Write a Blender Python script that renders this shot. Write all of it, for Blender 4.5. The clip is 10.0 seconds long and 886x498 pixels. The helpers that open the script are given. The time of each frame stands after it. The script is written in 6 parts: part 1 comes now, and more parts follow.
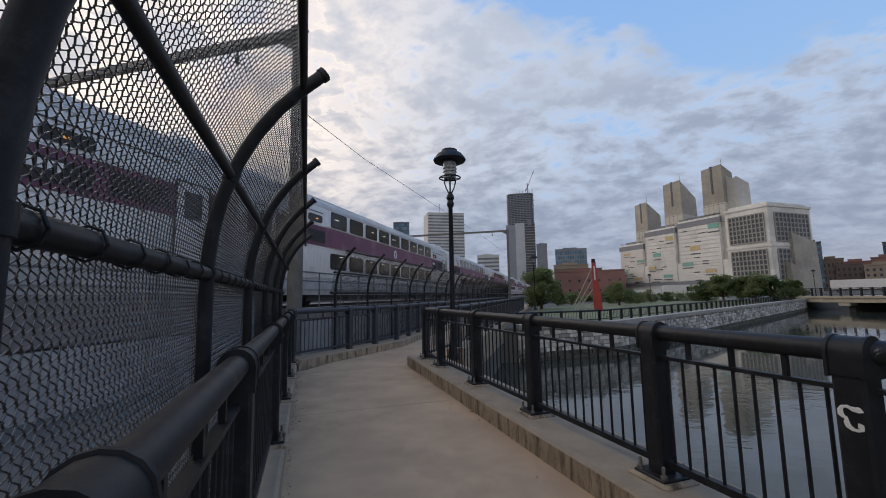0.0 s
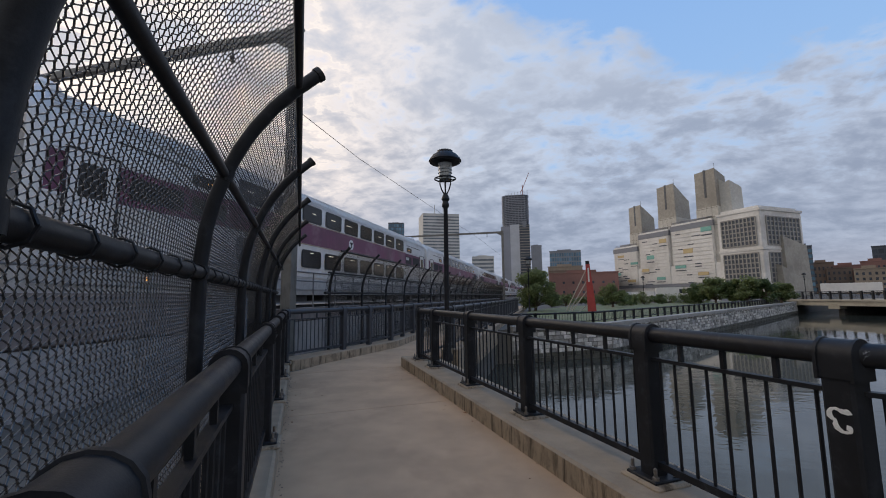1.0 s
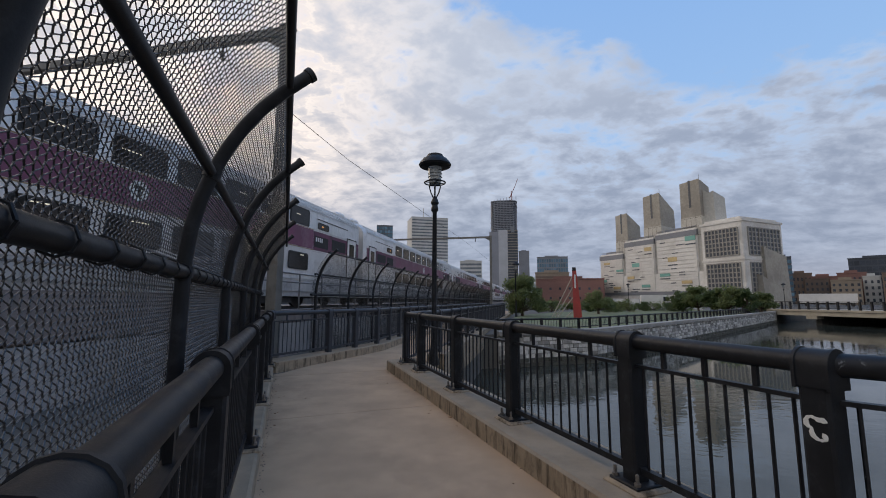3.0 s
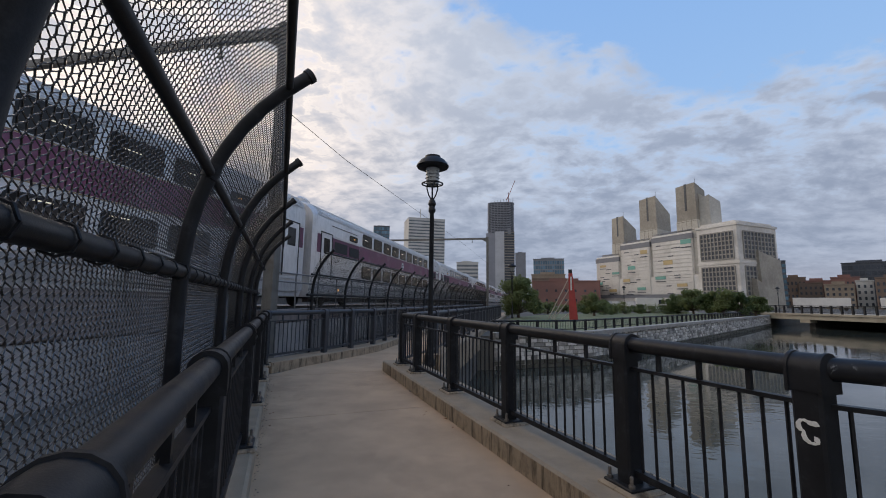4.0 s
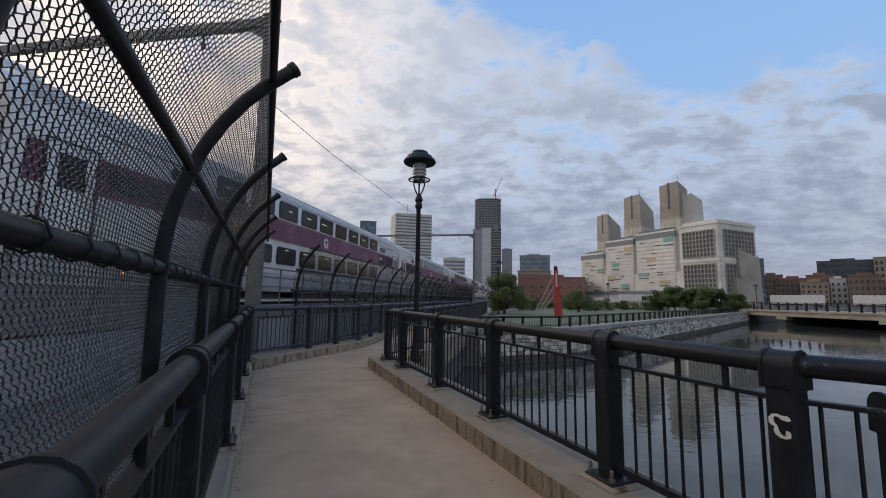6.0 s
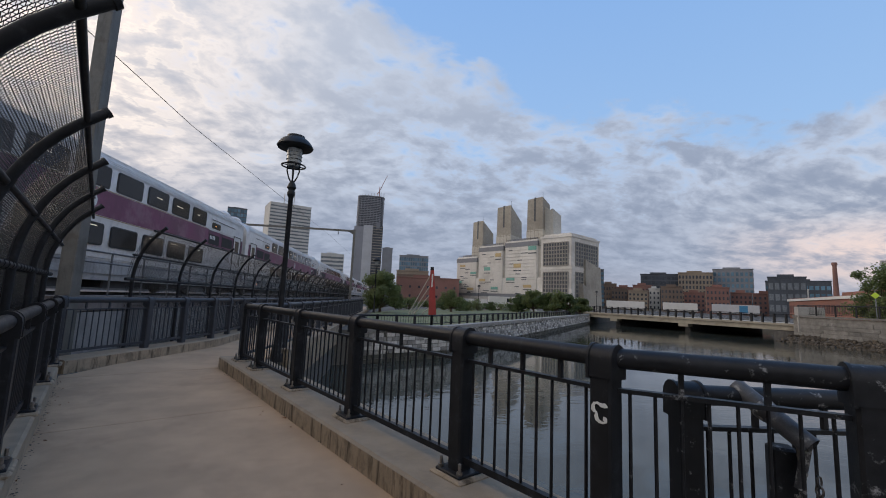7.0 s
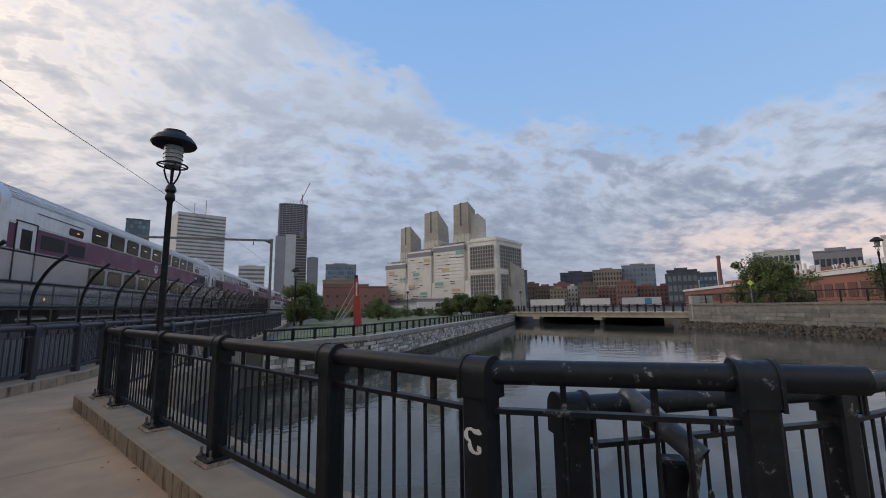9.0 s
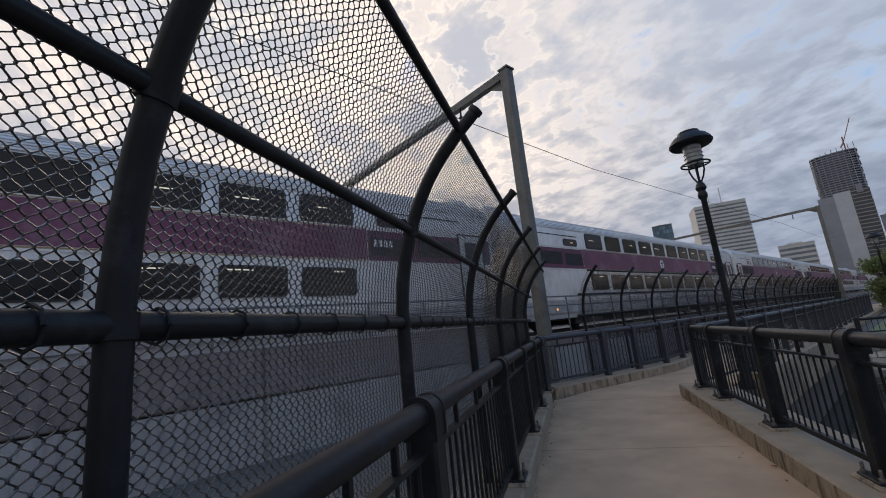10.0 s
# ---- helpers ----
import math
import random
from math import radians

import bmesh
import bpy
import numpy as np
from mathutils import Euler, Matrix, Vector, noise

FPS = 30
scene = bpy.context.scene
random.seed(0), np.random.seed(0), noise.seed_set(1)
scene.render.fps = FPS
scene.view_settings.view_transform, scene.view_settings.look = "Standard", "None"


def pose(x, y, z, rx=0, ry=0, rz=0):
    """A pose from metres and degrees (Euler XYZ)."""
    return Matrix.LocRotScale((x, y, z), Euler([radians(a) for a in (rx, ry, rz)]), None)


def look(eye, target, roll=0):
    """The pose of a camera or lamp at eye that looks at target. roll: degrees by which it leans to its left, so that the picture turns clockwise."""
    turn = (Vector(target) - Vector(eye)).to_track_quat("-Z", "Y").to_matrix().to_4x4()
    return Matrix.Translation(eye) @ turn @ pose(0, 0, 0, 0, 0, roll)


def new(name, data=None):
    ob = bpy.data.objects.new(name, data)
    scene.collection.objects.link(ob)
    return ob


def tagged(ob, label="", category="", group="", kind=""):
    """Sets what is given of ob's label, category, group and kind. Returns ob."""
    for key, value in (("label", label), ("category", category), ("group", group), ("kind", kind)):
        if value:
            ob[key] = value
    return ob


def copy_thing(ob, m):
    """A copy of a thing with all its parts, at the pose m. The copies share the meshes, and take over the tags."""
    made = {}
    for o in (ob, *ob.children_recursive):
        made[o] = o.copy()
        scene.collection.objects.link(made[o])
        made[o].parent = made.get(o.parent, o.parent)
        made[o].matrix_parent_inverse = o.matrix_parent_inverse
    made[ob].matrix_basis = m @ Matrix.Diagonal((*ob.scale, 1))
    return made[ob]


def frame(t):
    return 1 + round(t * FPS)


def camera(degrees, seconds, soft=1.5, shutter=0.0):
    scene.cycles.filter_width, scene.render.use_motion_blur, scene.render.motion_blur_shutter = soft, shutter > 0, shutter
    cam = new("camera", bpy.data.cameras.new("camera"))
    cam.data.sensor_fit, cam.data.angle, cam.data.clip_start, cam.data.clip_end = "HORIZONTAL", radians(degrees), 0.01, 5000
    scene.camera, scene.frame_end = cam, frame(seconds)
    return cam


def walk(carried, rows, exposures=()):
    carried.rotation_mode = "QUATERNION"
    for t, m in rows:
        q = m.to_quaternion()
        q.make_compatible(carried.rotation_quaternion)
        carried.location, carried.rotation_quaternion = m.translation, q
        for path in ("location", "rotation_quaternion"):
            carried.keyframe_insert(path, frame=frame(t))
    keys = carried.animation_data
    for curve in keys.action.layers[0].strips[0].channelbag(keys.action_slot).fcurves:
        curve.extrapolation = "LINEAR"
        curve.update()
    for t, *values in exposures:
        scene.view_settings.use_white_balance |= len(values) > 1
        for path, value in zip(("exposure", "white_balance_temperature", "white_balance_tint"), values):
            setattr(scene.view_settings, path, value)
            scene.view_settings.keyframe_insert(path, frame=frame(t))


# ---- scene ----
# ---- camera ----
PATH = [
    (0, (-0.024, -0.491, 1.462), (-0.152, 1.492, 1.687), -1.13),
    (0.5, (-0.024, -0.490, 1.462), (-0.140, 1.493, 1.690), -0.94),
    (1, (-0.023, -0.491, 1.462), (-0.126, 1.493, 1.691), -0.78),
    (1.5, (-0.023, -0.490, 1.461), (-0.111, 1.494, 1.693), -0.48),
    (2, (-0.023, -0.491, 1.461), (-0.095, 1.494, 1.698), -0.27),
    (2.5, (-0.023, -0.490, 1.462), (-0.079, 1.494, 1.704), -0.07),
    (4, (-0.030, -0.503, 1.467), (-0.060, 1.481, 1.719), 0.66),
    (4.5, (-0.033, -0.507, 1.469), (-0.054, 1.478, 1.716), 0.70),
    (5, (-0.035, -0.511, 1.472), (-0.058, 1.474, 1.712), 0.75),
    (6.5, (0.022, -0.487, 1.475), (0.190, 1.493, 1.704), 1.13),
    (7, (0.115, -0.403, 1.452), (0.712, 1.490, 1.695), 2.48),
    (7.5, (0.300, -0.455, 1.472), (1.388, 1.202, 1.737), 3.34),
    (8, (0.648, -0.382, 1.480), (2.160, 0.888, 1.795), 2.82),
    (8.2, (0.688, -0.383, 1.487), (2.278, 0.788, 1.809), 2.31),
    (8.5, (0.666, -0.317, 1.497), (2.097, 1.047, 1.799), 1.58),
    (9, (0.649, -0.116, 1.469), (1.561, 1.643, 1.747), -0.84),
    (9.5, (0.527, -0.145, 1.522), (0.476, 1.831, 1.823), -3.82),
    (9.7, (0.437, -0.097, 1.517), (-0.098, 1.802, 1.844), -5.08),
    (9.8, (0.390, -0.094, 1.508), (-0.387, 1.717, 1.850), -5.05),
    (9.9, (0.350, -0.122, 1.513), (-0.658, 1.568, 1.870), -6.07),
    (10, (0.295, -0.151, 1.516), (-0.912, 1.394, 1.914), -5.95),
]
cam = camera(94, 10.0, soft=1.0)
walk(cam, [(t, look(eye, target, roll)) for t, eye, target, roll in PATH],
     exposures=[(0.0, 0.05), (8.5, 0.02), (9.0, -0.02), (9.5, -0.11), (10.0, -0.07)])

# ---- world, sun, exposure ----
SUN_AZ, SUN_EL = -53.0, 24.0      # degrees clockwise from +y, and above the horizon


def N(tree, kind, inputs=None, **attrs):
    """A node with its settings and inputs (a value, or a socket to link)."""
    node = tree.nodes.new(kind)
    for key, value in attrs.items():
        setattr(node, key, value)
    for key, value in (inputs or {}).items():
        if isinstance(value, bpy.types.NodeSocket):
            tree.links.new(value, node.inputs[key])
        else:
            node.inputs[key].default_value = value
    return node


def M(tree, op, a, b=None, c=None, clamp=False):
    ins = {0: a}
    if b is not None:
        ins[1] = b
    if c is not None:
        ins[2] = c
    return N(tree, "ShaderNodeMath", ins, operation=op, use_clamp=clamp).outputs[0]


def VM(tree, op, a, b=None):
    ins = {0: a}
    if b is not None:
        ins[1] = b
    node = N(tree, "ShaderNodeVectorMath", ins, operation=op)
    return node.outputs["Value"] if op in ("DOT_PRODUCT", "LENGTH") else node.outputs[0]


def MIX(tree, fac, a, b, blend="MIX"):
    return N(tree, "ShaderNodeMix", {0: fac, 6: a, 7: b}, data_type="RGBA", blend_type=blend).outputs[2]


def SMOOTH(tree, x, lo, hi):
    return N(tree, "ShaderNodeMapRange", {0: x, 1: lo, 2: hi, 3: 0.0, 4: 1.0}, interpolation_type="SMOOTHSTEP").outputs[0]


def RGB(r, g, b):
    return (r, g, b, 1.0)


def heading(az, el=0.0):
    a, e = radians(az), radians(el)
    return Vector((math.sin(a) * math.cos(e), math.cos(a) * math.cos(e), math.sin(e)))


def make_world():
    """Blue evening sky with a broken altocumulus layer lit by a low sun behind it."""
    world = bpy.data.worlds.new("sky")
    scene.world = world
    world.use_nodes = True
    t = world.node_tree
    t.nodes.clear()
    sky = N(t, "ShaderNodeTexSky", sky_type="NISHITA", sun_disc=False, sun_elevation=radians(SUN_EL),
            sun_rotation=radians(SUN_AZ), altitude=10.0, air_density=1.0, dust_density=0.6, ozone_density=2.5)
    way = N(t, "ShaderNodeTexCoord").outputs["Generated"]
    xyz = N(t, "ShaderNodeSeparateXYZ", {0: way})
    up = M(t, "MAXIMUM", xyz.outputs[2], 0.0)
    lift = M(t, "ADD", up, 0.30)
    flat = N(t, "ShaderNodeCombineXYZ", {0: M(t, "DIVIDE", xyz.outputs[0], lift), 1: M(t, "DIVIDE", xyz.outputs[1], lift), 2: 0.0}).outputs[0]
    wob = N(t, "ShaderNodeTexNoise", {"Vector": flat, "Scale": 1.6, "Detail": 3.0}).outputs["Color"]
    bent = VM(t, "ADD", flat, N(t, "ShaderNodeVectorMath", {0: VM(t, "SUBTRACT", wob, (0.5, 0.5, 0.5)), 3: 0.22}, operation="SCALE").outputs[0])
    turned = N(t, "ShaderNodeMapping", {0: bent, 2: (0, 0, radians(28)), 3: (1.0, 1.25, 1.0)}).outputs[0]
    # four sizes of cloud: banks, fields, puffs and wisps
    big = N(t, "ShaderNodeTexNoise", {"Vector": flat, "Scale": 0.9, "Detail": 3.0, "Roughness": 0.5}).outputs[0]
    mid = N(t, "ShaderNodeTexNoise", {"Vector": turned, "Scale": 2.6, "Detail": 4.0, "Roughness": 0.55}).outputs[0]
    puff = N(t, "ShaderNodeTexNoise", {"Vector": turned, "Scale": 7.5, "Detail": 4.0, "Roughness": 0.55}).outputs[0]
    fine = N(t, "ShaderNodeTexNoise", {"Vector": turned, "Scale": 19.0, "Detail": 4.0, "Roughness": 0.6}).outputs[0]
    clear = VM(t, "DOT_PRODUCT", way, tuple(heading(66, 64)))
    ragged = M(t, "ADD", clear, M(t, "MULTIPLY", M(t, "SUBTRACT", mid, 0.5), 0.22))
    open_sky = SMOOTH(t, ragged, 0.68, 0.80)
    grain = M(t, "ADD", M(t, "MULTIPLY", puff, 0.74), M(t, "MULTIPLY", fine, 0.36))
    amount = M(t, "ADD", M(t, "MULTIPLY", big, 0.34), M(t, "ADD", M(t, "MULTIPLY", mid, 0.40), grain))
    toward = VM(t, "DOT_PRODUCT", way, tuple(heading(SUN_AZ, SUN_EL)))
    amount = M(t, "ADD", amount, M(t, "MULTIPLY", SMOOTH(t, toward, 0.35, 0.95), 0.13))
    low = SMOOTH(t, up, 0.36, 0.12)
    amount = M(t, "SUBTRACT", M(t, "ADD", amount, M(t, "MULTIPLY", low, 0.17)), M(t, "MULTIPLY", open_sky, 0.62))
    cover = SMOOTH(t, amount, 0.67, 0.99)
    # clear sky, pulled towards a soft evening blue
    blue = N(t, "ShaderNodeValToRGB", {0: up})
    ramp = blue.color_ramp.elements
    ramp[0].position, ramp[0].color = 0.0, RGB(0.46, 0.46, 0.53)
    ramp[1].position, ramp[1].color = 0.85, RGB(0.22, 0.445, 0.905)
    for pos, col in ((0.10, RGB(0.56, 0.60, 0.72)), (0.20, RGB(0.48, 0.62, 0.84)), (0.34, RGB(0.37, 0.59, 0.935))):
        ramp.new(pos).color = col
    base = MIX(t, 0.82, MIX(t, 1.0, sky.outputs[0], RGB(0.09, 0.09, 0.09), "MULTIPLY"), blue.outputs[0])
    # clouds: grey-lilac bellies, pale rims, warm towards the sun
    glow = M(t, "MULTIPLY", SMOOTH(t, toward, 0.60, 0.97), M(t, "SUBTRACT", 1.0, M(t, "MULTIPLY", low, 0.40)))
    thick = SMOOTH(t, M(t, "ADD", M(t, "MULTIPLY", mid, 0.55), M(t, "MULTIPLY", grain, 0.75)), 0.54, 0.83)
    pale = MIX(t, SMOOTH(t, toward, 0.35, 0.98), RGB(0.56, 0.635, 0.78), RGB(0.71, 0.735, 0.79))
    # unseen clouds behind the viewer, made paler and warmer as fill light
    rear = SMOOTH(t, VM(t, "DOT_PRODUCT", way, tuple(heading(175, 35))), 0.30, 0.90)
    pale = MIX(t, rear, pale, RGB(1.12, 1.0, 0.88))
    belly = MIX(t, SMOOTH(t, toward, 0.35, 1.0), RGB(0.31, 0.37, 0.495), RGB(0.45, 0.47, 0.54))
    belly = MIX(t, rear, belly, RGB(0.78, 0.69, 0.61))
    belly = MIX(t, M(t, "MULTIPLY", SMOOTH(t, up, 0.28, 0.55), 0.55), belly, RGB(0.58, 0.645, 0.77))
    cloud = MIX(t, thick, pale, belly)
    side = SMOOTH(t, VM(t, "DOT_PRODUCT", way, tuple(heading(88, 18))), 0.70, 0.97)
    thin = MIX(t, side, RGB(0.375, 0.43, 0.55), RGB(0.66, 0.68, 0.74))
    cloud = MIX(t, M(t, "MULTIPLY", low, 0.85), cloud, MIX(t, thick, thin, RGB(0.275, 0.325, 0.435)))
    cloud = MIX(t, M(t, "MULTIPLY", glow, M(t, "SUBTRACT", 0.68, M(t, "MULTIPLY", thick, 0.55))), cloud, RGB(1.30, 1.06, 0.88))
    # bright rims where the sun stands behind the edges of the puffs
    edge = SMOOTH(t, M(t, "ABSOLUTE", M(t, "SUBTRACT", M(t, "ADD", M(t, "MULTIPLY", puff, 0.7), M(t, "MULTIPLY", fine, 0.3)), 0.47)), 0.035, 0.0)
    rim = M(t, "MULTIPLY", edge, M(t, "MULTIPLY", SMOOTH(t, toward, 0.76, 0.98), 0.42))
    cloud = MIX(t, rim, cloud, RGB(1.4, 1.24, 1.06))
    # a low sunlit break over the far right shore
    east = SMOOTH(t, VM(t, "DOT_PRODUCT", way, tuple(heading(76, 8))), 0.88, 1.0)
    streak = M(t, "MULTIPLY", SMOOTH(t, up, 0.20, 0.11), SMOOTH(t, up, 0.02, 0.08))
    cloud = MIX(t, M(t, "MULTIPLY", M(t, "MULTIPLY", east, streak), M(t, "SUBTRACT", 0.85, M(t, "MULTIPLY", thick, 0.7))), cloud, RGB(0.95, 0.72, 0.63))
    out = MIX(t, cover, base, cloud)
    haze = SMOOTH(t, up, 0.12, 0.0)
    out = MIX(t, M(t, "MULTIPLY", haze, 0.7), out, RGB(0.40, 0.41, 0.48))
    back = N(t, "ShaderNodeBackground", {0: out, 1: 1.0})
    t.links.new(back.outputs[0], N(t, "ShaderNodeOutputWorld").inputs[0])


make_world()
sun = new("sun", bpy.data.lights.new("sun", "SUN"))
sun.data.energy, sun.data.angle, sun.data.color = 0.9, radians(40), (1.0, 0.82, 0.64)
sun.matrix_world = look(heading(SUN_AZ, SUN_EL) * 50, (0, 0, 0))

# ---- materials ----
MATS = {}


def material(name, color, rough=0.6, metal=0.0, vary=0.25, scale=6.0, grain=60.0, bump=0.25, stain=None, stain_amount=0.0, stain_scale=1.2,
             per_piece=0.0, streak=0.0, spec=0.5, bump_dist=0.01, object_space=False, stain_lo=0.50):
    """A surface with variation at two scales, optional stains and vertical streaks, fine relief and piece-by-piece tone."""
    mat = bpy.data.materials.new(name)
    mat.use_nodes = True
    t = mat.node_tree
    t.nodes.clear()
    pos = N(t, "ShaderNodeTexCoord").outputs["Object"] if object_space else N(t, "ShaderNodeNewGeometry").outputs["Position"]
    wide = N(t, "ShaderNodeTexNoise", {"Vector": pos, "Scale": scale, "Detail": 4.0, "Roughness": 0.6}).outputs[0]
    small = N(t, "ShaderNodeTexNoise", {"Vector": pos, "Scale": grain, "Detail": 3.0, "Roughness": 0.65}).outputs[0]
    tone = M(t, "ADD", M(t, "MULTIPLY", wide, 0.6), M(t, "MULTIPLY", small, 0.4))
    dark = RGB(*[c * (1 - vary) for c in color])
    light = RGB(*[min(1.0, c * (1 + vary)) for c in color])
    col = MIX(t, SMOOTH(t, tone, 0.32, 0.68), dark, light)
    if stain:
        st = N(t, "ShaderNodeTexNoise", {"Vector": pos, "Scale": stain_scale, "Detail": 5.0, "Roughness": 0.7, "Distortion": 0.15}).outputs[0]
        col = MIX(t, M(t, "MULTIPLY", SMOOTH(t, st, stain_lo, stain_lo + 0.16), stain_amount), col, RGB(*stain))
    if streak:
        mp = N(t, "ShaderNodeMapping", {0: pos, 3: (8.0, 8.0, 1.3)}).outputs[0]
        sk = N(t, "ShaderNodeTexNoise", {"Vector": mp, "Scale": 1.0, "Detail": 6.0, "Roughness": 0.7, "Distortion": 0.4}).outputs[0]
        col = MIX(t, M(t, "MULTIPLY", SMOOTH(t, sk, 0.46, 0.66), streak), col, RGB(*[c * 0.22 for c in color]))
    if per_piece:
        rnd = N(t, "ShaderNodeObjectInfo").outputs["Random"]
        isl = N(t, "ShaderNodeNewGeometry").outputs["Random Per Island"]
        mixr = M(t, "FRACT", M(t, "ADD", rnd, isl))
        col = MIX(t, 1.0, col, MIX(t, mixr, RGB(*[1 - per_piece] * 3), RGB(*[1 + per_piece * 0.6] * 3)), "MULTIPLY")
    rgh = N(t, "ShaderNodeMapRange", {0: tone, 1: 0.3, 2: 0.7, 3: max(0.02, rough - 0.12), 4: min(1.0, rough + 0.12)}).outputs[0]
    bsdf = N(t, "ShaderNodeBsdfPrincipled", {"Base Color": col, "Roughness": rgh, "Metallic": metal, "Specular IOR Level": spec})
    if bump:
        bp = N(t, "ShaderNodeBump", {"Strength": bump, "Distance": bump_dist, "Height": tone})
        t.links.new(bp.outputs[0], bsdf.inputs["Normal"])
    t.links.new(bsdf.outputs[0], N(t, "ShaderNodeOutputMaterial").inputs[0])
    MATS[name] = mat
    return mat


def glow_material(name, color, strength):
    mat = bpy.data.materials.new(name)
    mat.use_nodes = True
    t = mat.node_tree
    b = t.nodes["Principled BSDF"]
    b.inputs["Base Color"].default_value = RGB(*color)
    b.inputs["Emission Color"].default_value = RGB(*color)
    b.inputs["Emission Strength"].default_value = strength
    return mat


def water_material():
    mat = bpy.data.materials.new("channel water")
    mat.use_nodes = True
    t = mat.node_tree
    t.nodes.clear()
    pos = N(t, "ShaderNodeNewGeometry").outputs["Position"]
    mp = N(t, "ShaderNodeMapping", {0: pos, 2: (0, 0, radians(25)), 3: (1.0, 1.6, 1.0)}).outputs[0]
    a = N(t, "ShaderNodeTexNoise", {"Vector": mp, "Scale": 0.9, "Detail": 3.0, "Roughness": 0.5}).outputs[0]
    b = N(t, "ShaderNodeTexNoise", {"Vector": mp, "Scale": 4.5, "Detail": 2.0, "Roughness": 0.5}).outputs[0]
    calm = N(t, "ShaderNodeTexNoise", {"Vector": pos, "Scale": 0.08, "Detail": 2.0}).outputs[0]
    h = M(t, "ADD", M(t, "MULTIPLY", a, 0.75), M(t, "MULTIPLY", b, 0.22))
    bp = N(t, "ShaderNodeBump", {"Strength": M(t, "MULTIPLY", SMOOTH(t, calm, 0.25, 0.7), 0.45), "Distance": 0.05, "Height": h})
    bsdf = N(t, "ShaderNodeBsdfPrincipled", {"Base Color": RGB(0.046, 0.052, 0.044), "Roughness": 0.035, "IOR": 1.33, "Specular IOR Level": 0.6})
    t.links.new(bp.outputs[0], bsdf.inputs["Normal"])
    t.links.new(bsdf.outputs[0], N(t, "ShaderNodeOutputMaterial").inputs[0])
    return mat


def leaf_material(name, color):
    mat = bpy.data.materials.new(name)
    mat.use_nodes = True
    t = mat.node_tree
    t.nodes.clear()
    isl = N(t, "ShaderNodeNewGeometry").outputs["Random Per Island"]
    pos = N(t, "ShaderNodeNewGeometry").outputs["Position"]
    n = N(t, "ShaderNodeTexNoise", {"Vector": pos, "Scale": 0.7, "Detail": 2.0}).outputs[0]
    col = MIX(t, M(t, "ADD", M(t, "MULTIPLY", isl, 0.5), M(t, "MULTIPLY", n, 0.5)), RGB(*[c * 0.6 for c in color]), RGB(color[0] * 1.7, color[1] * 1.5, color[2] * 1.2))
    d = N(t, "ShaderNodeBsdfPrincipled", {"Base Color": col, "Roughness": 0.55, "Specular IOR Level": 0.3})
    tr = N(t, "ShaderNodeBsdfTranslucent", {0: col})
    m = N(t, "ShaderNodeMixShader", {0: 0.45, 1: d.outputs[0], 2: tr.outputs[0]})
    t.links.new(m.outputs[0], N(t, "ShaderNodeOutputMaterial").inputs[0])
    return mat


CONCRETE = material("deck concrete", (0.45, 0.318, 0.207), 0.88, vary=0.17, scale=1.3, grain=160, bump=0.3, stain=(0.27, 0.18, 0.12), stain_amount=0.45, stain_scale=0.55, spec=0.25)
KERB = material("kerb concrete", (0.36, 0.285, 0.205), 0.9, vary=0.20, scale=5, grain=120, bump=0.5, stain=(0.13, 0.11, 0.085), stain_amount=0.55, stain_scale=3.5, streak=0.92, spec=0.25)
KERB_PLAIN = material("plain kerb concrete", (0.31, 0.248, 0.18), 0.9, vary=0.16, scale=4, grain=130, bump=0.4, stain=(0.22, 0.175, 0.13), stain_amount=0.4, stain_scale=2.2, spec=0.25)
# the lighter patches stand for scuffed dust and for painted blue-grey highlights
BLACK = material("black painted steel", (0.0125, 0.0137, 0.0168), 0.52, vary=0.35, scale=9, grain=220, bump=0.12, stain=(0.05, 0.054, 0.062), stain_amount=0.4, stain_scale=9, stain_lo=0.53, spec=0.3)
WORN = material("scuffed black steel", (0.013, 0.0142, 0.0172), 0.48, vary=0.4, scale=14, grain=260, bump=0.15, stain=(0.42, 0.42, 0.43), stain_amount=0.9, stain_scale=13, stain_lo=0.595, spec=0.32)
GANTRY = material("weathered grey gantry steel", (0.15, 0.145, 0.13), 0.6, vary=0.25, scale=3, grain=80, bump=0.15, streak=0.3, stain=(0.10, 0.075, 0.055), stain_amount=0.5, stain_scale=2.0)
SLATE = material("blue grey painted steel", (0.034, 0.039, 0.050), 0.5, vary=0.25, scale=8, grain=160, bump=0.12)
WIRE = material("black coated fence wire", (0.125, 0.125, 0.128), 0.15, metal=0.88, vary=0.3, scale=20, grain=300, bump=0.0, spec=0.8)
DIRT = material("dark grit", (0.075, 0.062, 0.048), 0.95, vary=0.4, scale=30, grain=200, bump=0.3)
SCUFFED = material("scuffed grey pipe paint", (0.085, 0.088, 0.095), 0.5, vary=0.4, scale=14, grain=200, bump=0.15, stain=(0.45, 0.45, 0.44), stain_amount=0.9, stain_scale=14, stain_lo=0.57)
BOLT = material("galvanised bolt", (0.22, 0.20, 0.18), 0.5, metal=0.7, vary=0.3, scale=60, grain=400, bump=0.2)
CHIPPED = material("flaking paint over bare steel", (0.05, 0.05, 0.053), 0.5, vary=0.4, scale=20, grain=200, bump=0.3, stain=(0.5, 0.5, 0.48), stain_amount=0.95, stain_scale=24, stain_lo=0.47)
WHITE_PAINT = material("white spray paint", (0.72, 0.72, 0.70), 0.7, vary=0.1, scale=30, grain=200, bump=0.1)
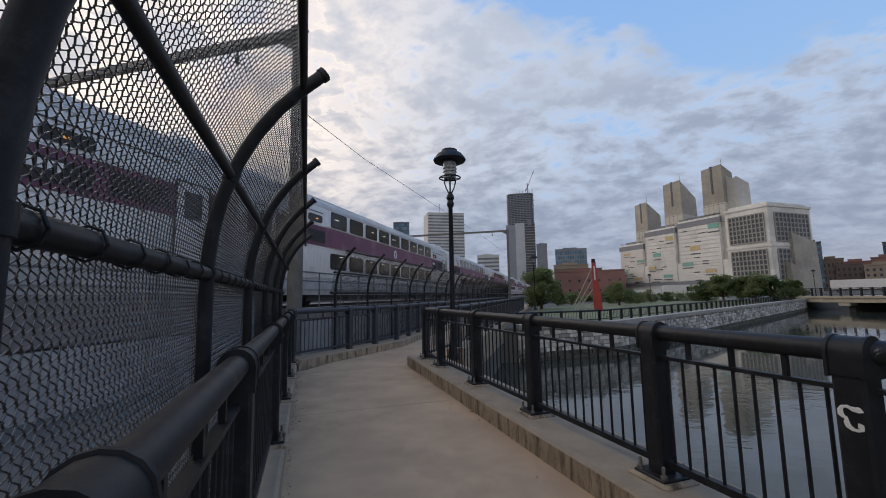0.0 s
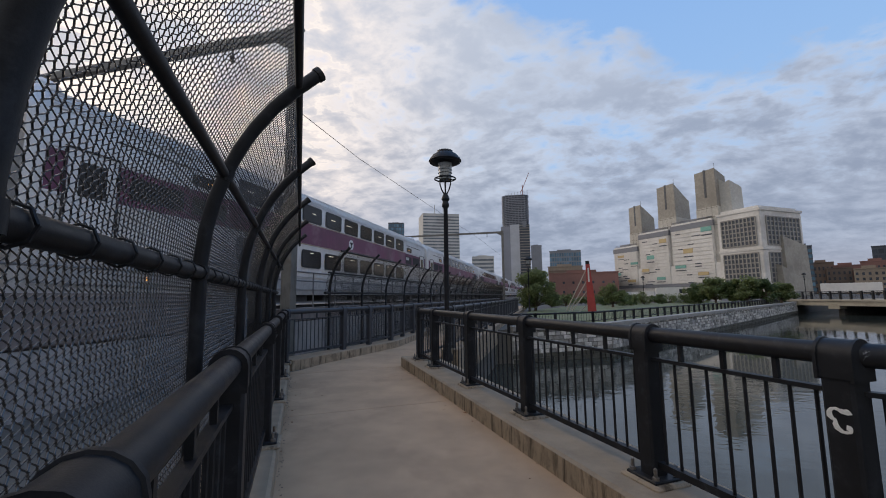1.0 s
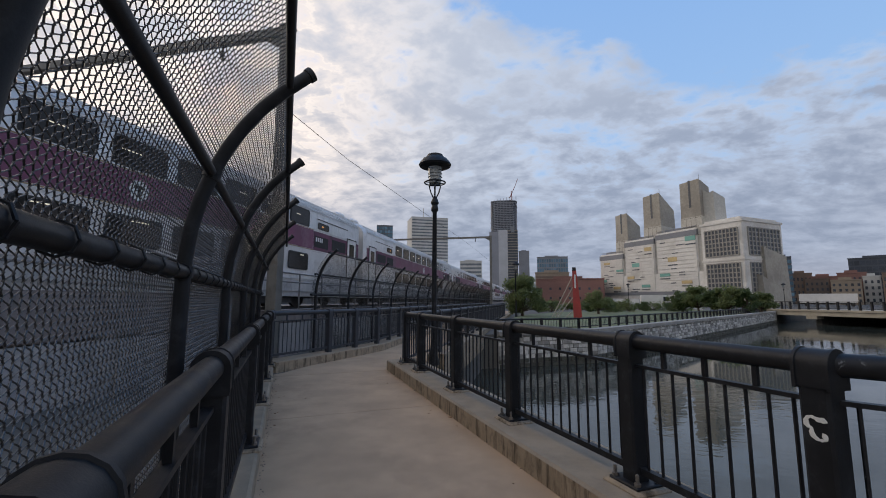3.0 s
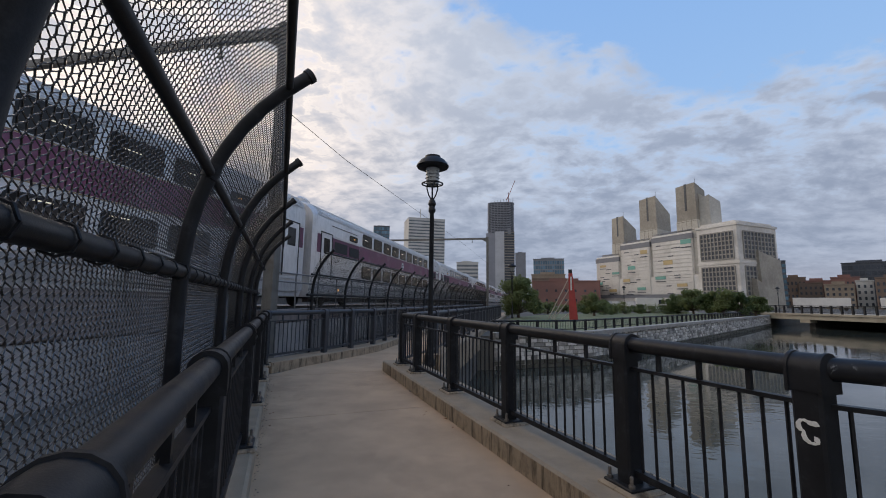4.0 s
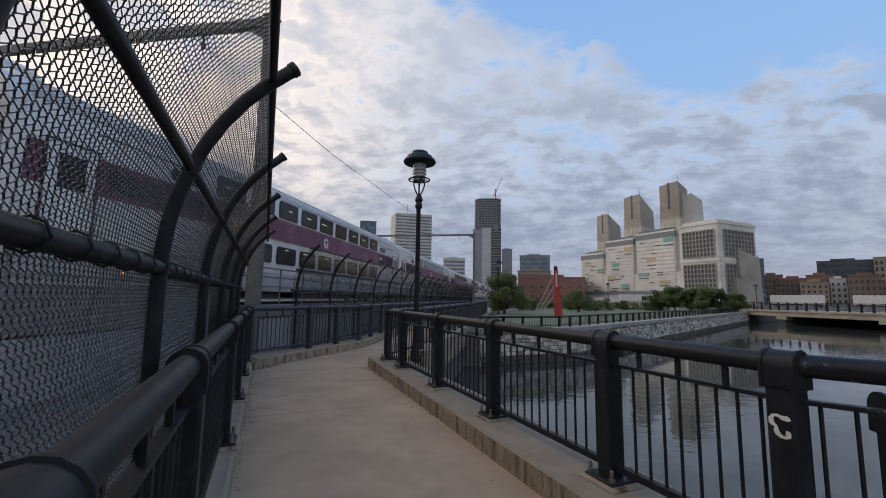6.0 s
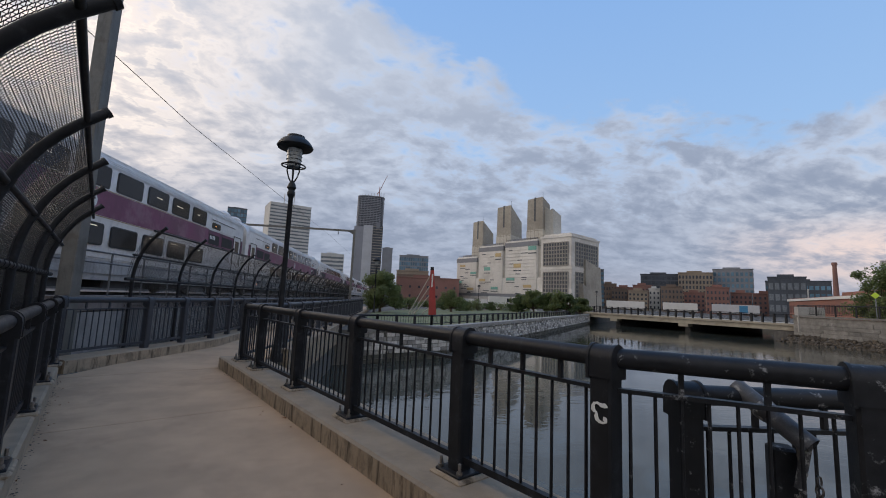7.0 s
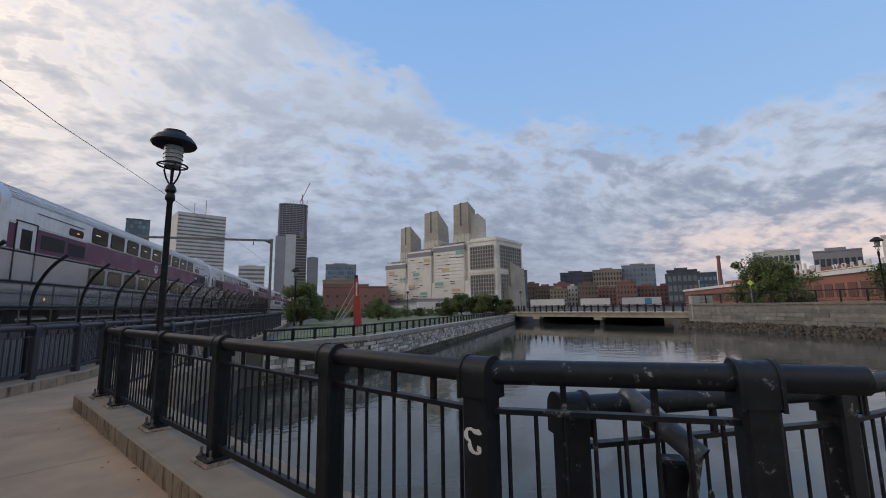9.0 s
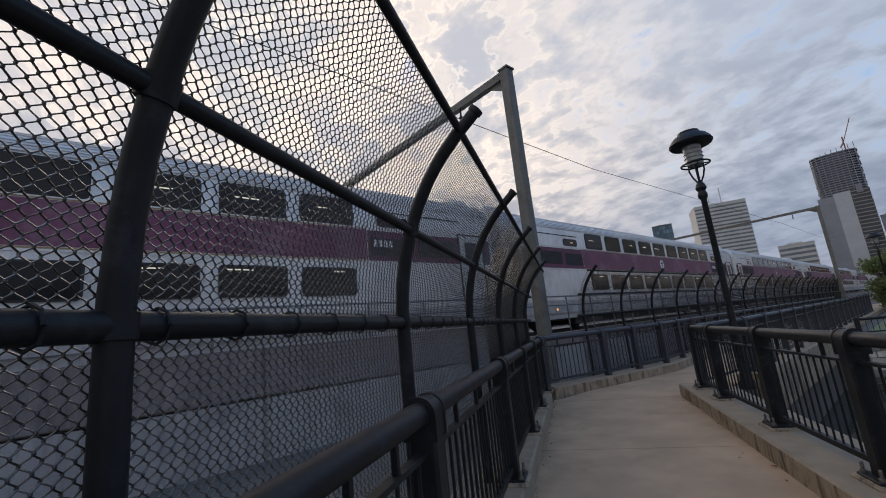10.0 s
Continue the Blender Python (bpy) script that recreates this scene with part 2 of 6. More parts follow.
GRANITE = material("quay granite", (0.46, 0.45, 0.43), 0.85, vary=0.35, scale=2.5, grain=30, bump=0.6, per_piece=0.65, bump_dist=0.03)
ALGAE = material("tide-stained granite", (0.075, 0.075, 0.062), 0.7, vary=0.35, scale=2.5, grain=30, bump=0.6, per_piece=0.3, bump_dist=0.03)
GRANITE_DARK = material("weathered sea wall stone", (0.18, 0.175, 0.165), 0.9, vary=0.3, scale=2.0, grain=30, bump=0.6, per_piece=0.25, stain=(0.45, 0.45, 0.43), stain_amount=0.35, stain_scale=0.8, stain_lo=0.56, bump_dist=0.03)
ROCK = material("shore rubble", (0.085, 0.07, 0.052), 0.9, vary=0.45, scale=3, grain=25, bump=0.7, per_piece=0.4, bump_dist=0.03)
ASPHALT = material("ground earth", (0.10, 0.095, 0.085), 0.95, vary=0.25, scale=0.6, grain=30, bump=0.4)
BALLAST = material("track ballast", (0.13, 0.12, 0.115), 0.95, vary=0.5, scale=14, grain=45, bump=0.9, bump_dist=0.03)
GRASS = material("lawn", (0.125, 0.148, 0.072), 0.95, vary=0.45, scale=1.5, grain=60, bump=0.6, stain=(0.24, 0.20, 0.135), stain_amount=0.65, stain_scale=0.45)
PATH_MAT = material("promenade concrete", (0.31, 0.243, 0.180), 0.88, vary=0.12, scale=1.0, grain=80, bump=0.25, stain=(0.21, 0.17, 0.14), stain_amount=0.35)
STEEL = material("brushed stainless train", (0.69, 0.675, 0.665), 0.40, metal=0.35, vary=0.10, scale=1.2, grain=30, bump=0.08, streak=0.18, stain=(0.30, 0.28, 0.27), stain_amount=0.3, stain_scale=0.7, object_space=True)
PURPLE = material("faded purple train stripe", (0.17, 0.042, 0.095), 0.45, vary=0.25, scale=1.0, grain=30, bump=0.05, stain=(0.27, 0.14, 0.19), stain_amount=0.6, stain_scale=1.1, streak=0.15, object_space=True)
PURPLE_OLD = material("scraped purple paint", (0.15, 0.044, 0.085), 0.6, vary=0.35, scale=1.5, grain=30, bump=0.1, stain=(0.05, 0.043, 0.045), stain_amount=0.6, stain_scale=1.3, streak=0.3, object_space=True)
SKIRT = material("grimy grey train skirt", (0.40, 0.385, 0.375), 0.55, metal=0.2, vary=0.2, scale=1.5, grain=30, bump=0.1, streak=0.3, stain=(0.16, 0.15, 0.14), stain_amount=0.5, stain_scale=0.9, object_space=True)
GLASS = material("tinted train window", (0.016, 0.016, 0.017), 0.10, vary=0.2, scale=2, grain=40, bump=0.0, spec=0.28)
RUBBER = material("black window gasket", (0.012, 0.012, 0.012), 0.6, vary=0.2, bump=0.0)
UNDER = material("dirty underframe", (0.035, 0.032, 0.03), 0.8, vary=0.4, scale=5, grain=60, bump=0.3)
YELLOW = material("yellow pinstripe", (0.33, 0.23, 0.12), 0.5, vary=0.15, bump=0.0)
SIGN_GLOW = glow_material("lit amber display", (1.0, 0.45, 0.10), 0.3)
PIPE = material("dull grey pipe rail", (0.17, 0.17, 0.175), 0.55, metal=0.3, vary=0.25, scale=6, grain=60, bump=0.1)
WATER = water_material()
LEAF_A = leaf_material("green leaves", (0.150, 0.200, 0.098))
LEAF_C = leaf_material("pale green leaves", (0.215, 0.27, 0.155))
LEAF_B = leaf_material("dark green leaves", (0.085, 0.130, 0.062))
BARK = material("tree bark", (0.09, 0.07, 0.05), 0.95, vary=0.4, scale=12, grain=60, bump=0.7)
CABIN_GLOW = glow_material("carriage ceiling light", (1.0, 0.88, 0.66), 0.4)
LAMP_GLOW = glow_material("lit amber marker lamp", (1.0, 0.42, 0.10), 1.6)


# ---- mesh tools ----
class Geo:
    """Vertices and faces of one mesh."""

    def __init__(self):
        self.v, self.f = [], []

    def add(self, verts, faces):
        k = len(self.v)
        self.v += [tuple(p) for p in verts]
        self.f += [tuple(i + k for i in face) for face in faces]
        return self

    def box(self, x0, y0, z0, x1, y1, z1, m=None):
        pts = [Vector((x, y, z)) for z in (z0, z1) for y in (y0, y1) for x in (x0, x1)]
        if m is not None:
            pts = [m @ p for p in pts]
        return self.add(pts, [(0, 2, 3, 1), (4, 5, 7, 6), (0, 1, 5, 4), (2, 6, 7, 3), (0, 4, 6, 2), (1, 3, 7, 5)])

    def cbox(self, x0, y0, z0, x1, y1, z1, c=0.01, m=None):
        """A box whose upright and top edges are chamfered."""
        ring = [(x0 + c, y0), (x1 - c, y0), (x1, y0 + c), (x1, y1 - c), (x1 - c, y1), (x0 + c, y1), (x0, y1 - c), (x0, y0 + c)]
        cx, cy = (x0 + x1) / 2, (y0 + y1) / 2
        kx, ky = (x1 - x0 - 2 * c) / (x1 - x0), (y1 - y0 - 2 * c) / (y1 - y0)
        lay = [[Vector((x, y, z0)) for x, y in ring], [Vector((x, y, z1 - c)) for x, y in ring],
               [Vector((cx + (x - cx) * kx, cy + (y - cy) * ky, z1)) for x, y in ring]]
        pts = [p if m is None else m @ p for layer in lay for p in layer]
        faces = [tuple(range(7, -1, -1)), tuple(range(16, 24))]
        for j in range(2):
            for i in range(8):
                faces.append((j * 8 + i, j * 8 + (i + 1) % 8, j * 8 + 8 + (i + 1) % 8, j * 8 + 8 + i))
        return self.add(pts, faces)

    def tube(self, path, r, n=10, cap=True, spin=0.0):
        """A round tube along a line of points; r: one radius or one for each point."""
        path = [Vector(p) for p in path]
        radii = r if isinstance(r, (list, tuple)) else [r] * len(path)
        rings = []
        side = None
        for i, p in enumerate(path):
            d = (path[min(i + 1, len(path) - 1)] - path[max(i - 1, 0)]).normalized()
            if side is None:
                side = d.cross(Vector((0, 0, 1)))
                if side.length < 0.05:
                    side = d.cross(Vector((1, 0, 0)))
            side = (side - d * side.dot(d)).normalized()
            up = side.cross(d)
            rings.append([p + (side * math.cos(2 * math.pi * k / n + spin) + up * math.sin(2 * math.pi * k / n + spin)) * radii[i] for k in range(n)])
        faces = []
        for j in range(len(path) - 1):
            for k in range(n):
                faces.append((j * n + k, j * n + (k + 1) % n, j * n + n + (k + 1) % n, j * n + n + k))
        if cap:
            faces += [tuple(range(n - 1, -1, -1)), tuple((len(path) - 1) * n + k for k in range(n))]
        return self.add([p for ring in rings for p in ring], faces)

    def lathe(self, profile, n=20, m=None, cap=True):
        """Profile of (radius, height) turned round z."""
        pts = [Vector((r * math.cos(2 * math.pi * k / n), r * math.sin(2 * math.pi * k / n), z)) for r, z in profile for k in range(n)]
        if m is not None:
            pts = [m @ p for p in pts]
        faces = [(j * n + k, j * n + (k + 1) % n, j * n + n + (k + 1) % n, j * n + n + k) for j in range(len(profile) - 1) for k in range(n)]
        if cap:
            faces += [tuple(range(n - 1, -1, -1)), tuple((len(profile) - 1) * n + k for k in range(n))]
        return self.add(pts, faces)

    def prism(self, ring, z0, z1):
        """An upright block over a ring of (x, y), counter-clockwise."""
        n = len(ring)
        pts = [(x, y, z0) for x, y in ring] + [(x, y, z1) for x, y in ring]
        return self.add(pts, [tuple(range(n - 1, -1, -1)), tuple(range(n, 2 * n))] + [(i, (i + 1) % n, n + (i + 1) % n, n + i) for i in range(n)])

    def slab(self, top, depth):
        """A block under a ring of (x, y, z), counter-clockwise."""
        n = len(top)
        pts = [(x, y, z - depth) for x, y, z in top] + list(top)
        return self.add(pts, [tuple(range(n - 1, -1, -1)), tuple(range(n, 2 * n))] + [(i, (i + 1) % n, n + (i + 1) % n, n + i) for i in range(n)])

    def mesh(self, name, smooth=False):
        me = bpy.data.meshes.new(name)
        me.from_pydata(self.v, [], self.f)
        if smooth:
            me.polygons.foreach_set("use_smooth", [True] * len(me.polygons))
            me.set_sharp_from_angle(angle=radians(35))
        me.update()
        return me


def part(name, geo, mat, parent=None, label="", smooth=False, at=None):
    """One mesh object, under a thing or a part."""
    ob = new(name, geo if isinstance(geo, bpy.types.Mesh) else geo.mesh(name, smooth))
    if not ob.data.materials:
        ob.data.materials.append(mat)
    if parent is not None:
        ob.parent = parent
    if at is not None:
        ob.matrix_basis = at
    if label:
        tagged(ob, label)
    return ob


def thing(name, label, category, group="", at=None):
    ob = new(name)
    ob.empty_display_size = 0.2
    if at is not None:
        ob.matrix_basis = at
    return tagged(ob, label, category, group)


def setting(name, geo, mat, label, smooth=False, category=""):
    return tagged(part(name, geo, mat, smooth=smooth), label, category or name.split("_")[0], kind="structure")


def W(s, n, z=0.0):
    """A place on the footbridge: metres along it, across it to the water, and up."""
    return Vector((-0.375 * s + 0.927 * n, 0.927 * s + 0.375 * n, z))


def T(s, n, z=0.0):
    """A place by the railway: metres along the track, across it (negative: towards the rails), and up."""
    return Vector((0.1857 * s + 0.9826 * n, 0.9826 * s - 0.1857 * n, z))


def far(az, d, z=0.0):
    """A place by its heading from the viewpoint."""
    return Vector((0.3 + math.sin(radians(az)) * d, -0.3 + math.cos(radians(az)) * d, z))


def high(el, d):
    return 1.47 + d * math.tan(radians(el))


def ring(points):
    return [(p.x, p.y) for p in points]


# ---- large structure ----
RAIL_TOP, KERB_TOP, WATER_Z = 1.23, 0.20, -1.5
# seawall railing: its posts, rising with the bank
BANK_Y = [(2.05, 1.36), (3.5, 0.95), (4.65, 0.87), (5.8, 0.66), (7.05, 0.38), (9.0, 0.04), (11.2, -0.33), (13.4, -0.72), (15.6, -1.2), (17.6, -1.75)]
BANK = [(x, y, 0.08 * max(0.0, x - 4.8)) for x, y in BANK_Y]
# the channel's outline, seen from above
CHANNEL = [W(0.95, 2.5), W(8.4, 2.5), T(9.6, -2.1), T(18.0, -2.1), Vector((3.5, 18.8, 0)), Vector((7.0, 20.2, 0)), Vector((46, 60, 0)),
           Vector((80, 85, 0)), Vector((95, 40, 0)), Vector((52, 32.3, 0)), Vector((47.6, 8.0, 0)), Vector((28.2, 0.3, 0)),
           Vector((15.6, -1.0, 0)), Vector((4.7, 1.1, 0)), Vector((2.45, 1.55, 0))]


def build_ground():
    bm = bmesh.new()
    outer = [bm.verts.new(p) for p in ((-1500, -1500, -0.03), (2500, -1500, -0.03), (2500, 3500, -0.03), (-1500, 3500, -0.03))]
    inner = [bm.verts.new((p.x, p.y, -0.03)) for p in CHANNEL]
    edges = [bm.edges.new((loop[i], loop[(i + 1) % len(loop)])) for loop in (outer, inner) for i in range(len(loop))]
    bmesh.ops.triangle_fill(bm, edges=edges, use_beauty=True)
    low = [bm.verts.new((p.x, p.y, -3.2)) for p in CHANNEL]
    for i in range(len(inner)):
        j = (i + 1) % len(inner)
        bm.faces.new((inner[i], inner[j], low[j], low[i]))
    bmesh.ops.recalc_face_normals(bm, faces=bm.faces)
    me = bpy.data.meshes.new("ground")
    bm.to_mesh(me)
    tagged(part("ground", me, ASPHALT), "brown earth ground reaching the horizon around the channel", "ground", kind="structure")
    g = Geo()
    g.add([(-60, -40, WATER_Z), (160, -40, WATER_Z), (160, 140, WATER_Z), (-60, 140, WATER_Z)], [(0, 1, 2, 3)])
    tagged(part("water", g, WATER), "dark still channel water with faint ripples", "water", kind="structure")


def build_deck():
    g = Geo()
    # slabs of the bridge deck with open joints between them
    joints = [-7.0, -2.4, 2.15, 5.25, 8.35]
    for a, b in zip(joints, joints[1:]):
        g.slab([W(a + 0.006, -0.36), W(a + 0.006, 1.86), W(b - 0.006, 1.86), W(b - 0.006, -0.36)][::1], 0.25)
    corner = [W(8.36, -0.36), W(8.36, 2.0), T(9.6, -2.45), T(16, -2.45), T(16, -4.45), Vector((-3.45, 8.0, 0)), W(8.6, -0.36)]
    g.slab([Vector((p.x, p.y, 0)) for p in corner], 0.25)
    g.slab([T(16.02, -4.45), T(16.02, -2.45), T(60, -2.45), T(60, -4.45)], 0.25)
    setting("floor", g, CONCRETE, "stained tan concrete footbridge deck with open joints")
    g = Geo()
    g.prism(ring([W(-7, -0.40), W(-7, 1.9), W(8.4, 1.9), W(8.4, -0.40)]), -0.6, -0.05)
    setting("deck_base", g, KERB, "concrete beam under the footbridge deck")


def kerb(name, label, line, width, z0=-0.6, top=KERB_TOP, mat=KERB):
    """A kerb along a line, its body on the left-hand side, with worn edges."""
    g = Geo()
    inner, outer = [], []
    for i, p in enumerate(line):
        a, b = line[max(i - 1, 0)], line[min(i + 1, len(line) - 1)]
        d = (b - a).normalized()
        side = Vector((-d.y, d.x, 0))
        inner.append(p)
        outer.append(p + side * width)
    rings = []
    for p, q in zip(inner, outer):
        e = (q - p).normalized() * 0.025
        rings.append([(p.x, p.y, z0), (p.x, p.y, top - 0.02), (p.x + e.x, p.y + e.y, top), (q.x - e.x, q.y - e.y, top), (q.x, q.y, top - 0.02), (q.x, q.y, z0)])
    n = 6
    faces = [(j * n + k, j * n + n + k, j * n + n + (k + 1) % n, j * n + (k + 1) % n) for j in range(len(rings) - 1) for k in range(n)]
    faces += [tuple(range(n)), tuple((len(rings) - 1) * n + k for k in range(n - 1, -1, -1))]
    g.add([p for r in rings for p in r], faces)
    ob = setting(name, g, mat, label)
    ob.data.materials.append(KERB_PLAIN)
    for face in ob.data.polygons:
        face.material_index = 1 if abs(face.normal.z) > 0.5 else 0
    return ob


FAR_BARRIER = [Vector((-3.62, 8.1, 0)), Vector((-2.87, 9.75, 0)), Vector((-2.05, 11.8, 0)), T(13.6, -4.3), T(16, -4.3), T(60, -4.3)]


def build_kerbs():
    kerb("kerb_water", "grey concrete kerb with dark drip stains", [W(0.05 + 0.6 * i, 1.76 + 0.0085 * i) for i in range(15)][::-1], 0.70)
    kerb("kerb_fence", "grey concrete kerb under the fence rail", [W(-7 + 0.8 * i, -0.36) for i in range(20)], 0.62, mat=KERB_PLAIN)
    kerb("kerb_far", "low concrete kerb under the far barrier", FAR_BARRIER, 0.5)
    kerb("kerb_far_water", "low concrete kerb under the far water rail", [T(60, -2.4), T(9.4, -2.4)], 0.4)


# ---- railings ----
def saddle_geo(h):
    """The cap that folds over the handrail, with a raised rim at each end; rail along x."""
    arc = [(0.072, -0.10)] + [(math.cos(math.pi * k / 8) * 0.072, math.sin(math.pi * k / 8) * 0.072) for k in range(9)] + [(-0.072, -0.10)]
    g, n = Geo(), 11
    rows = [(-0.074, 1.09), (-0.060, 1.09), (-0.058, 1.0), (0.058, 1.0), (0.060, 1.09), (0.074, 1.09)]
    faces = [(j * n + i, j * n + n + i, j * n + n + (i + 1) % n, j * n + (i + 1) % n) for j in range(5) for i in range(n)]
    return g.add([(x, y * r, h + z * r) for x, r in rows for y, z in arc], faces + [tuple(range(n)), tuple(range(6 * n - 1, 5 * n - 1, -1))])


def build_bay(a, b, z0, ztop, mat, thing_ob, struts=3, gap=0.115, r=0.052, name="handrail", skip_rail=False):
    """Handrail, lower rails, short struts and balusters between two post feet, as parts of a railing."""
    a, b = Vector(a), Vector(b)
    L = (b - a).length
    d = (b - a) / L
    flat = Vector((d.x, d.y, 0)).normalized()
    ang = math.atan2(flat.y, flat.x)
    up = Vector((0, 0, 1))
    hc = ztop - r
    if not skip_rail:
        g = Geo().tube([a + up * hc, b + up * hc], r, 16)
        part(name, g, mat, thing_ob, smooth=True)
    sub = hc - 0.165
    low = z0 + 0.115
    for zz, hh, ww, nm in ((sub, 0.022, 0.045, "middle_rail"), (low, 0.045, 0.045, "bottom_rail")):
        g = Geo()
        side = Vector((-flat.y, flat.x, 0)) * ww / 2
        p, q = a + d * 0.05, b - d * 0.05
        g.add([p - side + up * (zz - hh / 2), p + side + up * (zz - hh / 2), p + side + up * (zz + hh / 2), p - side + up * (zz + hh / 2),
               q - side + up * (zz - hh / 2), q + side + up * (zz - hh / 2), q + side + up * (zz + hh / 2), q - side + up * (zz + hh / 2)],
              [(0, 1, 2, 3), (7, 6, 5, 4), (0, 4, 5, 1), (1, 5, 6, 2), (2, 6, 7, 3), (3, 7, 4, 0)])
        part(nm, g, mat, thing_ob)
    for i in range(struts):
        p = a + d * L * (i + 1) / (struts + 1)
        m = Matrix.Translation(p) @ Matrix.Rotation(ang, 4, "Z")
        part("strut", Geo().box(-0.0125, -0.012, sub, 0.0125, 0.012, hc - r * 0.7), mat, thing_ob, at=m)
    count = max(2, round((L - 0.12) / gap))
    shared = Geo().tube([(0, 0, low), (0, 0, sub)], 0.0095, 6).mesh("baluster", True)
    for i in range(count):
        p = a + d * (0.06 + (L - 0.12) * (i + 0.5) / count)
        part("baluster", shared, mat, thing_ob, at=Matrix.Translation(p))


POST_MESH = {}


def put_post(p, ang, mat, parent, height, plate=True, pad=True):
    """A post as a part with its base plate and bolts under it."""
    key = (mat.name, round(height, 3))
    if key not in POST_MESH:
        h = height - 0.055
        plate_me = Geo().cbox(-0.13, -0.12, 0.024, 0.13, 0.12, 0.042, 0.006).mesh("base_plate")
        pad_me = Geo().cbox(-0.17, -0.15, -0.004, 0.17, 0.15, 0.024, 0.015).mesh("grout_pad")
        bolt_me = Geo().lathe([(0.022, 0.04), (0.022, 0.062), (0.012, 0.064), (0.012, 0.112), (0.007, 0.118)], 8).mesh("bolt")
        POST_MESH[key] = (Geo().cbox(-0.062, -0.066, 0.0, 0.062, 0.066, h, 0.014).mesh("post"), saddle_geo(h).mesh("saddle", True), plate_me, pad_me, bolt_me)
    post_me, saddle_me, plate_me, pad_me, bolt_me = POST_MESH[key]
    m = Matrix.Translation(p) @ Matrix.Rotation(ang, 4, "Z")
    post = part("post", post_me, mat, parent, at=m)
    part("saddle", saddle_me, mat, post)
    if plate:
        part("base_plate", plate_me, mat, post)
        if pad:
            part("grout_pad", pad_me, KERB, post)
        for x in (-0.1, 0.1):
            for y in (-0.088, 0.088):
                part("bolt", bolt_me, BOLT, post, at=Matrix.Translation((x, y, 0)))
    return post


def railing(name, label, feet, mat=BLACK, height=RAIL_TOP - KERB_TOP, group="steel railings", plate=True, pad=True, gap=0.115, struts=3):
    """A railing through a row of post feet."""
    th = thing(name, label, "railing", group)
    feet = [Vector(p) for p in feet]
    for i, p in enumerate(feet):
        d = feet[min(i + 1, len(feet) - 1)] - feet[max(i - 1, 0)]
        put_post(p, math.atan2(d.y, d.x), mat, th, height, plate, pad)
        if i + 1 < len(feet):
            q = feet[i + 1]
            build_bay(p, q, 0.0, height, mat, th, struts, gap)
    return th


WATER_POSTS = [0.78, 1.92, 3.58, 5.16, 6.83, 7.81]
FENCE_POSTS = [-3.0, -1.38, 0.24, 1.61, 3.66, 5.31, 6.89, 8.4]


def build_grit():
    """A dark line of grit along both edges of the deck."""
    rnd = random.Random(23)
    g = Geo()
    for side, lim in ((-0.352, 1), (1.852, -1)):
        for i in range(260):
            s, r = rnd.uniform(-1, 8.2), rnd.uniform(0.003, 0.012)
            n = side + lim * abs(rnd.gauss(0, 0.025))
            a0 = rnd.random() * 6
            g.add([W(s + r * math.cos(a0 + k * 1.256) * rnd.uniform(0.6, 1.6), n + r * math.sin(a0 + k * 1.256), 0.002 + 0.004 * rnd.random()) for k in range(5)], [(0, 1, 2, 3, 4)])
    tagged(part("deck_grit", g, DIRT), "dark grit along the edges of the deck", "grit", kind="stuff")


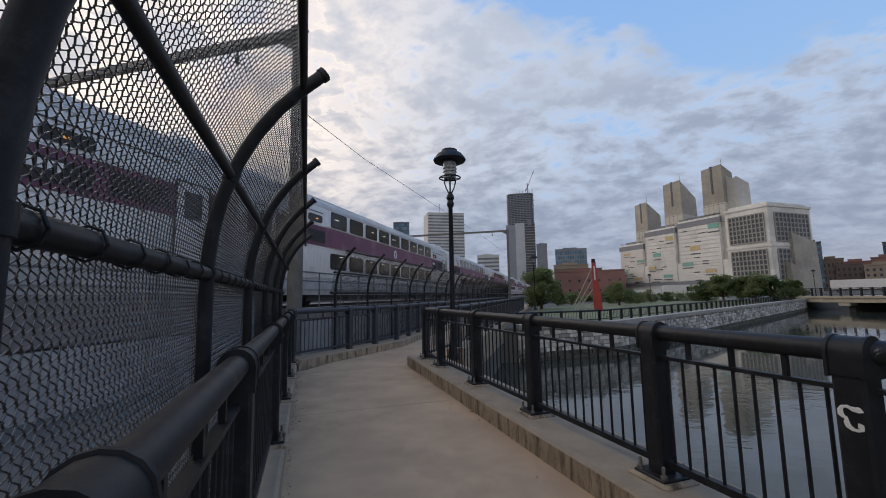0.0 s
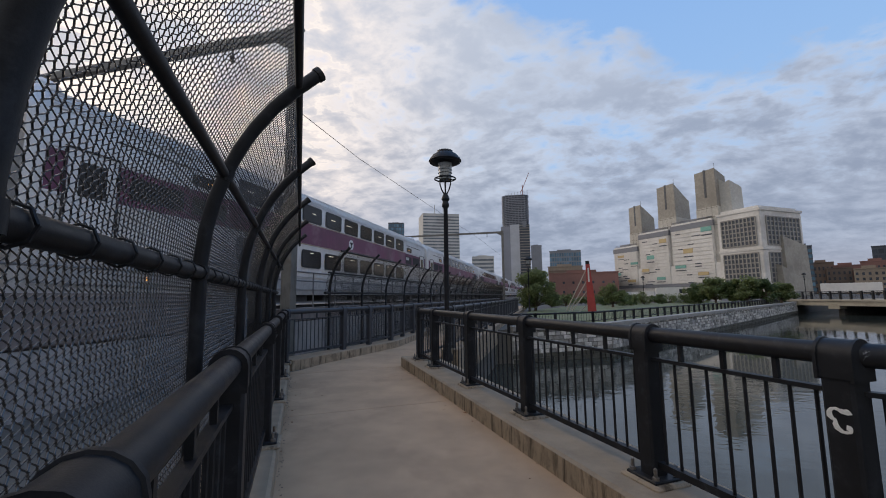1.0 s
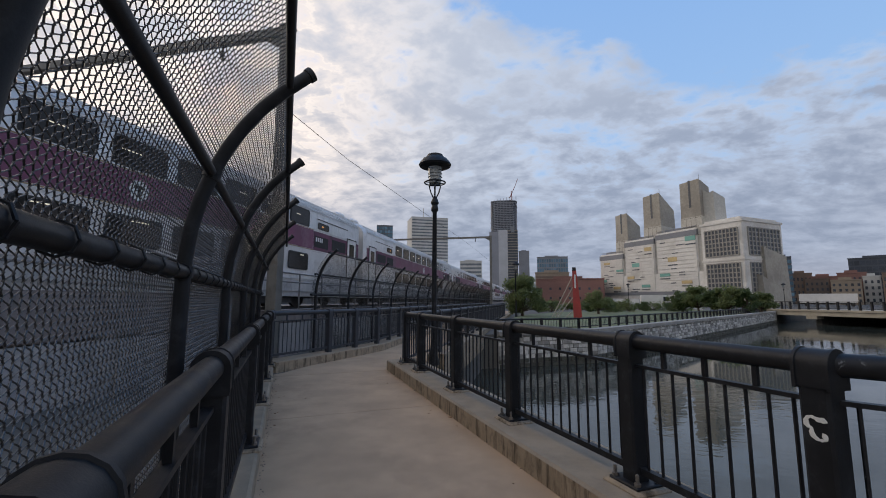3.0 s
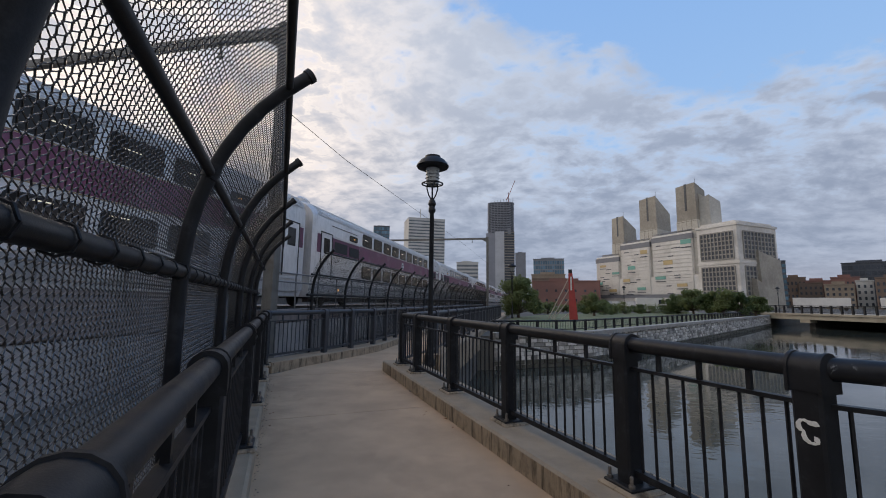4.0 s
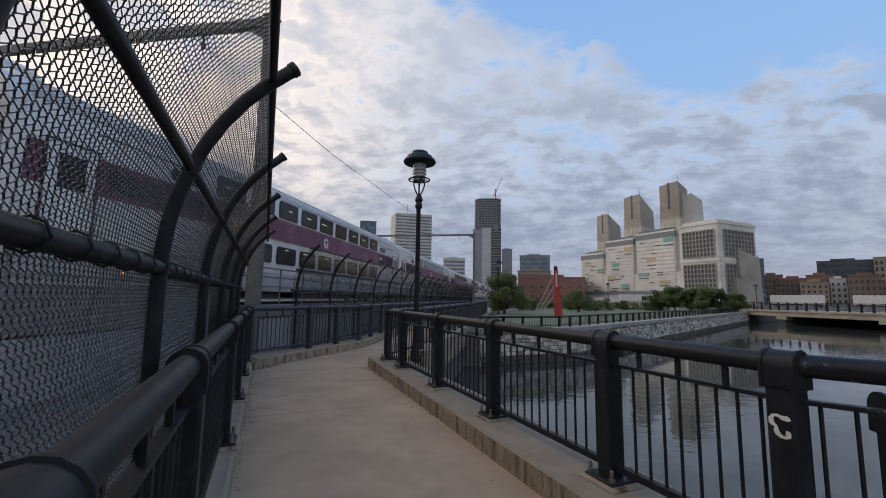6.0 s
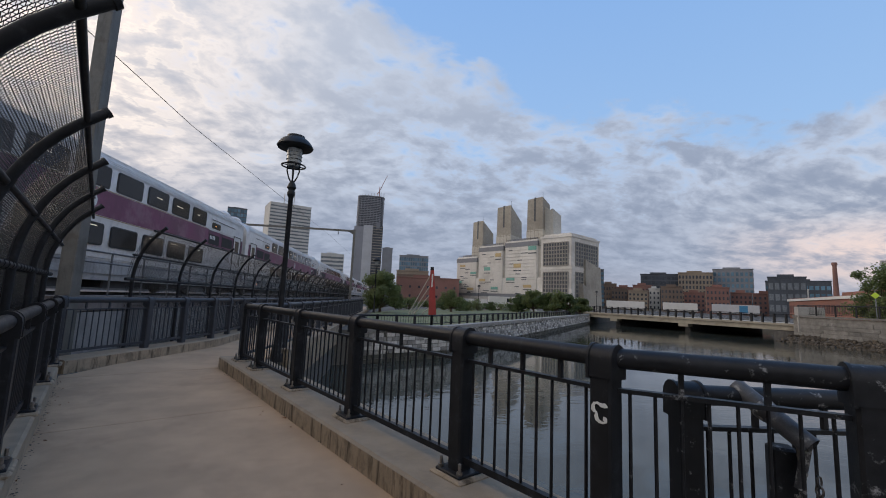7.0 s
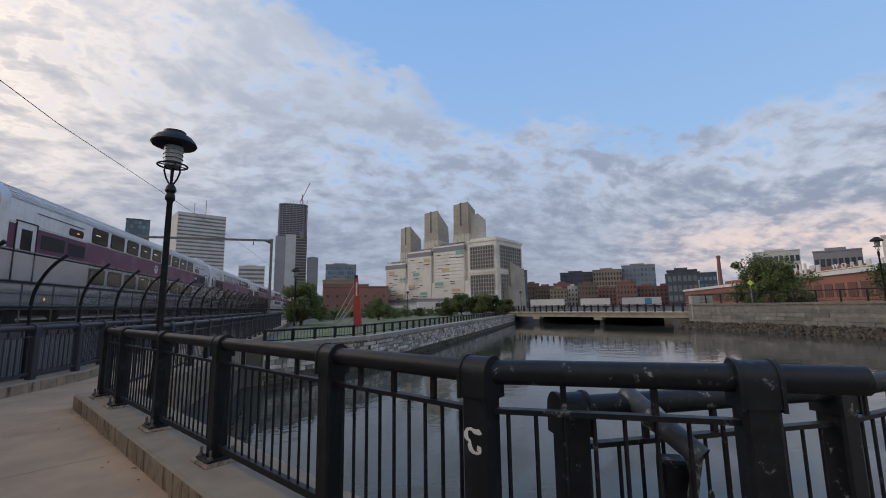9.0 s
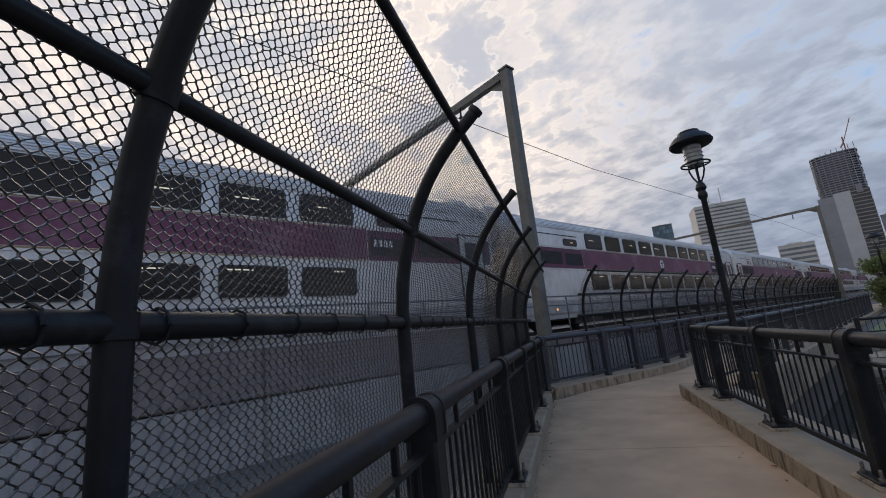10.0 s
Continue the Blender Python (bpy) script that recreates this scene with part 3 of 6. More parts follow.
def build_railings():
    r1 = railing("water_railing", "black painted steel railing on a concrete kerb above the channel", [W(s, 2.125, KERB_TOP) for s in WATER_POSTS])
    railing("fence_railing", "black painted steel railing on a kerb before the chain-link fence", [W(s, -0.485, KERB_TOP) for s in FENCE_POSTS])
    feet = []
    for a, b in zip(FAR_BARRIER, FAR_BARRIER[1:]):
        n = max(1, round((b - a).length / 1.45))
        feet += [a + (b - a) * i / n for i in range(n)]
    railing("far_railing", "blue-grey painted steel barrier with close pickets", [Vector((p.x - 0.2, p.y + 0.05, KERB_TOP)) for p in feet[:26]], SLATE, plate=False, gap=0.12)
    railing("far_water_railing", "blue-grey painted steel barrier along the far path", [W(7.81, 2.125, KERB_TOP)] + [T(9.7 + 1.5 * i, -2.2, KERB_TOP) for i in range(18)], SLATE, plate=False, gap=0.13)
    railing("seawall_railing", "scuffed black steel railing along the sea wall", [Vector(p) for p in BANK], WORN, height=1.06, pad=False)
    # the short closing bay from the footbridge to a taller end post, its handrail overshooting
    th = thing("end_railing", "worn black steel railing bay closing the footbridge corner", "railing", "steel railings")
    a, b = W(0.78, 2.125), Vector((2.475, 0.81, 0))
    put_post(b, math.atan2(b.y - a.y, b.x - a.x), WORN, th, RAIL_TOP, plate=False)
    build_bay(a, b, 0.02, RAIL_TOP, WORN, th, struts=2, gap=0.12, skip_rail=True)
    d = (b - a).normalized()
    part("handrail", Geo().tube([a + Vector((0, 0, RAIL_TOP - 0.052)), b + d * 0.36 + Vector((0, 0, RAIL_TOP - 0.052))], 0.054, 16), WORN, th, smooth=True)
    th = thing("broken_gate_arm", "broken black pipe arm hanging on a scuffed stub post", "gate")
    part("stub_post", Geo().cbox(-0.055, -0.055, -0.05, 0.055, 0.055, 0.80, 0.012), WORN, th, at=pose(2.42, 1.14, 0, 0, 0, -38))
    a, b = Vector((2.33, 1.30, 1.06)), Vector((2.39, 0.985, 0.845))
    part("pipe_arm", Geo().tube([a, b], 0.047, 16, cap=False).tube([a, b - (b - a) * 0.12], 0.039, 16), SCUFFED, th, smooth=True)
    part("weld_collar", Geo().tube([a + (b - a) * f for f in (0.34, 0.40, 0.47, 0.52)], [0.05, 0.056, 0.054, 0.049], 14), CHIPPED, th, "chipped bare metal collar", smooth=True)
    part("bracket", Geo().cbox(-0.035, -0.012, -0.16, 0.035, 0.012, 0.06, 0.008).tube([(0.0, 0.0, -0.14), (0.02, -0.02, -0.19), (0.05, -0.01, -0.20)], 0.009, 6), CHIPPED, th, "bent bracket with flaking paint", at=pose(2.40, 1.02, 0.80, 14, 8, 50))
    part("strap", Geo().tube([(2.40, 1.05, 0.90), (2.42, 1.06, 0.78), (2.41, 1.03, 0.70)], 0.011, 6), BOLT, th)
    for k in range(4):
        part("chain_link", Geo().tube([(0.016 * math.cos(radians(a2)), 0, 0.026 * math.sin(radians(a2))) for a2 in range(0, 361, 45)], 0.005, 6, cap=False), BOLT, th, at=pose(2.45, 1.0, 0.68 - 0.04 * k, 0, 0, 90 * (k % 2)))
    # spray-painted mark on the end post
    g = Geo()
    c = [(0.040, 0.034), (0.034, 0.044), (0.012, 0.044), (-0.010, 0.052), (-0.030, 0.046), (-0.038, 0.028), (-0.036, 0.012), (-0.026, 0.004), (-0.016, -0.002), (-0.018, -0.012),
         (-0.016, -0.028), (-0.004, -0.042), (0.016, -0.048), (0.034, -0.042), (0.036, -0.028), (0.020, -0.024)]
    fine = []
    for i in range(len(c) - 1):
        p0, p1, p2, p3 = (Vector(c[max(0, min(len(c) - 1, i + k))]) for k in (-1, 0, 1, 2))
        for k in range(4):
            u = k / 4
            fine.append(0.5 * (2 * p1 + (p2 - p0) * u + (2 * p0 - 5 * p1 + 4 * p2 - p3) * u * u + (3 * p1 - p0 - 3 * p2 + p3) * u ** 3))
    g.tube([(q.x, 0.0, q.y) for q in fine], [0.0095 + 0.003 * math.sin(i * 0.35) + 0.0012 * math.sin(i * 1.7) for i in range(len(fine))], 8)
    p = W(0.78, 2.125, 0.895)
    m = Matrix.Translation(p + W(0, -0.0675)) @ Matrix.Rotation(math.atan2(0.927, -0.375) + math.pi, 4, "Z") @ Matrix.Diagonal((0.95, 0.12, 0.95, 1))
    ob = part("paint_mark", g, WHITE_PAINT, None, at=m)
    tagged(ob, "white spray-painted squiggle on the railing post", "graffiti")


# ---- arched chain-link fence ----
def arch_profile():
    """Height and lean of the fence: upright to 1.62 m, then curving over the walk. Pairs of (across, up) with the run along the curve."""
    pts = [(-0.738, -0.1 + 0.084 * i) for i in range(21)]
    z0, r = 1.58, 1.42
    for i in range(1, 17):
        a = radians(52) * i / 16
        pts.append((-0.738 + r * (1 - math.cos(a)) * 0.90, z0 + r * math.sin(a) * 1.02))
    return pts


PROFILE = arch_profile()


def along_profile():
    run = [0.0]
    for a, b in zip(PROFILE, PROFILE[1:]):
        run.append(run[-1] + math.hypot(b[0] - a[0], b[1] - a[1]))
    return run


RUN = along_profile()


def profile_at(u):
    u = min(max(u, 0), RUN[-1])
    for i in range(len(RUN) - 1):
        if u <= RUN[i + 1]:
            f = (u - RUN[i]) / (RUN[i + 1] - RUN[i])
            return PROFILE[i][0] + f * (PROFILE[i + 1][0] - PROFILE[i][0]), PROFILE[i][1] + f * (PROFILE[i + 1][1] - PROFILE[i][1])
    return PROFILE[-1]


def inside(u):
    """The middle of the posts and rails, on the walk's side of the mesh."""
    (a0, b0), (a1, b1) = profile_at(u - 0.04), profile_at(u + 0.04)
    L = math.hypot(a1 - a0, b1 - b0)
    a, b = profile_at(u)
    return a + (b1 - b0) / L * 0.042, b - (a1 - a0) / L * 0.042


INSIDE = [inside(u) for u in RUN]


def chain_link(place, s0, s1, pitch, wire, round_bends=False, u0=0.0):
    """Zigzag wires hooked into their neighbours, laid on the arched surface. place(s, across, up) gives the world."""
    rows = int((RUN[-1] - u0) / (pitch * 0.5))
    step = (RUN[-1] - u0) / rows
    cols = int((s1 - s0) / (pitch * 0.5))
    sides = 4 if round_bends else 3
    ring3 = [(math.cos(2 * math.pi * k / sides + 0.5) * wire, math.sin(2 * math.pi * k / sides + 0.5) * wire) for k in range(sides)]
    # one wire's bends: rows, how far it has swung over, and in or out of the sheet
    bends = [(0.0, 0.0, 1.0), (0.2, 0.10, 0.5), (0.8, 0.90, -0.5)] if round_bends else [(0.0, 0.0, 1.0)]
    spine = [(j + f, (j % 2) * (1 - g) + (1 - j % 2) * g, (1 if j % 2 else -1) * o) for j in range(rows) for f, g, o in bends] + [(rows, rows % 2, 1)]
    prof = []
    for r, g, o in spine:
        a, b = profile_at(u0 + r * step - 0.01), profile_at(u0 + r * step + 0.01)
        L = math.hypot(b[0] - a[0], b[1] - a[1]) or 1
        c = profile_at(u0 + r * step)
        prof.append((g, o * wire * 1.35, c[0], c[1], (b[1] - a[1]) / L, -(b[0] - a[0]) / L))
    verts, faces = [], []
    for i in range(cols):
        k = len(verts)
        for g, o, across, up, nx, nz in prof:
            g = g if i % 2 else 1 - g
            s = s0 + i * pitch * 0.5 + (g * 1.10 - 0.05) * pitch * 0.5
            for cx, cz in ring3:
                verts.append(place(s + cx, across + nx * (o + cz), up + nz * (o + cz)))
        for j in range(len(prof) - 1):
            for c in range(sides):
                a = k + j * sides + c
                b = k + j * sides + (c + 1) % sides
                faces.append((a, b, b + sides, a + sides))
    g = Geo()
    g.v, g.f = verts, faces
    me = g.mesh("chain_link")
    me.polygons.foreach_set("use_smooth", [True] * len(me.polygons))
    return me


def fence_frame(th, place, s_list, s0, s1, post_r=0.036, rails=True):
    tip = PROFILE[-1]
    d = (tip[0] - PROFILE[-2][0], tip[1] - PROFILE[-2][1])
    L = math.hypot(*d)
    end = (tip[0] + d[0] / L * 0.12, tip[1] + d[1] / L * 0.12)
    for s in s_list:
        pts = [place(s, a, b) for a, b in INSIDE[1::2] + [INSIDE[-1]]]
        pts.append(place(s, INSIDE[-1][0] + d[0] / L * 0.12, INSIDE[-1][1] + d[1] / L * 0.12))
        post = part("arched_post", Geo().tube(pts, post_r, 16), BLACK, th, smooth=True)
        q = pts[-1]
        part("end_cap", Geo().tube([pts[-2] + (q - pts[-2]) * 0.85, q + (q - pts[-2]).normalized() * 0.012], post_r + 0.007, 12), BLACK, post, smooth=True)
        for u in (1.70, 2.25):
            a, b = profile_at(u)
            c = place(s, *inside(u))
            nxt = place(s, *profile_at(u + 0.08)) - place(s, *profile_at(u - 0.08))
            part("clamp", Geo().tube([c - nxt * 0.18, c + nxt * 0.18], post_r + 0.008, 12), BLACK, post, smooth=True)
    if rails:
        for u, r, nm in ((1.70, 0.034, "middle_rail"), (2.25, 0.025, "upper_rail"), (RUN[-1] - 0.03, 0.022, "top_rail")):
            a, b = inside(u)
            n = max(2, int((s1 - s0) / 2))
            part(nm, Geo().tube([place(s0 + (s1 - s0) * i / n, a, b) for i in range(n + 1)], r, 14), BLACK, th, smooth=True)


def build_fences():
    th = thing("chain_link_fence", "black arched chain-link fence curving over the footbridge", "fence", "arched fences")
    place = lambda s, a, z: W(s, a, z)
    flat = lambda s, a, z: (-0.375 * s + 0.927 * a, 0.927 * s + 0.375 * a, z)
    posts = [-2.985, -1.336, 0.39] + [1.962 + 1.649 * i for i in range(5)]
    fence_frame(th, place, posts, -4.5, 9.5)
    for s0, s1, fine in ((-4.0, -0.9, False), (-0.9, 4.52, True), (4.52, 9.4, False)):
        tagged(part("chain_link", chain_link(flat, s0, s1, 0.034, 0.0030, fine), WIRE, th), kind="stuff")
    for s in [-2.4 + 0.24 * i for i in range(46)]:
        a, b = inside(1.70)
        c = [W(s + 0.004 * math.sin(k), a + 0.042 * math.cos(k * math.pi / 4), b + 0.042 * math.sin(k * math.pi / 4)) for k in range(9)]
        part("tie_wire", Geo().tube(c, 0.0042, 5, cap=False), BLACK, th)
    th2 = thing("trackside_fence", "black arched chain-link fence running beside the railway", "fence", "arched fences")
    place2 = lambda s, a, z: T(s, a - 4.75, z)
    fence_frame(th2, place2, [9.45 + 2.0 * i for i in range(24)], 9.2, 56)
    m1 = part("chain_link", chain_link(place2, 9.3, 22, 0.065, 0.0042), WIRE, th2)
    m2 = part("chain_link", chain_link(place2, 22, 56, 0.14, 0.009), WIRE, th2)
    tagged(m1, kind="stuff"), tagged(m2, kind="stuff")


build_ground()
build_deck()
build_kerbs()
build_grit()
build_railings()
build_fences()


# ---- railway ----
RAIL_Z, TRAIN_N, CAR, SPEED = 1.18, -8.79, 26.15, 5.13


TRACK_WALL = material("retaining wall concrete", (0.35, 0.335, 0.328), 0.85, vary=0.18, scale=1.5, grain=60, bump=0.3, streak=0.3, stain=(0.13, 0.13, 0.14), stain_amount=0.5, stain_scale=1.0)
PARAPET = material("stained parapet concrete", (0.225, 0.195, 0.185), 0.88, vary=0.2, scale=2, grain=60, bump=0.3, streak=0.35)
# streaked concrete, darkened to carry shade under the bridge and behind the train
DARK_WALL = material("shade-dark streaked concrete", (0.10, 0.095, 0.09), 0.9, vary=0.3, scale=2, grain=60, bump=0.3, streak=0.3)


def build_trackbed():
    g = Geo()
    g.slab([T(-40, -30, 1.02), T(-40, -6.7, 1.02), T(240, -6.7, 1.02), T(240, -30, 1.02)], 1.08)
    setting("trackbed", g, BALLAST, "grey crushed-stone railway ballast", category="ballast")
    g = Geo().slab([T(-40, -6.75, 0.82), T(-40, -6.43, 0.82), T(122, -6.43, 0.82), T(122, -6.75, 0.82)], 1.0)
    wall = setting("wall_track", g, TRACK_WALL, "grey concrete retaining wall beside the railway")
    g = Geo().slab([T(-40, -6.83, 1.56), T(-40, -6.47, 1.56), T(8.0, -6.47, 1.56), T(8.0, -6.83, 1.56)], 0.70).slab([T(8.0, -6.83, 1.18), T(8.0, -6.47, 1.18), T(122, -6.47, 1.18), T(122, -6.83, 1.18)], 0.32)
    top = setting("wall_parapet", g, PARAPET, "grimy concrete parapet above the retaining wall")
    for i in range(54):
        a, b = -40 + 3.0 * i, -37 + 3.0 * i
        part("panel", Geo().slab([T(a + 0.025, -6.44, 0.84), T(a + 0.025, -6.40, 0.84), T(b - 0.025, -6.40, 0.84), T(b - 0.025, -6.44, 0.84)], 1.0), TRACK_WALL, wall)
        z = 1.58 if b < 9 else 1.20
        part("panel", Geo().slab([T(a + 0.012, -6.85, z), T(a + 0.012, -6.43, z), T(b - 0.012, -6.43, z), T(b - 0.012, -6.85, z)], z - 0.88), PARAPET, top)
    th = thing("parapet_railing", "dull grey pipe railing along the railway parapet", "railing", "steel railings")
    post_me = Geo().tube([(0, 0, 1.17), (0, 0, 2.21)], 0.022, 8).mesh("post", True)
    for i in range(36):
        part("post", post_me, PIPE, th, at=Matrix.Translation(T(-6.55 + 1.31 * i, -6.55)))
    for z in (2.21, 1.96):
        part("pipe", Geo().tube([T(-7, -6.55, z), T(40, -6.55, z)], 0.02, 8), PIPE, th, smooth=True)
    # added backdrop that blocks the bright horizon under the train
    g = Geo()
    g.slab([T(-60, -26, 3.4), T(-60, -25.6, 3.4), T(200, -25.6, 3.4), T(200, -26, 3.4)], 3.5)
    setting("wall_yard", g, DARK_WALL, "dark backdrop wall added beyond the tracks")
    for n in (-9.6, -11.03):
        g = Geo()
        g.slab([T(-40, n - 0.035, RAIL_Z), T(-40, n + 0.035, RAIL_Z), T(240, n + 0.035, RAIL_Z), T(240, n - 0.035, RAIL_Z)], 0.16)
        tagged(part("rail", g, UNDER), "worn steel railway rail on ballast", "rail", "running rails")


def coach_section():
    """Half-width and height of the body shell, above the rail, from the skirt to the roof's middle."""
    return [(1.40, 0.42), (1.46, 0.62), (1.50, 1.2), (1.52, 2.2), (1.52, 3.9), (1.50, 4.02), (1.40, 4.22), (1.18, 4.42), (0.8, 4.58), (0.4, 4.65), (0.0, 4.67)]


def shell(x0, x1, lo, hi, out=0.0):
    """A band of the coach's skin between two heights, along the car."""
    sec = [p for p in coach_section()]
    pts = []
    def width(z):
        for (w0, a), (w1, b) in zip(sec, sec[1:]):
            if a <= z <= b:
                return w0 + (w1 - w0) * (z - a) / max(1e-6, b - a)
        return sec[-1][0]
    zs = [lo] + [z for _, z in sec if lo < z < hi] + [hi]
    return [(width(z) + out, z) for z in zs]


def build_coach():
    """A two-deck railway coach; x along the car (front to -x), +y towards the path, origin on the rail at mid-length."""
    car = thing("railway_coach", "silver two-deck railway coach with a purple stripe and dark windows", "train car", "coaches of the passing train")
    half = CAR / 2 - 0.3
    full = coach_section()
    loop = [(w, z) for w, z in full] + [(-w, z) for w, z in full[-2::-1]]
    g = Geo()
    ends = [(-half, 0.93), (-half + 0.25, 1.0), (half - 0.25, 1.0), (half, 0.93)]
    pts = [(x, w * k, 0.42 + (z - 0.42) * (0.985 if k < 1 else 1)) for x, k in ends for w, z in loop]
    n = len(loop)
    faces = [(j * n + i, j * n + (i + 1) % n, j * n + n + (i + 1) % n, j * n + n + i) for j in range(3) for i in range(n)]
    faces += [tuple(range(n - 1, -1, -1)), tuple(3 * n + i for i in range(n))]
    g.add(pts, faces)
    body = part("body", g, STEEL, car, smooth=True)
    for side in (1, -1):
        y = 1.52 * side
        def panel(x0, z0, x1, z1, d=0.012):
            return Geo().box(x0, min(y, y + d * side), z0, x1, max(y, y + d * side), z1)
        part("stripe", panel(-7.9, 2.38, 7.9, 3.18, 0.008), PURPLE, body, "faded purple painted stripe")
        if side < 0:
            continue
        for x0, x1 in ((-half + 0.35, -half + 3.6), (half - 3.6, half - 0.35)):
            e = -1 if x0 < 0 else 1
            a0, a1 = sorted((e * 9.45, e * 10.95))
            part("vent_panel", panel(a0, 2.52, a1 - 0.1, 3.02, 0.012), UNDER, body, "dark grimy vent panel")
            a0, a1 = sorted((e * 8.15, e * 9.3))
            part("small_window", round_pane(1.0, 0.30, 0.10, 0.02), GLASS, body, at=pose((a0 + a1) / 2, y, 3.44))
            part("end_stripe", panel(min(e * 7.92, e * 12.5), 2.36, max(e * 7.92, e * 12.5), 3.17, 0.004), PURPLE_OLD, body, "grimy dark purple stripe end")
            part("display", panel(min(e * 8.72, e * 8.56), 3.41, max(e * 8.72, e * 8.56), 3.46, 0.03), SIGN_GLOW, body, "small lit amber destination display")
            part("gutter", panel(min(e * 8.2, e * 11.2), 3.70, max(e * 8.2, e * 11.2), 3.725, 0.02), UNDER, body)
            part("grille", panel(min(e * 8.0, e * 9.2), 2.5, max(e * 8.0, e * 9.2), 2.98, 0.012), UNDER, body, "dark ventilation grille")
        for z in (2.355, 3.205):
            part("pinstripe", panel(-7.9, z - 0.014, 7.9, z + 0.014, 0.011), YELLOW, body, "thin yellow line")
        for z in (1.12, 1.28, 2.31, 3.235, 4.0):
            part("rib", panel(-half + 0.3, z - 0.02, half - 0.3, z + 0.02, 0.016), STEEL, body)
        for row, (z0, z1) in enumerate(((1.50, 2.12), (3.27, 3.90))):
            for i in range(9):
                cx = (i - 4) * 1.71
                gasket = round_pane(1.39, z1 - z0 + 0.06, 0.10, 0.020)
                glass = round_pane(1.30, z1 - z0 - 0.02, 0.08, 0.026)
                w = part("window", gasket, RUBBER, body, at=pose(cx, y, (z0 + z1) / 2))
                part("pane", glass, GLASS, w, "dark tinted glass pane")
                a0 = -0.36 + 0.13 * ((i * 7 + row * 3) % 4)
                zl = 0.03 if row else 0.225
                part_bar = Geo().box(a0, 0.0262, zl, a0 + 0.26 + 0.12 * ((i * 5) % 3), 0.0275, zl + 0.025)
                if i % 4 != 3:
                    part("cabin_light", part_bar, CABIN_GLOW, w, "faint lit ceiling lamp behind the glass")
        for w0, z0, tilt in ((1.50, 4.05, 20), (1.46, 4.12, 35), (1.42, 4.19, 38), (1.34, 4.28, 42), (1.25, 4.37, 44), (1.14, 4.445, 55)):
            part("roof_rib", Geo().box(-half + 0.3, -0.012, -0.012, half - 0.3, 0.012, 0.012), STEEL, body, at=pose(0, w0 * side, z0, tilt, 0, 0))
        for cx in (-11.65, 11.65):
            d = part("door", panel(cx - 0.48, 1.25, cx + 0.48, 3.25, 0.02), STEEL, body, "steel sliding door with a window")
            part("door_frame", frame_panel(cx - 0.54, 1.2, cx + 0.54, 3.31, 0.035, y, 0.03), UNDER, d)
            part("door_window", panel(cx - 0.27, 2.35, cx + 0.27, 3.05, 0.028), GLASS, d)
        part("lower_sill", panel(-half + 0.2, 0.62, half - 0.2, 1.05, 0.004), SKIRT, body, "dull grey lower skirt")
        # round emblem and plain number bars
        em = part("emblem", Geo().lathe([(0.24, 0.0), (0.24, 0.016)], 24, Matrix.Rotation(radians(-90), 4, "X")), WHITE_PAINT, body, "white round emblem", at=pose(0, y, 2.78))
        part("emblem_bar", Geo().box(-0.14, 0.016, 0.04, 0.14, 0.02, 0.11), RUBBER, em)
        part("emblem_bar", Geo().box(-0.04, 0.016, -0.14, 0.04, 0.02, 0.05), RUBBER, em)
        for k in range(4):
            part("number_bar", panel(-half + 4.1 + k * 0.16, 2.74, -half + 4.2 + k * 0.16, 2.92, 0.016), WHITE_PAINT, body)
    for x in (-half + 0.15, half - 0.15):
        part("roof_unit", Geo().cbox(x - 0.9 if x > 0 else x, -0.7, 4.5, x if x > 0 else x + 0.9, 0.7, 4.86, 0.12), STEEL, body)
    part("gangway", Geo().box(-half - 0.34, -0.55, 1.3, -half + 0.05, 0.55, 3.6), RUBBER, body)
    for k in range(5):
        x = -7 + 3.4 * k
        part("underframe_box", Geo().cbox(x, -1.25, 0.18, x + 2.2, 1.25, 0.5, 0.04), UNDER, body)
    part("marker_lamp", Geo().lathe([(0.055, 0.0), (0.05, 0.03), (0.02, 0.045)], 12, Matrix.Rotation(radians(-90), 4, "X")), LAMP_GLOW, body, "small lit amber marker lamp", at=pose(10.3, 1.5, 0.77))
    for bx in (-9.3, 9.3):
        bogie = part("bogie", Geo().box(-1.75, -1.12, 0.36, 1.75, -0.95, 0.72).box(-1.75, 0.95, 0.36, 1.75, 1.12, 0.72).box(-0.3, -1.0, 0.35, 0.3, 1.0, 0.8), UNDER, car, "dark steel bogie frame", at=pose(bx, 0, 0))
        for wx in (-1.25, 1.25):
            prof = [(0.06, -1.0), (0.06, -0.76), (0.46, -0.76), (0.46, -0.63), (0.08, -0.62), (0.08, 0.62), (0.46, 0.63), (0.46, 0.76), (0.06, 0.76), (0.06, 1.0)]
            part("wheelset", Geo().lathe(prof, 20, Matrix.Rotation(radians(90), 4, "X")), UNDER, bogie, at=pose(wx, 0, 0.46))
    return car


PANES = {}


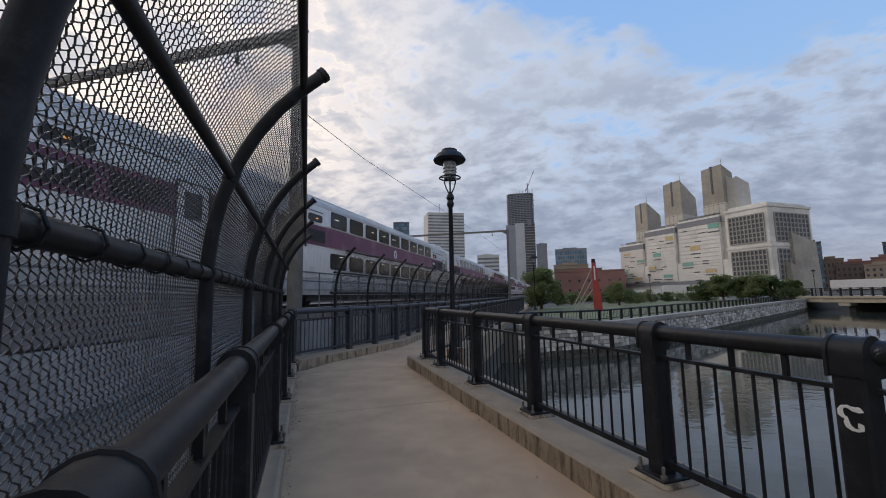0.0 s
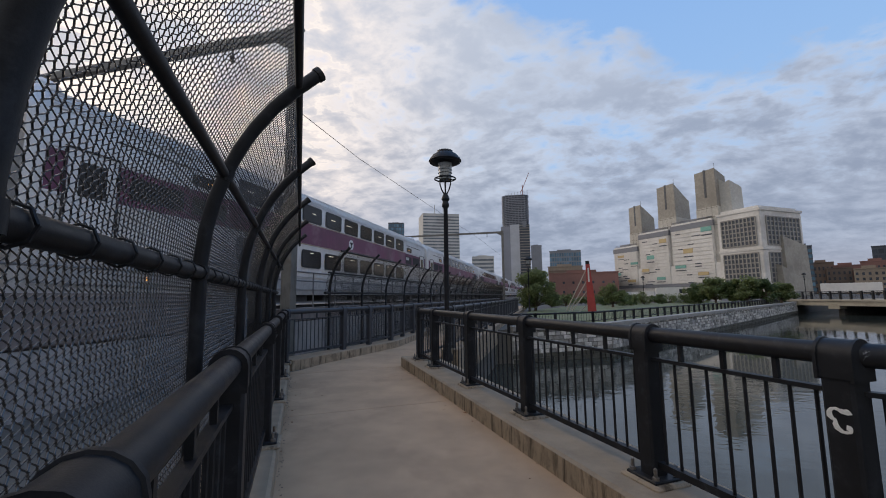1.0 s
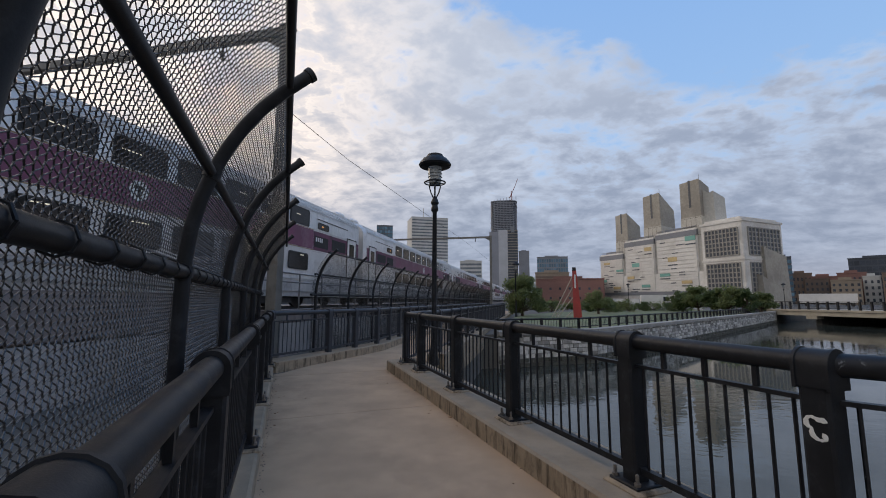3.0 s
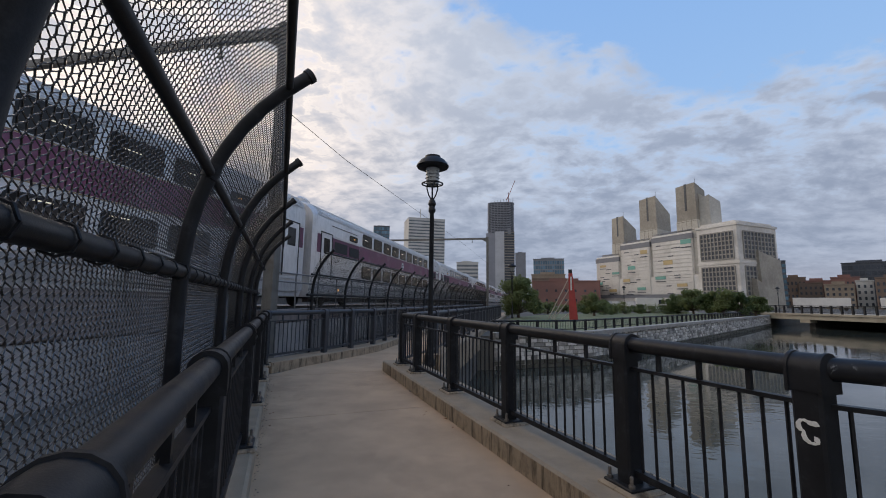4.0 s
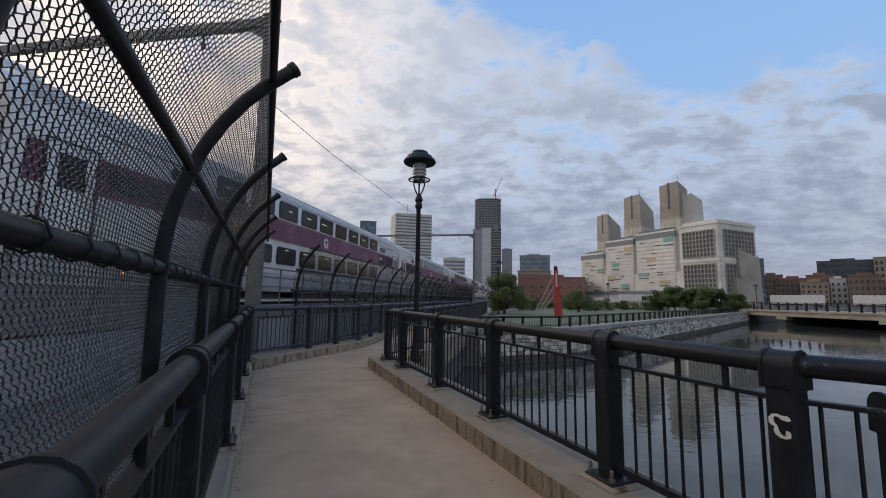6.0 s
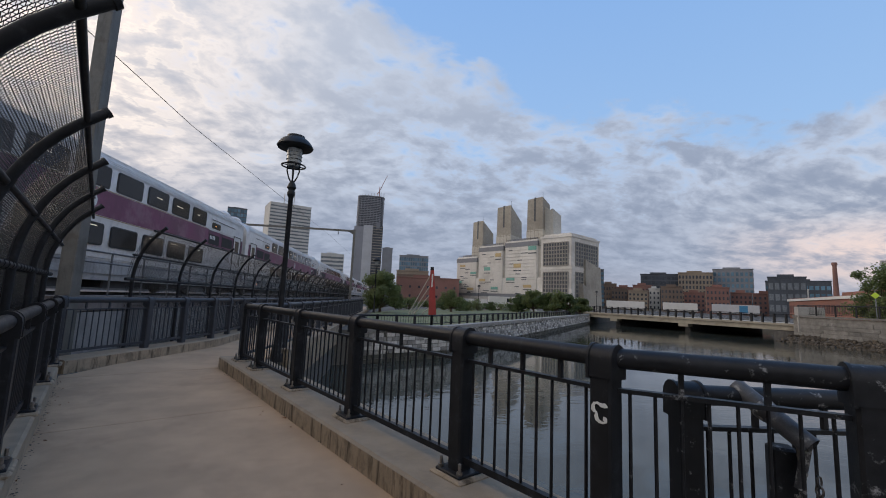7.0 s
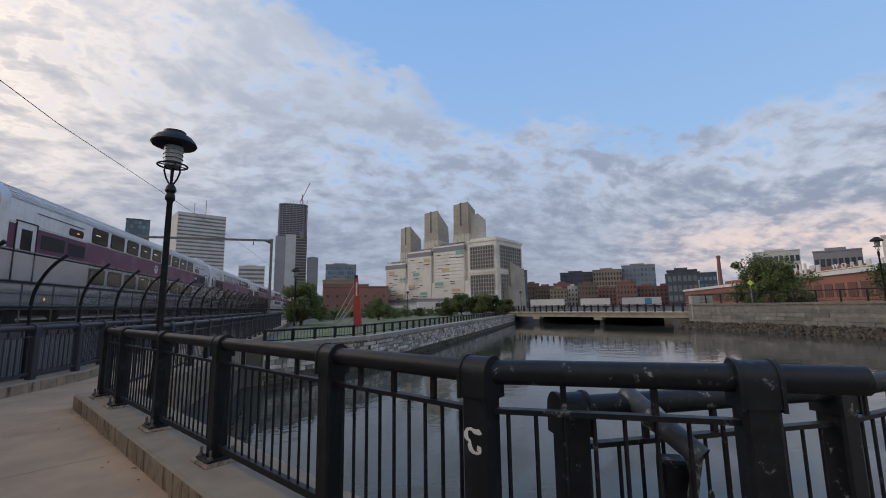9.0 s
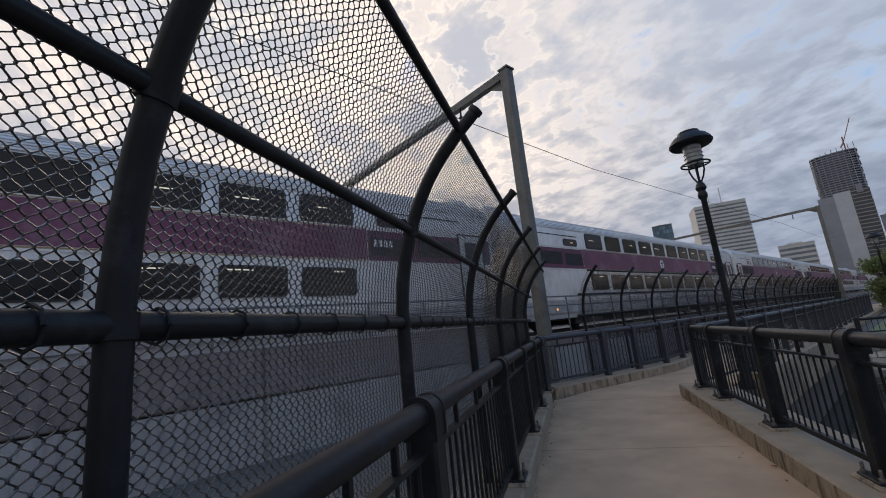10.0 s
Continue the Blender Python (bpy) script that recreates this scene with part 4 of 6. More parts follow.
def round_pane(w, h, r, d):
    """A flat plate with rounded corners, facing +y."""
    key = (round(w, 3), round(h, 3), r, d)
    if key not in PANES:
        out = []
        for cx, cz, a0 in ((w / 2 - r, h / 2 - r, 0), (-w / 2 + r, h / 2 - r, 90), (-w / 2 + r, -h / 2 + r, 180), (w / 2 - r, -h / 2 + r, 270)):
            for k in range(4):
                a = radians(a0 + 30 * k)
                out.append((cx + r * math.cos(a), cz + r * math.sin(a)))
        n = len(out)
        g = Geo().add([(x, 0, z) for x, z in out] + [(x, d, z) for x, z in out],
                      [tuple(range(n)), tuple(range(2 * n - 1, n - 1, -1))] + [(i, n + i, n + (i + 1) % n, (i + 1) % n) for i in range(n)])
        PANES[key] = g.mesh("pane")
    return PANES[key]


def frame_panel(x0, z0, x1, z1, t, y, d):
    g = Geo()
    for a, b, c, e in ((x0, z0, x0 + t, z1), (x1 - t, z0, x1, z1), (x0 + t, z1 - t, x1 - t, z1)):
        g.box(a, y, b, c, y + d, e)
    return g


build_trackbed()
COACH = build_coach()
# the car's x runs along the track, its +y towards the path
TRACK_TURN = math.degrees(math.atan2(0.9826, 0.1857))


def coach_pose(k, t):
    s = 22.58 + CAR * k - SPEED * t
    return pose(*T(s, TRAIN_N - 1.53, RAIL_Z), 0, 0, TRACK_TURN + 180)


COACH.matrix_basis = coach_pose(-1, 0)
COACHES = [(-1, COACH)] + [(k, copy_thing(COACH, coach_pose(k, 0))) for k in range(0, 7)]


def build_gantry(s, n, top, group="catenary gantries"):
    th = thing("track_gantry", "grey steel box-section gantry post with a beam over the tracks", "gantry", group, at=Matrix.Translation(T(s, n, 0)) @ Matrix.Rotation(math.atan2(-0.1857, 0.9826), 4, "Z"))
    part("post", Geo().cbox(-0.14, -0.14, -0.05, 0.14, 0.14, top, 0.015).box(-0.17, -0.17, top - 0.03, 0.17, 0.17, top + 0.02), GANTRY, th)
    part("beam", Geo().box(-14.0, -0.10, top - 0.26, -0.15, 0.10, top - 0.03), GANTRY, th)
    part("knee_plate", Geo().add([(-0.15, -0.02, top - 0.26), (-0.75, -0.02, top - 0.26), (-0.15, -0.02, top - 0.6), (-0.15, 0.02, top - 0.26), (-0.75, 0.02, top - 0.26), (-0.15, 0.02, top - 0.6)], [(0, 1, 2), (5, 4, 3), (0, 3, 4, 1), (1, 4, 5, 2), (2, 5, 3, 0)]), GANTRY, th)
    part("insulator", Geo().lathe([(0.03, -0.45), (0.07, -0.4), (0.03, -0.33), (0.07, -0.28), (0.03, -0.2), (0.03, 0.0)], 10), UNDER, th, at=pose(-2.0, 0, top - 0.26))


build_gantry(8.75, -6.2, 8.77)
build_gantry(52.8, -4.95, 9.8)
wire_run = Geo().tube([T(-20 + 36.4 * i, -7.95, z) for i, z in enumerate((8.6, 7.8, 8.9, 9.4))], 0.012, 5)
tagged(part("overhead_wire", wire_run, UNDER), "thin dark overhead wire above the track", "wire")


# ---- promenade lamp ----
def build_lamp_post(place, scale=1.0, group="promenade lamps", label="dark green-black post-top lamp with a domed hood and clear lantern"):
    th = thing("street_lamp", label, "street lamp", group, at=Matrix.Translation(place) @ Matrix.Diagonal((scale, scale, scale, 1)))
    part("pole", Geo().lathe([(0.12, 0.0), (0.12, 0.12), (0.09, 0.2), (0.075, 0.5), (0.06, 1.0), (0.05, 3.55), (0.085, 3.6), (0.085, 3.66), (0.065, 3.72), (0.10, 3.78), (0.075, 3.86), (0.04, 3.92), (0.02, 3.95)], 16), BLACK, th, smooth=True)
    cage = Geo()
    for k in range(2):
        sgn = 1 if k else -1
        cage.tube([(0.02 * sgn, 0, 3.88), (0.09 * sgn, 0, 4.02), (0.13 * sgn, 0, 4.16), (0.12 * sgn, 0, 4.3)], 0.016, 8)
        cage.tube([(0, 0.02 * sgn, 3.88), (0, 0.09 * sgn, 4.02), (0, 0.13 * sgn, 4.16), (0, 0.12 * sgn, 4.3)], 0.016, 8)
    part("yoke", cage, BLACK, th, smooth=True)
    part("ring", Geo().tube([(0.25 * math.cos(radians(a)), 0.25 * math.sin(radians(a)), 4.28) for a in range(0, 375, 15)], 0.018, 8, cap=False), BLACK, th, smooth=True)
    for k in range(4):
        a = radians(90 * k + 20)
        part("spoke", Geo().tube([(0.11 * math.cos(a), 0.11 * math.sin(a), 4.28), (0.25 * math.cos(a), 0.25 * math.sin(a), 4.28)], 0.012, 6), BLACK, th)
    lan = part("lantern", Geo().lathe([(0.14, 4.26), (0.155, 4.32), (0.15, 4.36), (0.165, 4.62), (0.17, 4.66)], 20), LANTERN, th, "ribbed clear lantern glass", smooth=True)
    for z in (4.33, 4.41, 4.49, 4.57, 4.65):
        part("glass_ring", Geo().lathe([(0.15, z), (0.172, z + 0.006), (0.15, z + 0.012)], 20), SLATE, lan, smooth=True)
    part("hood", Geo().lathe([(0.18, 4.66), (0.37, 4.68), (0.395, 4.72), (0.37, 4.77), (0.30, 4.86), (0.2, 4.92), (0.19, 4.97), (0.1, 5.0), (0.0, 5.02)], 28), BLACK, th, "domed black hood", smooth=True)
    return th


LANTERN = material("lantern glass", (0.25, 0.265, 0.265), 0.2, vary=0.2, scale=10, grain=60, bump=0.1)
build_lamp_post(Vector((-0.45, 9.2, 0.0)))


# ---- far shore ----
def stone_wall(name, label, line, z_top, z_bot, mat, course=0.45, length=1.1, thick=0.35, seed=1):
    """A wall of separate stones laid in courses along a line of (x, y); one object of the setting with stone parts."""
    rnd = random.Random(seed)
    g = Geo()
    for a, b in zip(line, line[1:]):
        d = Vector((b[0] - a[0], b[1] - a[1], 0))
        side = Vector((-d.y, d.x, 0)).normalized() * thick
        g.add([Vector((a[0], a[1], z_bot)), Vector((b[0], b[1], z_bot)), Vector((b[0], b[1], z_top - 0.06)), Vector((a[0], a[1], z_top - 0.06)),
               Vector((a[0], a[1], z_bot)) + side, Vector((b[0], b[1], z_bot)) + side, Vector((b[0], b[1], z_top - 0.06)) + side, Vector((a[0], a[1], z_top - 0.06)) + side],
              [(0, 1, 2, 3), (7, 6, 5, 4), (3, 2, 6, 7), (0, 3, 7, 4), (1, 5, 6, 2)])
    wall = setting(name, g, mat, label)
    rows = int((z_top - z_bot) / course)
    stones = []
    for a, b in zip(line, line[1:]):
        A, B = Vector((a[0], a[1], 0)), Vector((b[0], b[1], 0))
        L = (B - A).length
        d = (B - A) / L
        out = Vector((d.y, -d.x, 0))
        ang = math.atan2(d.y, d.x)
        for r in range(rows):
            x = -rnd.random() * length
            while x < L:
                w = length * rnd.uniform(0.45, 1.7)
                x0, x1 = max(x, 0), min(x + w, L)
                if x1 - x0 > 0.15:
                    proud = rnd.uniform(0.02, 0.07)
                    p = A + d * (x0 + x1) / 2 + out * proud
                    stones.append((p, ang, x1 - x0 - 0.03, z_bot + r * course, course - 0.03, rnd.random()))
                x += w
    return wall, stones


def lay_stones(wall, stones, mat, limit=300):
    """The nearest stones as parts, the rest joined."""
    cut = sorted(stones, key=lambda s: s[0].length)
    rest = Geo()
    unit = Geo().cbox(-0.5, 0.0, 0.0, 0.5, 0.25, 1.0, 0.03).mesh("stone")
    for i, (p, ang, w, z, h, _) in enumerate(cut):
        m = Matrix.Translation((p.x, p.y, z)) @ Matrix.Rotation(ang, 4, "Z")
        if i < limit:
            part("stone", unit, mat, wall, at=m @ Matrix.Diagonal((w, 0.6, h, 1)))
        else:
            rest.cbox(-w / 2, 0, 0, w / 2, 0.15, h, 0.03, m)
    if rest.v:
        tagged(part("stonework", rest, mat, wall), kind="stuff")


QUAY = [(2.0, 18.2), (3.5, 18.8), (7.0, 20.2), (46, 60)]
SEAWALL = [(52, 32.3), (47.6, 8.0), (28.2, 0.3)]


def post_fence(name, label, pts, height, spacing, group="promenade fences"):
    """Low iron fence: posts, two rails and thin pickets."""
    th = thing(name, label, "fence", group)
    post_me = Geo().cbox(-0.06, -0.06, 0, 0.06, 0.06, height, 0.01).mesh("post")
    pick = Geo()
    for a, b in zip(pts, pts[1:]):
        a, b = Vector(a), Vector(b)
        n = max(1, round((b - a).length / spacing))
        for i in range(n + 1):
            part("post", post_me, BLACK, th, at=Matrix.Translation(a + (b - a) * i / n))
        for z in (height - 0.05, 0.15):
            part("rail", Geo().tube([a + Vector((0, 0, z)), b + Vector((0, 0, z))], 0.05 if z > 0.5 else 0.025, 6), BLACK, th)
        m = int((b - a).length / 0.16)
        for i in range(m):
            p = a + (b - a) * (i + 0.5) / m
            pick.tube([p + Vector((0, 0, 0.15)), p + Vector((0, 0, height - 0.05))], 0.01, 3, cap=False)
    tagged(part("picketing", pick, BLACK, th), kind="stuff")
    return th


def build_shore():
    wall, stones = stone_wall("wall_quay", "pale rough granite block quay wall above the water", QUAY, 0.05, -1.87, GRANITE, 0.19, 0.34, seed=3)
    lay_stones(wall, [s for s in stones if s[3] > -1.12], GRANITE, 230)
    lay_stones(wall, [s for s in stones if s[3] <= -1.12], ALGAE, 60)
    wall, stones = stone_wall("wall_sea", "weathered dark granite sea wall in long courses", SEAWALL, 1.25, -1.55, GRANITE_DARK, 0.4, 2.4, seed=5)
    lay_stones(wall, stones, GRANITE_DARK, 200)
    g = Geo()
    for a, b in zip(SEAWALL, SEAWALL[1:]):
        d = Vector((b[0] - a[0], b[1] - a[1], 0)).normalized()
        s = Vector((d.y, -d.x, 0))
        A, B = Vector((*a, 0)), Vector((*b, 0))
        q = [A + s * 0.12, B + s * 0.12, B - s * 0.9, A - s * 0.9]
        g.slab([(p.x, p.y, 1.42) for p in q][::-1], 0.2)
    setting("coping", g, GRANITE_DARK, "long granite coping stones on the sea wall")
    g = Geo()
    for a, b in zip(QUAY, QUAY[1:]):
        d = Vector((b[0] - a[0], b[1] - a[1], 0)).normalized()
        s = Vector((d.y, -d.x, 0))
        A, B = Vector((*a, 0)), Vector((*b, 0))
        n = max(1, round((B - A).length / 2.2))
        for i in range(n):
            p, q = A + (B - A) * (i + 0.004) / n, A + (B - A) * (i + 0.996) / n
            r = [p + s * 0.12, q + s * 0.12, q - s * 0.42, p - s * 0.42]
            g.slab([(v.x, v.y, 0.11) for v in r], 0.2)
    setting("quay_coping", g, COPING, "pale granite coping stones along the quay", category="coping")
    # the wall's return, falling towards the near cap
    g = Geo().slab([(28.3, 0.25, 1.42), (28.3, -0.6, 1.42), (15.5, -1.75, 0.80), (15.5, -1.05, 0.80)], 3.6)
    back = setting("wall_return", g, GRANITE_DARK, "sloping end of the weathered granite sea wall")
    d = Vector((-12.8, -1.3, 0)).normalized()
    ang = math.atan2(d.y, d.x)
    rnd2 = random.Random(9)
    unit = Geo().cbox(-0.5, -0.06, 0.0, 0.5, 0.2, 1.0, 0.03).mesh("stone")
    for row in range(8):
        u = rnd2.uniform(0, 0.8)
        while u < 12.0:
            w = min(rnd2.uniform(1.2, 2.6), 12.8 - u)
            z = -2.35 + 0.4 * row
            if z + 0.4 < 1.30 - 0.064 * (u + w):
                p = Vector((28.3, 0.25, 0)) + d * (u + w / 2) + Vector((-d.y, d.x, 0)) * rnd2.uniform(-0.03, 0.02) * -1
                part("stone", unit, GRANITE_DARK, back, at=Matrix.Translation((p.x, p.y, z)) @ Matrix.Rotation(ang, 4, "Z") @ Matrix.Diagonal((w - 0.03, 1, 0.37, 1)))
            u += w
    # rubble slope at the foot of the sea wall
    rnd = random.Random(11)
    g = Geo()
    for a, b in zip(SEAWALL, SEAWALL[1:]):
        A, B = Vector((*a, 0)), Vector((*b, 0))
        d = (B - A).normalized()
        s = Vector((d.y, -d.x, 0))
        L = (B - A).length
        for i in range(int(L * 60)):
            u, v = rnd.random() * L, rnd.random() ** 0.8
            p = A + d * u + s * (0.1 + v * 2.3)
            r = rnd.uniform(0.06, 0.2) * (1.5 if rnd.random() < 0.08 else 1)
            z = -0.8 - v * 0.76
            m = Matrix.Translation((p.x, p.y, z)) @ Euler((rnd.random() * 6, rnd.random() * 6, rnd.random() * 6)).to_matrix().to_4x4()
            g.cbox(-r, -r * 0.7, -r * 0.5, r, r * 0.7, r * 0.5, r * 0.25, m)
    tagged(part("shore_rubble", g, ROCK), "brown broken rubble along the foot of the sea wall", "rocks", kind="stuff")
    g = Geo()
    A, B, C = Vector((*SEAWALL[0], 0)), Vector((*SEAWALL[1], 0)), Vector((*SEAWALL[2], 0))
    for P, Q in ((A, B), (B, C)):
        d = (Q - P).normalized()
        s = Vector((d.y, -d.x, 0))
        g.add([(P.x, P.y, -0.84), (Q.x, Q.y, -0.84), (Q.x + s.x * 3, Q.y + s.y * 3, -1.83), (P.x + s.x * 3, P.y + s.y * 3, -1.83)], [(0, 1, 2, 3)])
    setting("bank", g, ROCK, "muddy shore slope below the sea wall")
    post_fence("quay_fence", "low black iron fence along the quay lawn", [(x, y, 0.0) for x, y in ((2.1, 19.2), (3.3, 19.7), (6.4, 21.0), (45.3, 61.0))], 0.62, 1.2)
    post_fence("seawall_fence", "black iron fence on the sea wall", [(52.6, 32.1, 1.42), (48.3, 7.3, 1.42), (28.6, -0.4, 1.42)], 1.15, 1.9)
    post_fence("bank_fence", "black iron fence rising towards the sea wall", [(28.6, -0.4, 1.3), (BANK[9][0] + 0.2, BANK[9][1] + 0.05, BANK[9][2])], 1.1, 1.8)
    # lawns
    g = Geo()
    g.slab([(2.1, 18.7, 0.03), (3.4, 19.3, 0.03), (6.7, 20.7, 0.03), (45.7, 60.5, 0.03), (40, 74, 0.03), (14, 54, 0.03), (6.2, 40.5, 0.03)], 0.06)
    setting("lawn", g, GRASS, "patchy green lawn behind the quay fence")


def build_bridge():
    a, b = Vector((45.4, 61.0, 0)), Vector((52.4, 32.0, 0))
    th = thing("road_bridge", "low concrete road bridge over the channel with an iron fence", "bridge")
    d = (b - a).normalized()
    s = Vector((d.y, -d.x, 0))
    g = Geo()
    q = [a, b, b - s * 24, a - s * 24]
    g.slab([(p.x, p.y, 0.32) for p in q], 0.68)
    part("deck", g, BRIDGE_MAT, th)
    g = Geo()
    q = [a + s * 0.15, b + s * 0.15, b - s * 0.3, a - s * 0.3]
    g.slab([(p.x, p.y, 0.45) for p in q], 0.25)
    part("parapet_kerb", g, BRIDGE_MAT, th)
    # dark piers and abutment: the shade under the deck is in their colour
    for f in (0.2, 0.57):
        p = a + (b - a) * f
        q = [p - d * 0.35 - s * 1.2, p + d * 0.35 - s * 1.2, p + d * 0.35 - s * 23, p - d * 0.35 - s * 23]
        pier = part("pier", Geo().prism(ring(q), -3, -0.37), DARK_WALL, th)
        q = [p - d * 0.65 - s * 0.05, p + d * 0.65 - s * 0.05, p + d * 0.65 - s * 1.19, p - d * 0.65 - s * 1.19]
        part("pier_cap", Geo().prism(ring(q), -0.78, -0.37), BRIDGE_MAT, pier, "pale concrete pier cap")
    q = [b - d * 2.4, b - d * 0.05, b - d * 0.05 - s * 24, b - d * 2.4 - s * 24]
    part("abutment", Geo().prism(ring(q), -3, -0.44), DARK_WALL, th)
    part("end_pillar", Geo().cbox(-1.2, -0.5, -0.4, 1.2, 0.5, 2.35, 0.04, Matrix.Translation(b + Vector((0.55, -0.75, 0))) @ Matrix.Rotation(radians(-40), 4, "Z")), COPING, th, "pale stone pillar ending the bridge fence")
    post_me = Geo().cbox(-0.1, -0.1, 0.4, 0.1, 0.1, 1.5, 0.01).mesh("post")
    n = 26
    for i in range(n + 1):
        part("post", post_me, BLACK, th, at=Matrix.Translation(a + (b - a) * i / n))
    for z in (0.6, 1.45):
        part("rail", Geo().tube([a + Vector((0, 0, z)), b + Vector((0, 0, z))], 0.035, 6), BLACK, th)
    g = Geo()
    for i in range(300):
        p = a + (b - a) * (i + 0.5) / 300
        g.tube([p + Vector((0, 0, 0.6)), p + Vector((0, 0, 1.45))], 0.012, 3, cap=False)
    tagged(part("picketing", g, BLACK, th), kind="stuff")


COPING = material("pale coping granite", (0.31, 0.30, 0.28), 0.85, vary=0.2, scale=2, grain=40, bump=0.3, per_piece=0.2)
BRIDGE_MAT = material("bridge concrete", (0.34, 0.31, 0.25), 0.85, vary=0.2, scale=0.7, grain=12, bump=0.3, stain=(0.18, 0.15, 0.12), stain_amount=0.5, stain_scale=0.5)
build_shore()
build_bridge()



# ---- the bank beside the sea wall ----
def bank_z(x):
    return min(1.3, 0.08 * max(0.0, x - 4.8))


def bank_y(x):
    """The line of the sea wall railing."""
    for (xa, ya), (xb, yb) in zip(BANK_Y, BANK_Y[1:]):
        if x <= xb:
            return ya + (yb - ya) * (x - xa) / (xb - xa)
    return BANK_Y[-1][1] - 0.28 * (x - BANK_Y[-1][0])


def build_bank():
    edge = [(2.2, 1.1), (3.5, 0.75), (4.65, 0.65), (5.8, 0.45), (7.05, 0.18), (9.0, -0.16), (11.2, -0.53), (13.4, -0.92), (15.6, -1.5), (28.2, -0.6), (47.9, 7.1), (52.4, 32.0), (220, 32.0)]
    g = Geo()
    n = len(edge)
    g.add([(x, y, bank_z(x) - 0.012) for x, y in edge] + [(x, -90.0, bank_z(x) - 0.012) for x, _ in edge], [(i, n + i, n + i + 1, i + 1) for i in range(n - 1)])
    setting("lawn_bank", g, GRASS, "rough grass bank rising behind the sea wall")
    # concrete cap that carries the railing
    cap = Geo()
    line = [(x, y + 0.17) for x, y in BANK_Y[:-1]]
    for (xa, ya), (xb, yb) in zip(line, line[1:]):
        d = Vector((xb - xa, yb - ya, 0)).normalized()
        s = Vector((d.y, -d.x, 0)) * 0.36
        q = [Vector((xa, ya, bank_z(xa) + 0.004)), Vector((xb, yb, bank_z(xb) + 0.004)), Vector((xb, yb, bank_z(xb) + 0.004)) + s, Vector((xa, ya, bank_z(xa) + 0.004)) + s]
        m = Vector((0, 0, 0)) + d * 0.004
        cap.slab([q[0] + m, q[3] + m, q[2] - m, q[1] - m], 2.6)
    setting("seawall_cap", cap, CAP_MAT, "damp grey concrete cap of the sea wall", category="sea wall")
    path = tagged(new("path"), "pale concrete promenade path in large slabs", "path", kind="structure")
    left = [(0.9, 0.75), (2.6, 0.5), (4.4, 0.26), (5.45, 0.10), (6.5, -0.08), (8.5, -0.34), (11.3, -0.75), (13.4, -1.12), (15.2, -1.6), (17.0, -2.3), (19.5, -3.7), (23, -6.2)]
    for (xa, ya), (xb, yb) in zip(left, left[1:]):
        d = Vector((xb - xa, yb - ya, 0)).normalized()
        s = Vector((d.y, -d.x, 0))
        e = d * 0.006
        for lo, hi in ((0.0, 1.62), (1.635, 3.3)):
            z0, z1 = bank_z(xa) + 0.01, bank_z(xb) + 0.01
            q = [Vector((xa, ya, z0)) + e + s * lo, Vector((xa, ya, z0)) + e + s * hi, Vector((xb, yb, z1)) - e + s * hi, Vector((xb, yb, z1)) - e + s * lo]
            part("slab", Geo().slab(q, 0.12), PATH_MAT, path)
    xs = [13.9, 15.6, 17.6, 19.5, 21.0, 24.0, 28.0, 33.0]
    near = [bank_y(x) - 0.22 for x in xs[:3]] + [-1.95, -1.9, -1.7, -1.25, 0.8]
    for i in range(len(xs) - 1):
        z0, z1 = bank_z(xs[i]) + 0.014, bank_z(xs[i + 1]) + 0.014
        q = [Vector((xs[i] + 0.01, near[i], z0)), Vector((xs[i] + 0.01, -6.6 + 0.12 * xs[i] * (i > 1), z0)), Vector((xs[i + 1], -6.6 + 0.12 * xs[i + 1] * (i > 0), z1)), Vector((xs[i + 1], near[i + 1], z1))]
        part("slab", Geo().slab(q, 0.12), PATH_MAT, path)
    g = Geo().slab([W(0.7, 1.865, 0.004), W(-0.7, 1.865, 0.004), (2.6, 0.4, 0.004), (2.42, 1.2, 0.004)], 0.12)
    setting("pavement", g, PATH_MAT, "worn concrete pavement joining the footbridge and path")
    # bare soil between cap and path
    g = Geo()
    xs = [2.95 + 0.9 * i for i in range(15)]
    g.add([(x, bank_y(x) + y0, bank_z(x) - 0.005) for x in xs for y0 in (-0.62, -0.12)], [(2 * i, 2 * i + 2, 2 * i + 3, 2 * i + 1) for i in range(14)])
    setting("verge", g, SOIL, "bare brown soil verge beside the sea wall cap")
    # rough setts and grass between cap and path
    rnd = random.Random(4)
    unit = Geo().cbox(-0.5, -0.5, 0, 0.5, 0.5, 1.0, 0.12).mesh("sett")
    edge_thing = tagged(new("sett_edging"), "sunken grey stone setts in the grass verge", "edging", kind="structure")
    for i in range(64):
        u = i / 63
        x = 3.6 + 11.5 * u
        y = bank_y(x) - 0.52 + 0.008 * (x - 4.0) + rnd.uniform(-0.05, 0.07)
        part("sett", unit, SETT, edge_thing, at=pose(x, y + 0.02, bank_z(x) - 0.03, rnd.uniform(-4, 4), rnd.uniform(-4, 4), -10 + rnd.uniform(-9, 9)) @ Matrix.Diagonal((rnd.uniform(0.10, 0.22), rnd.uniform(0.08, 0.13), rnd.uniform(0.035, 0.06), 1)))
    blades, faces = [], []
    for _ in range(11000):
        x = rnd.uniform(2.9, 15.5)
        y = bank_y(x) - 0.36 + rnd.uniform(-0.24, 0.20)
        h, a = rnd.uniform(0.02, 0.07), rnd.uniform(0, 6.28)
        k = len(blades)
        z = bank_z(x) - 0.012
        dx, dy = math.cos(a) * 0.006, math.sin(a) * 0.006
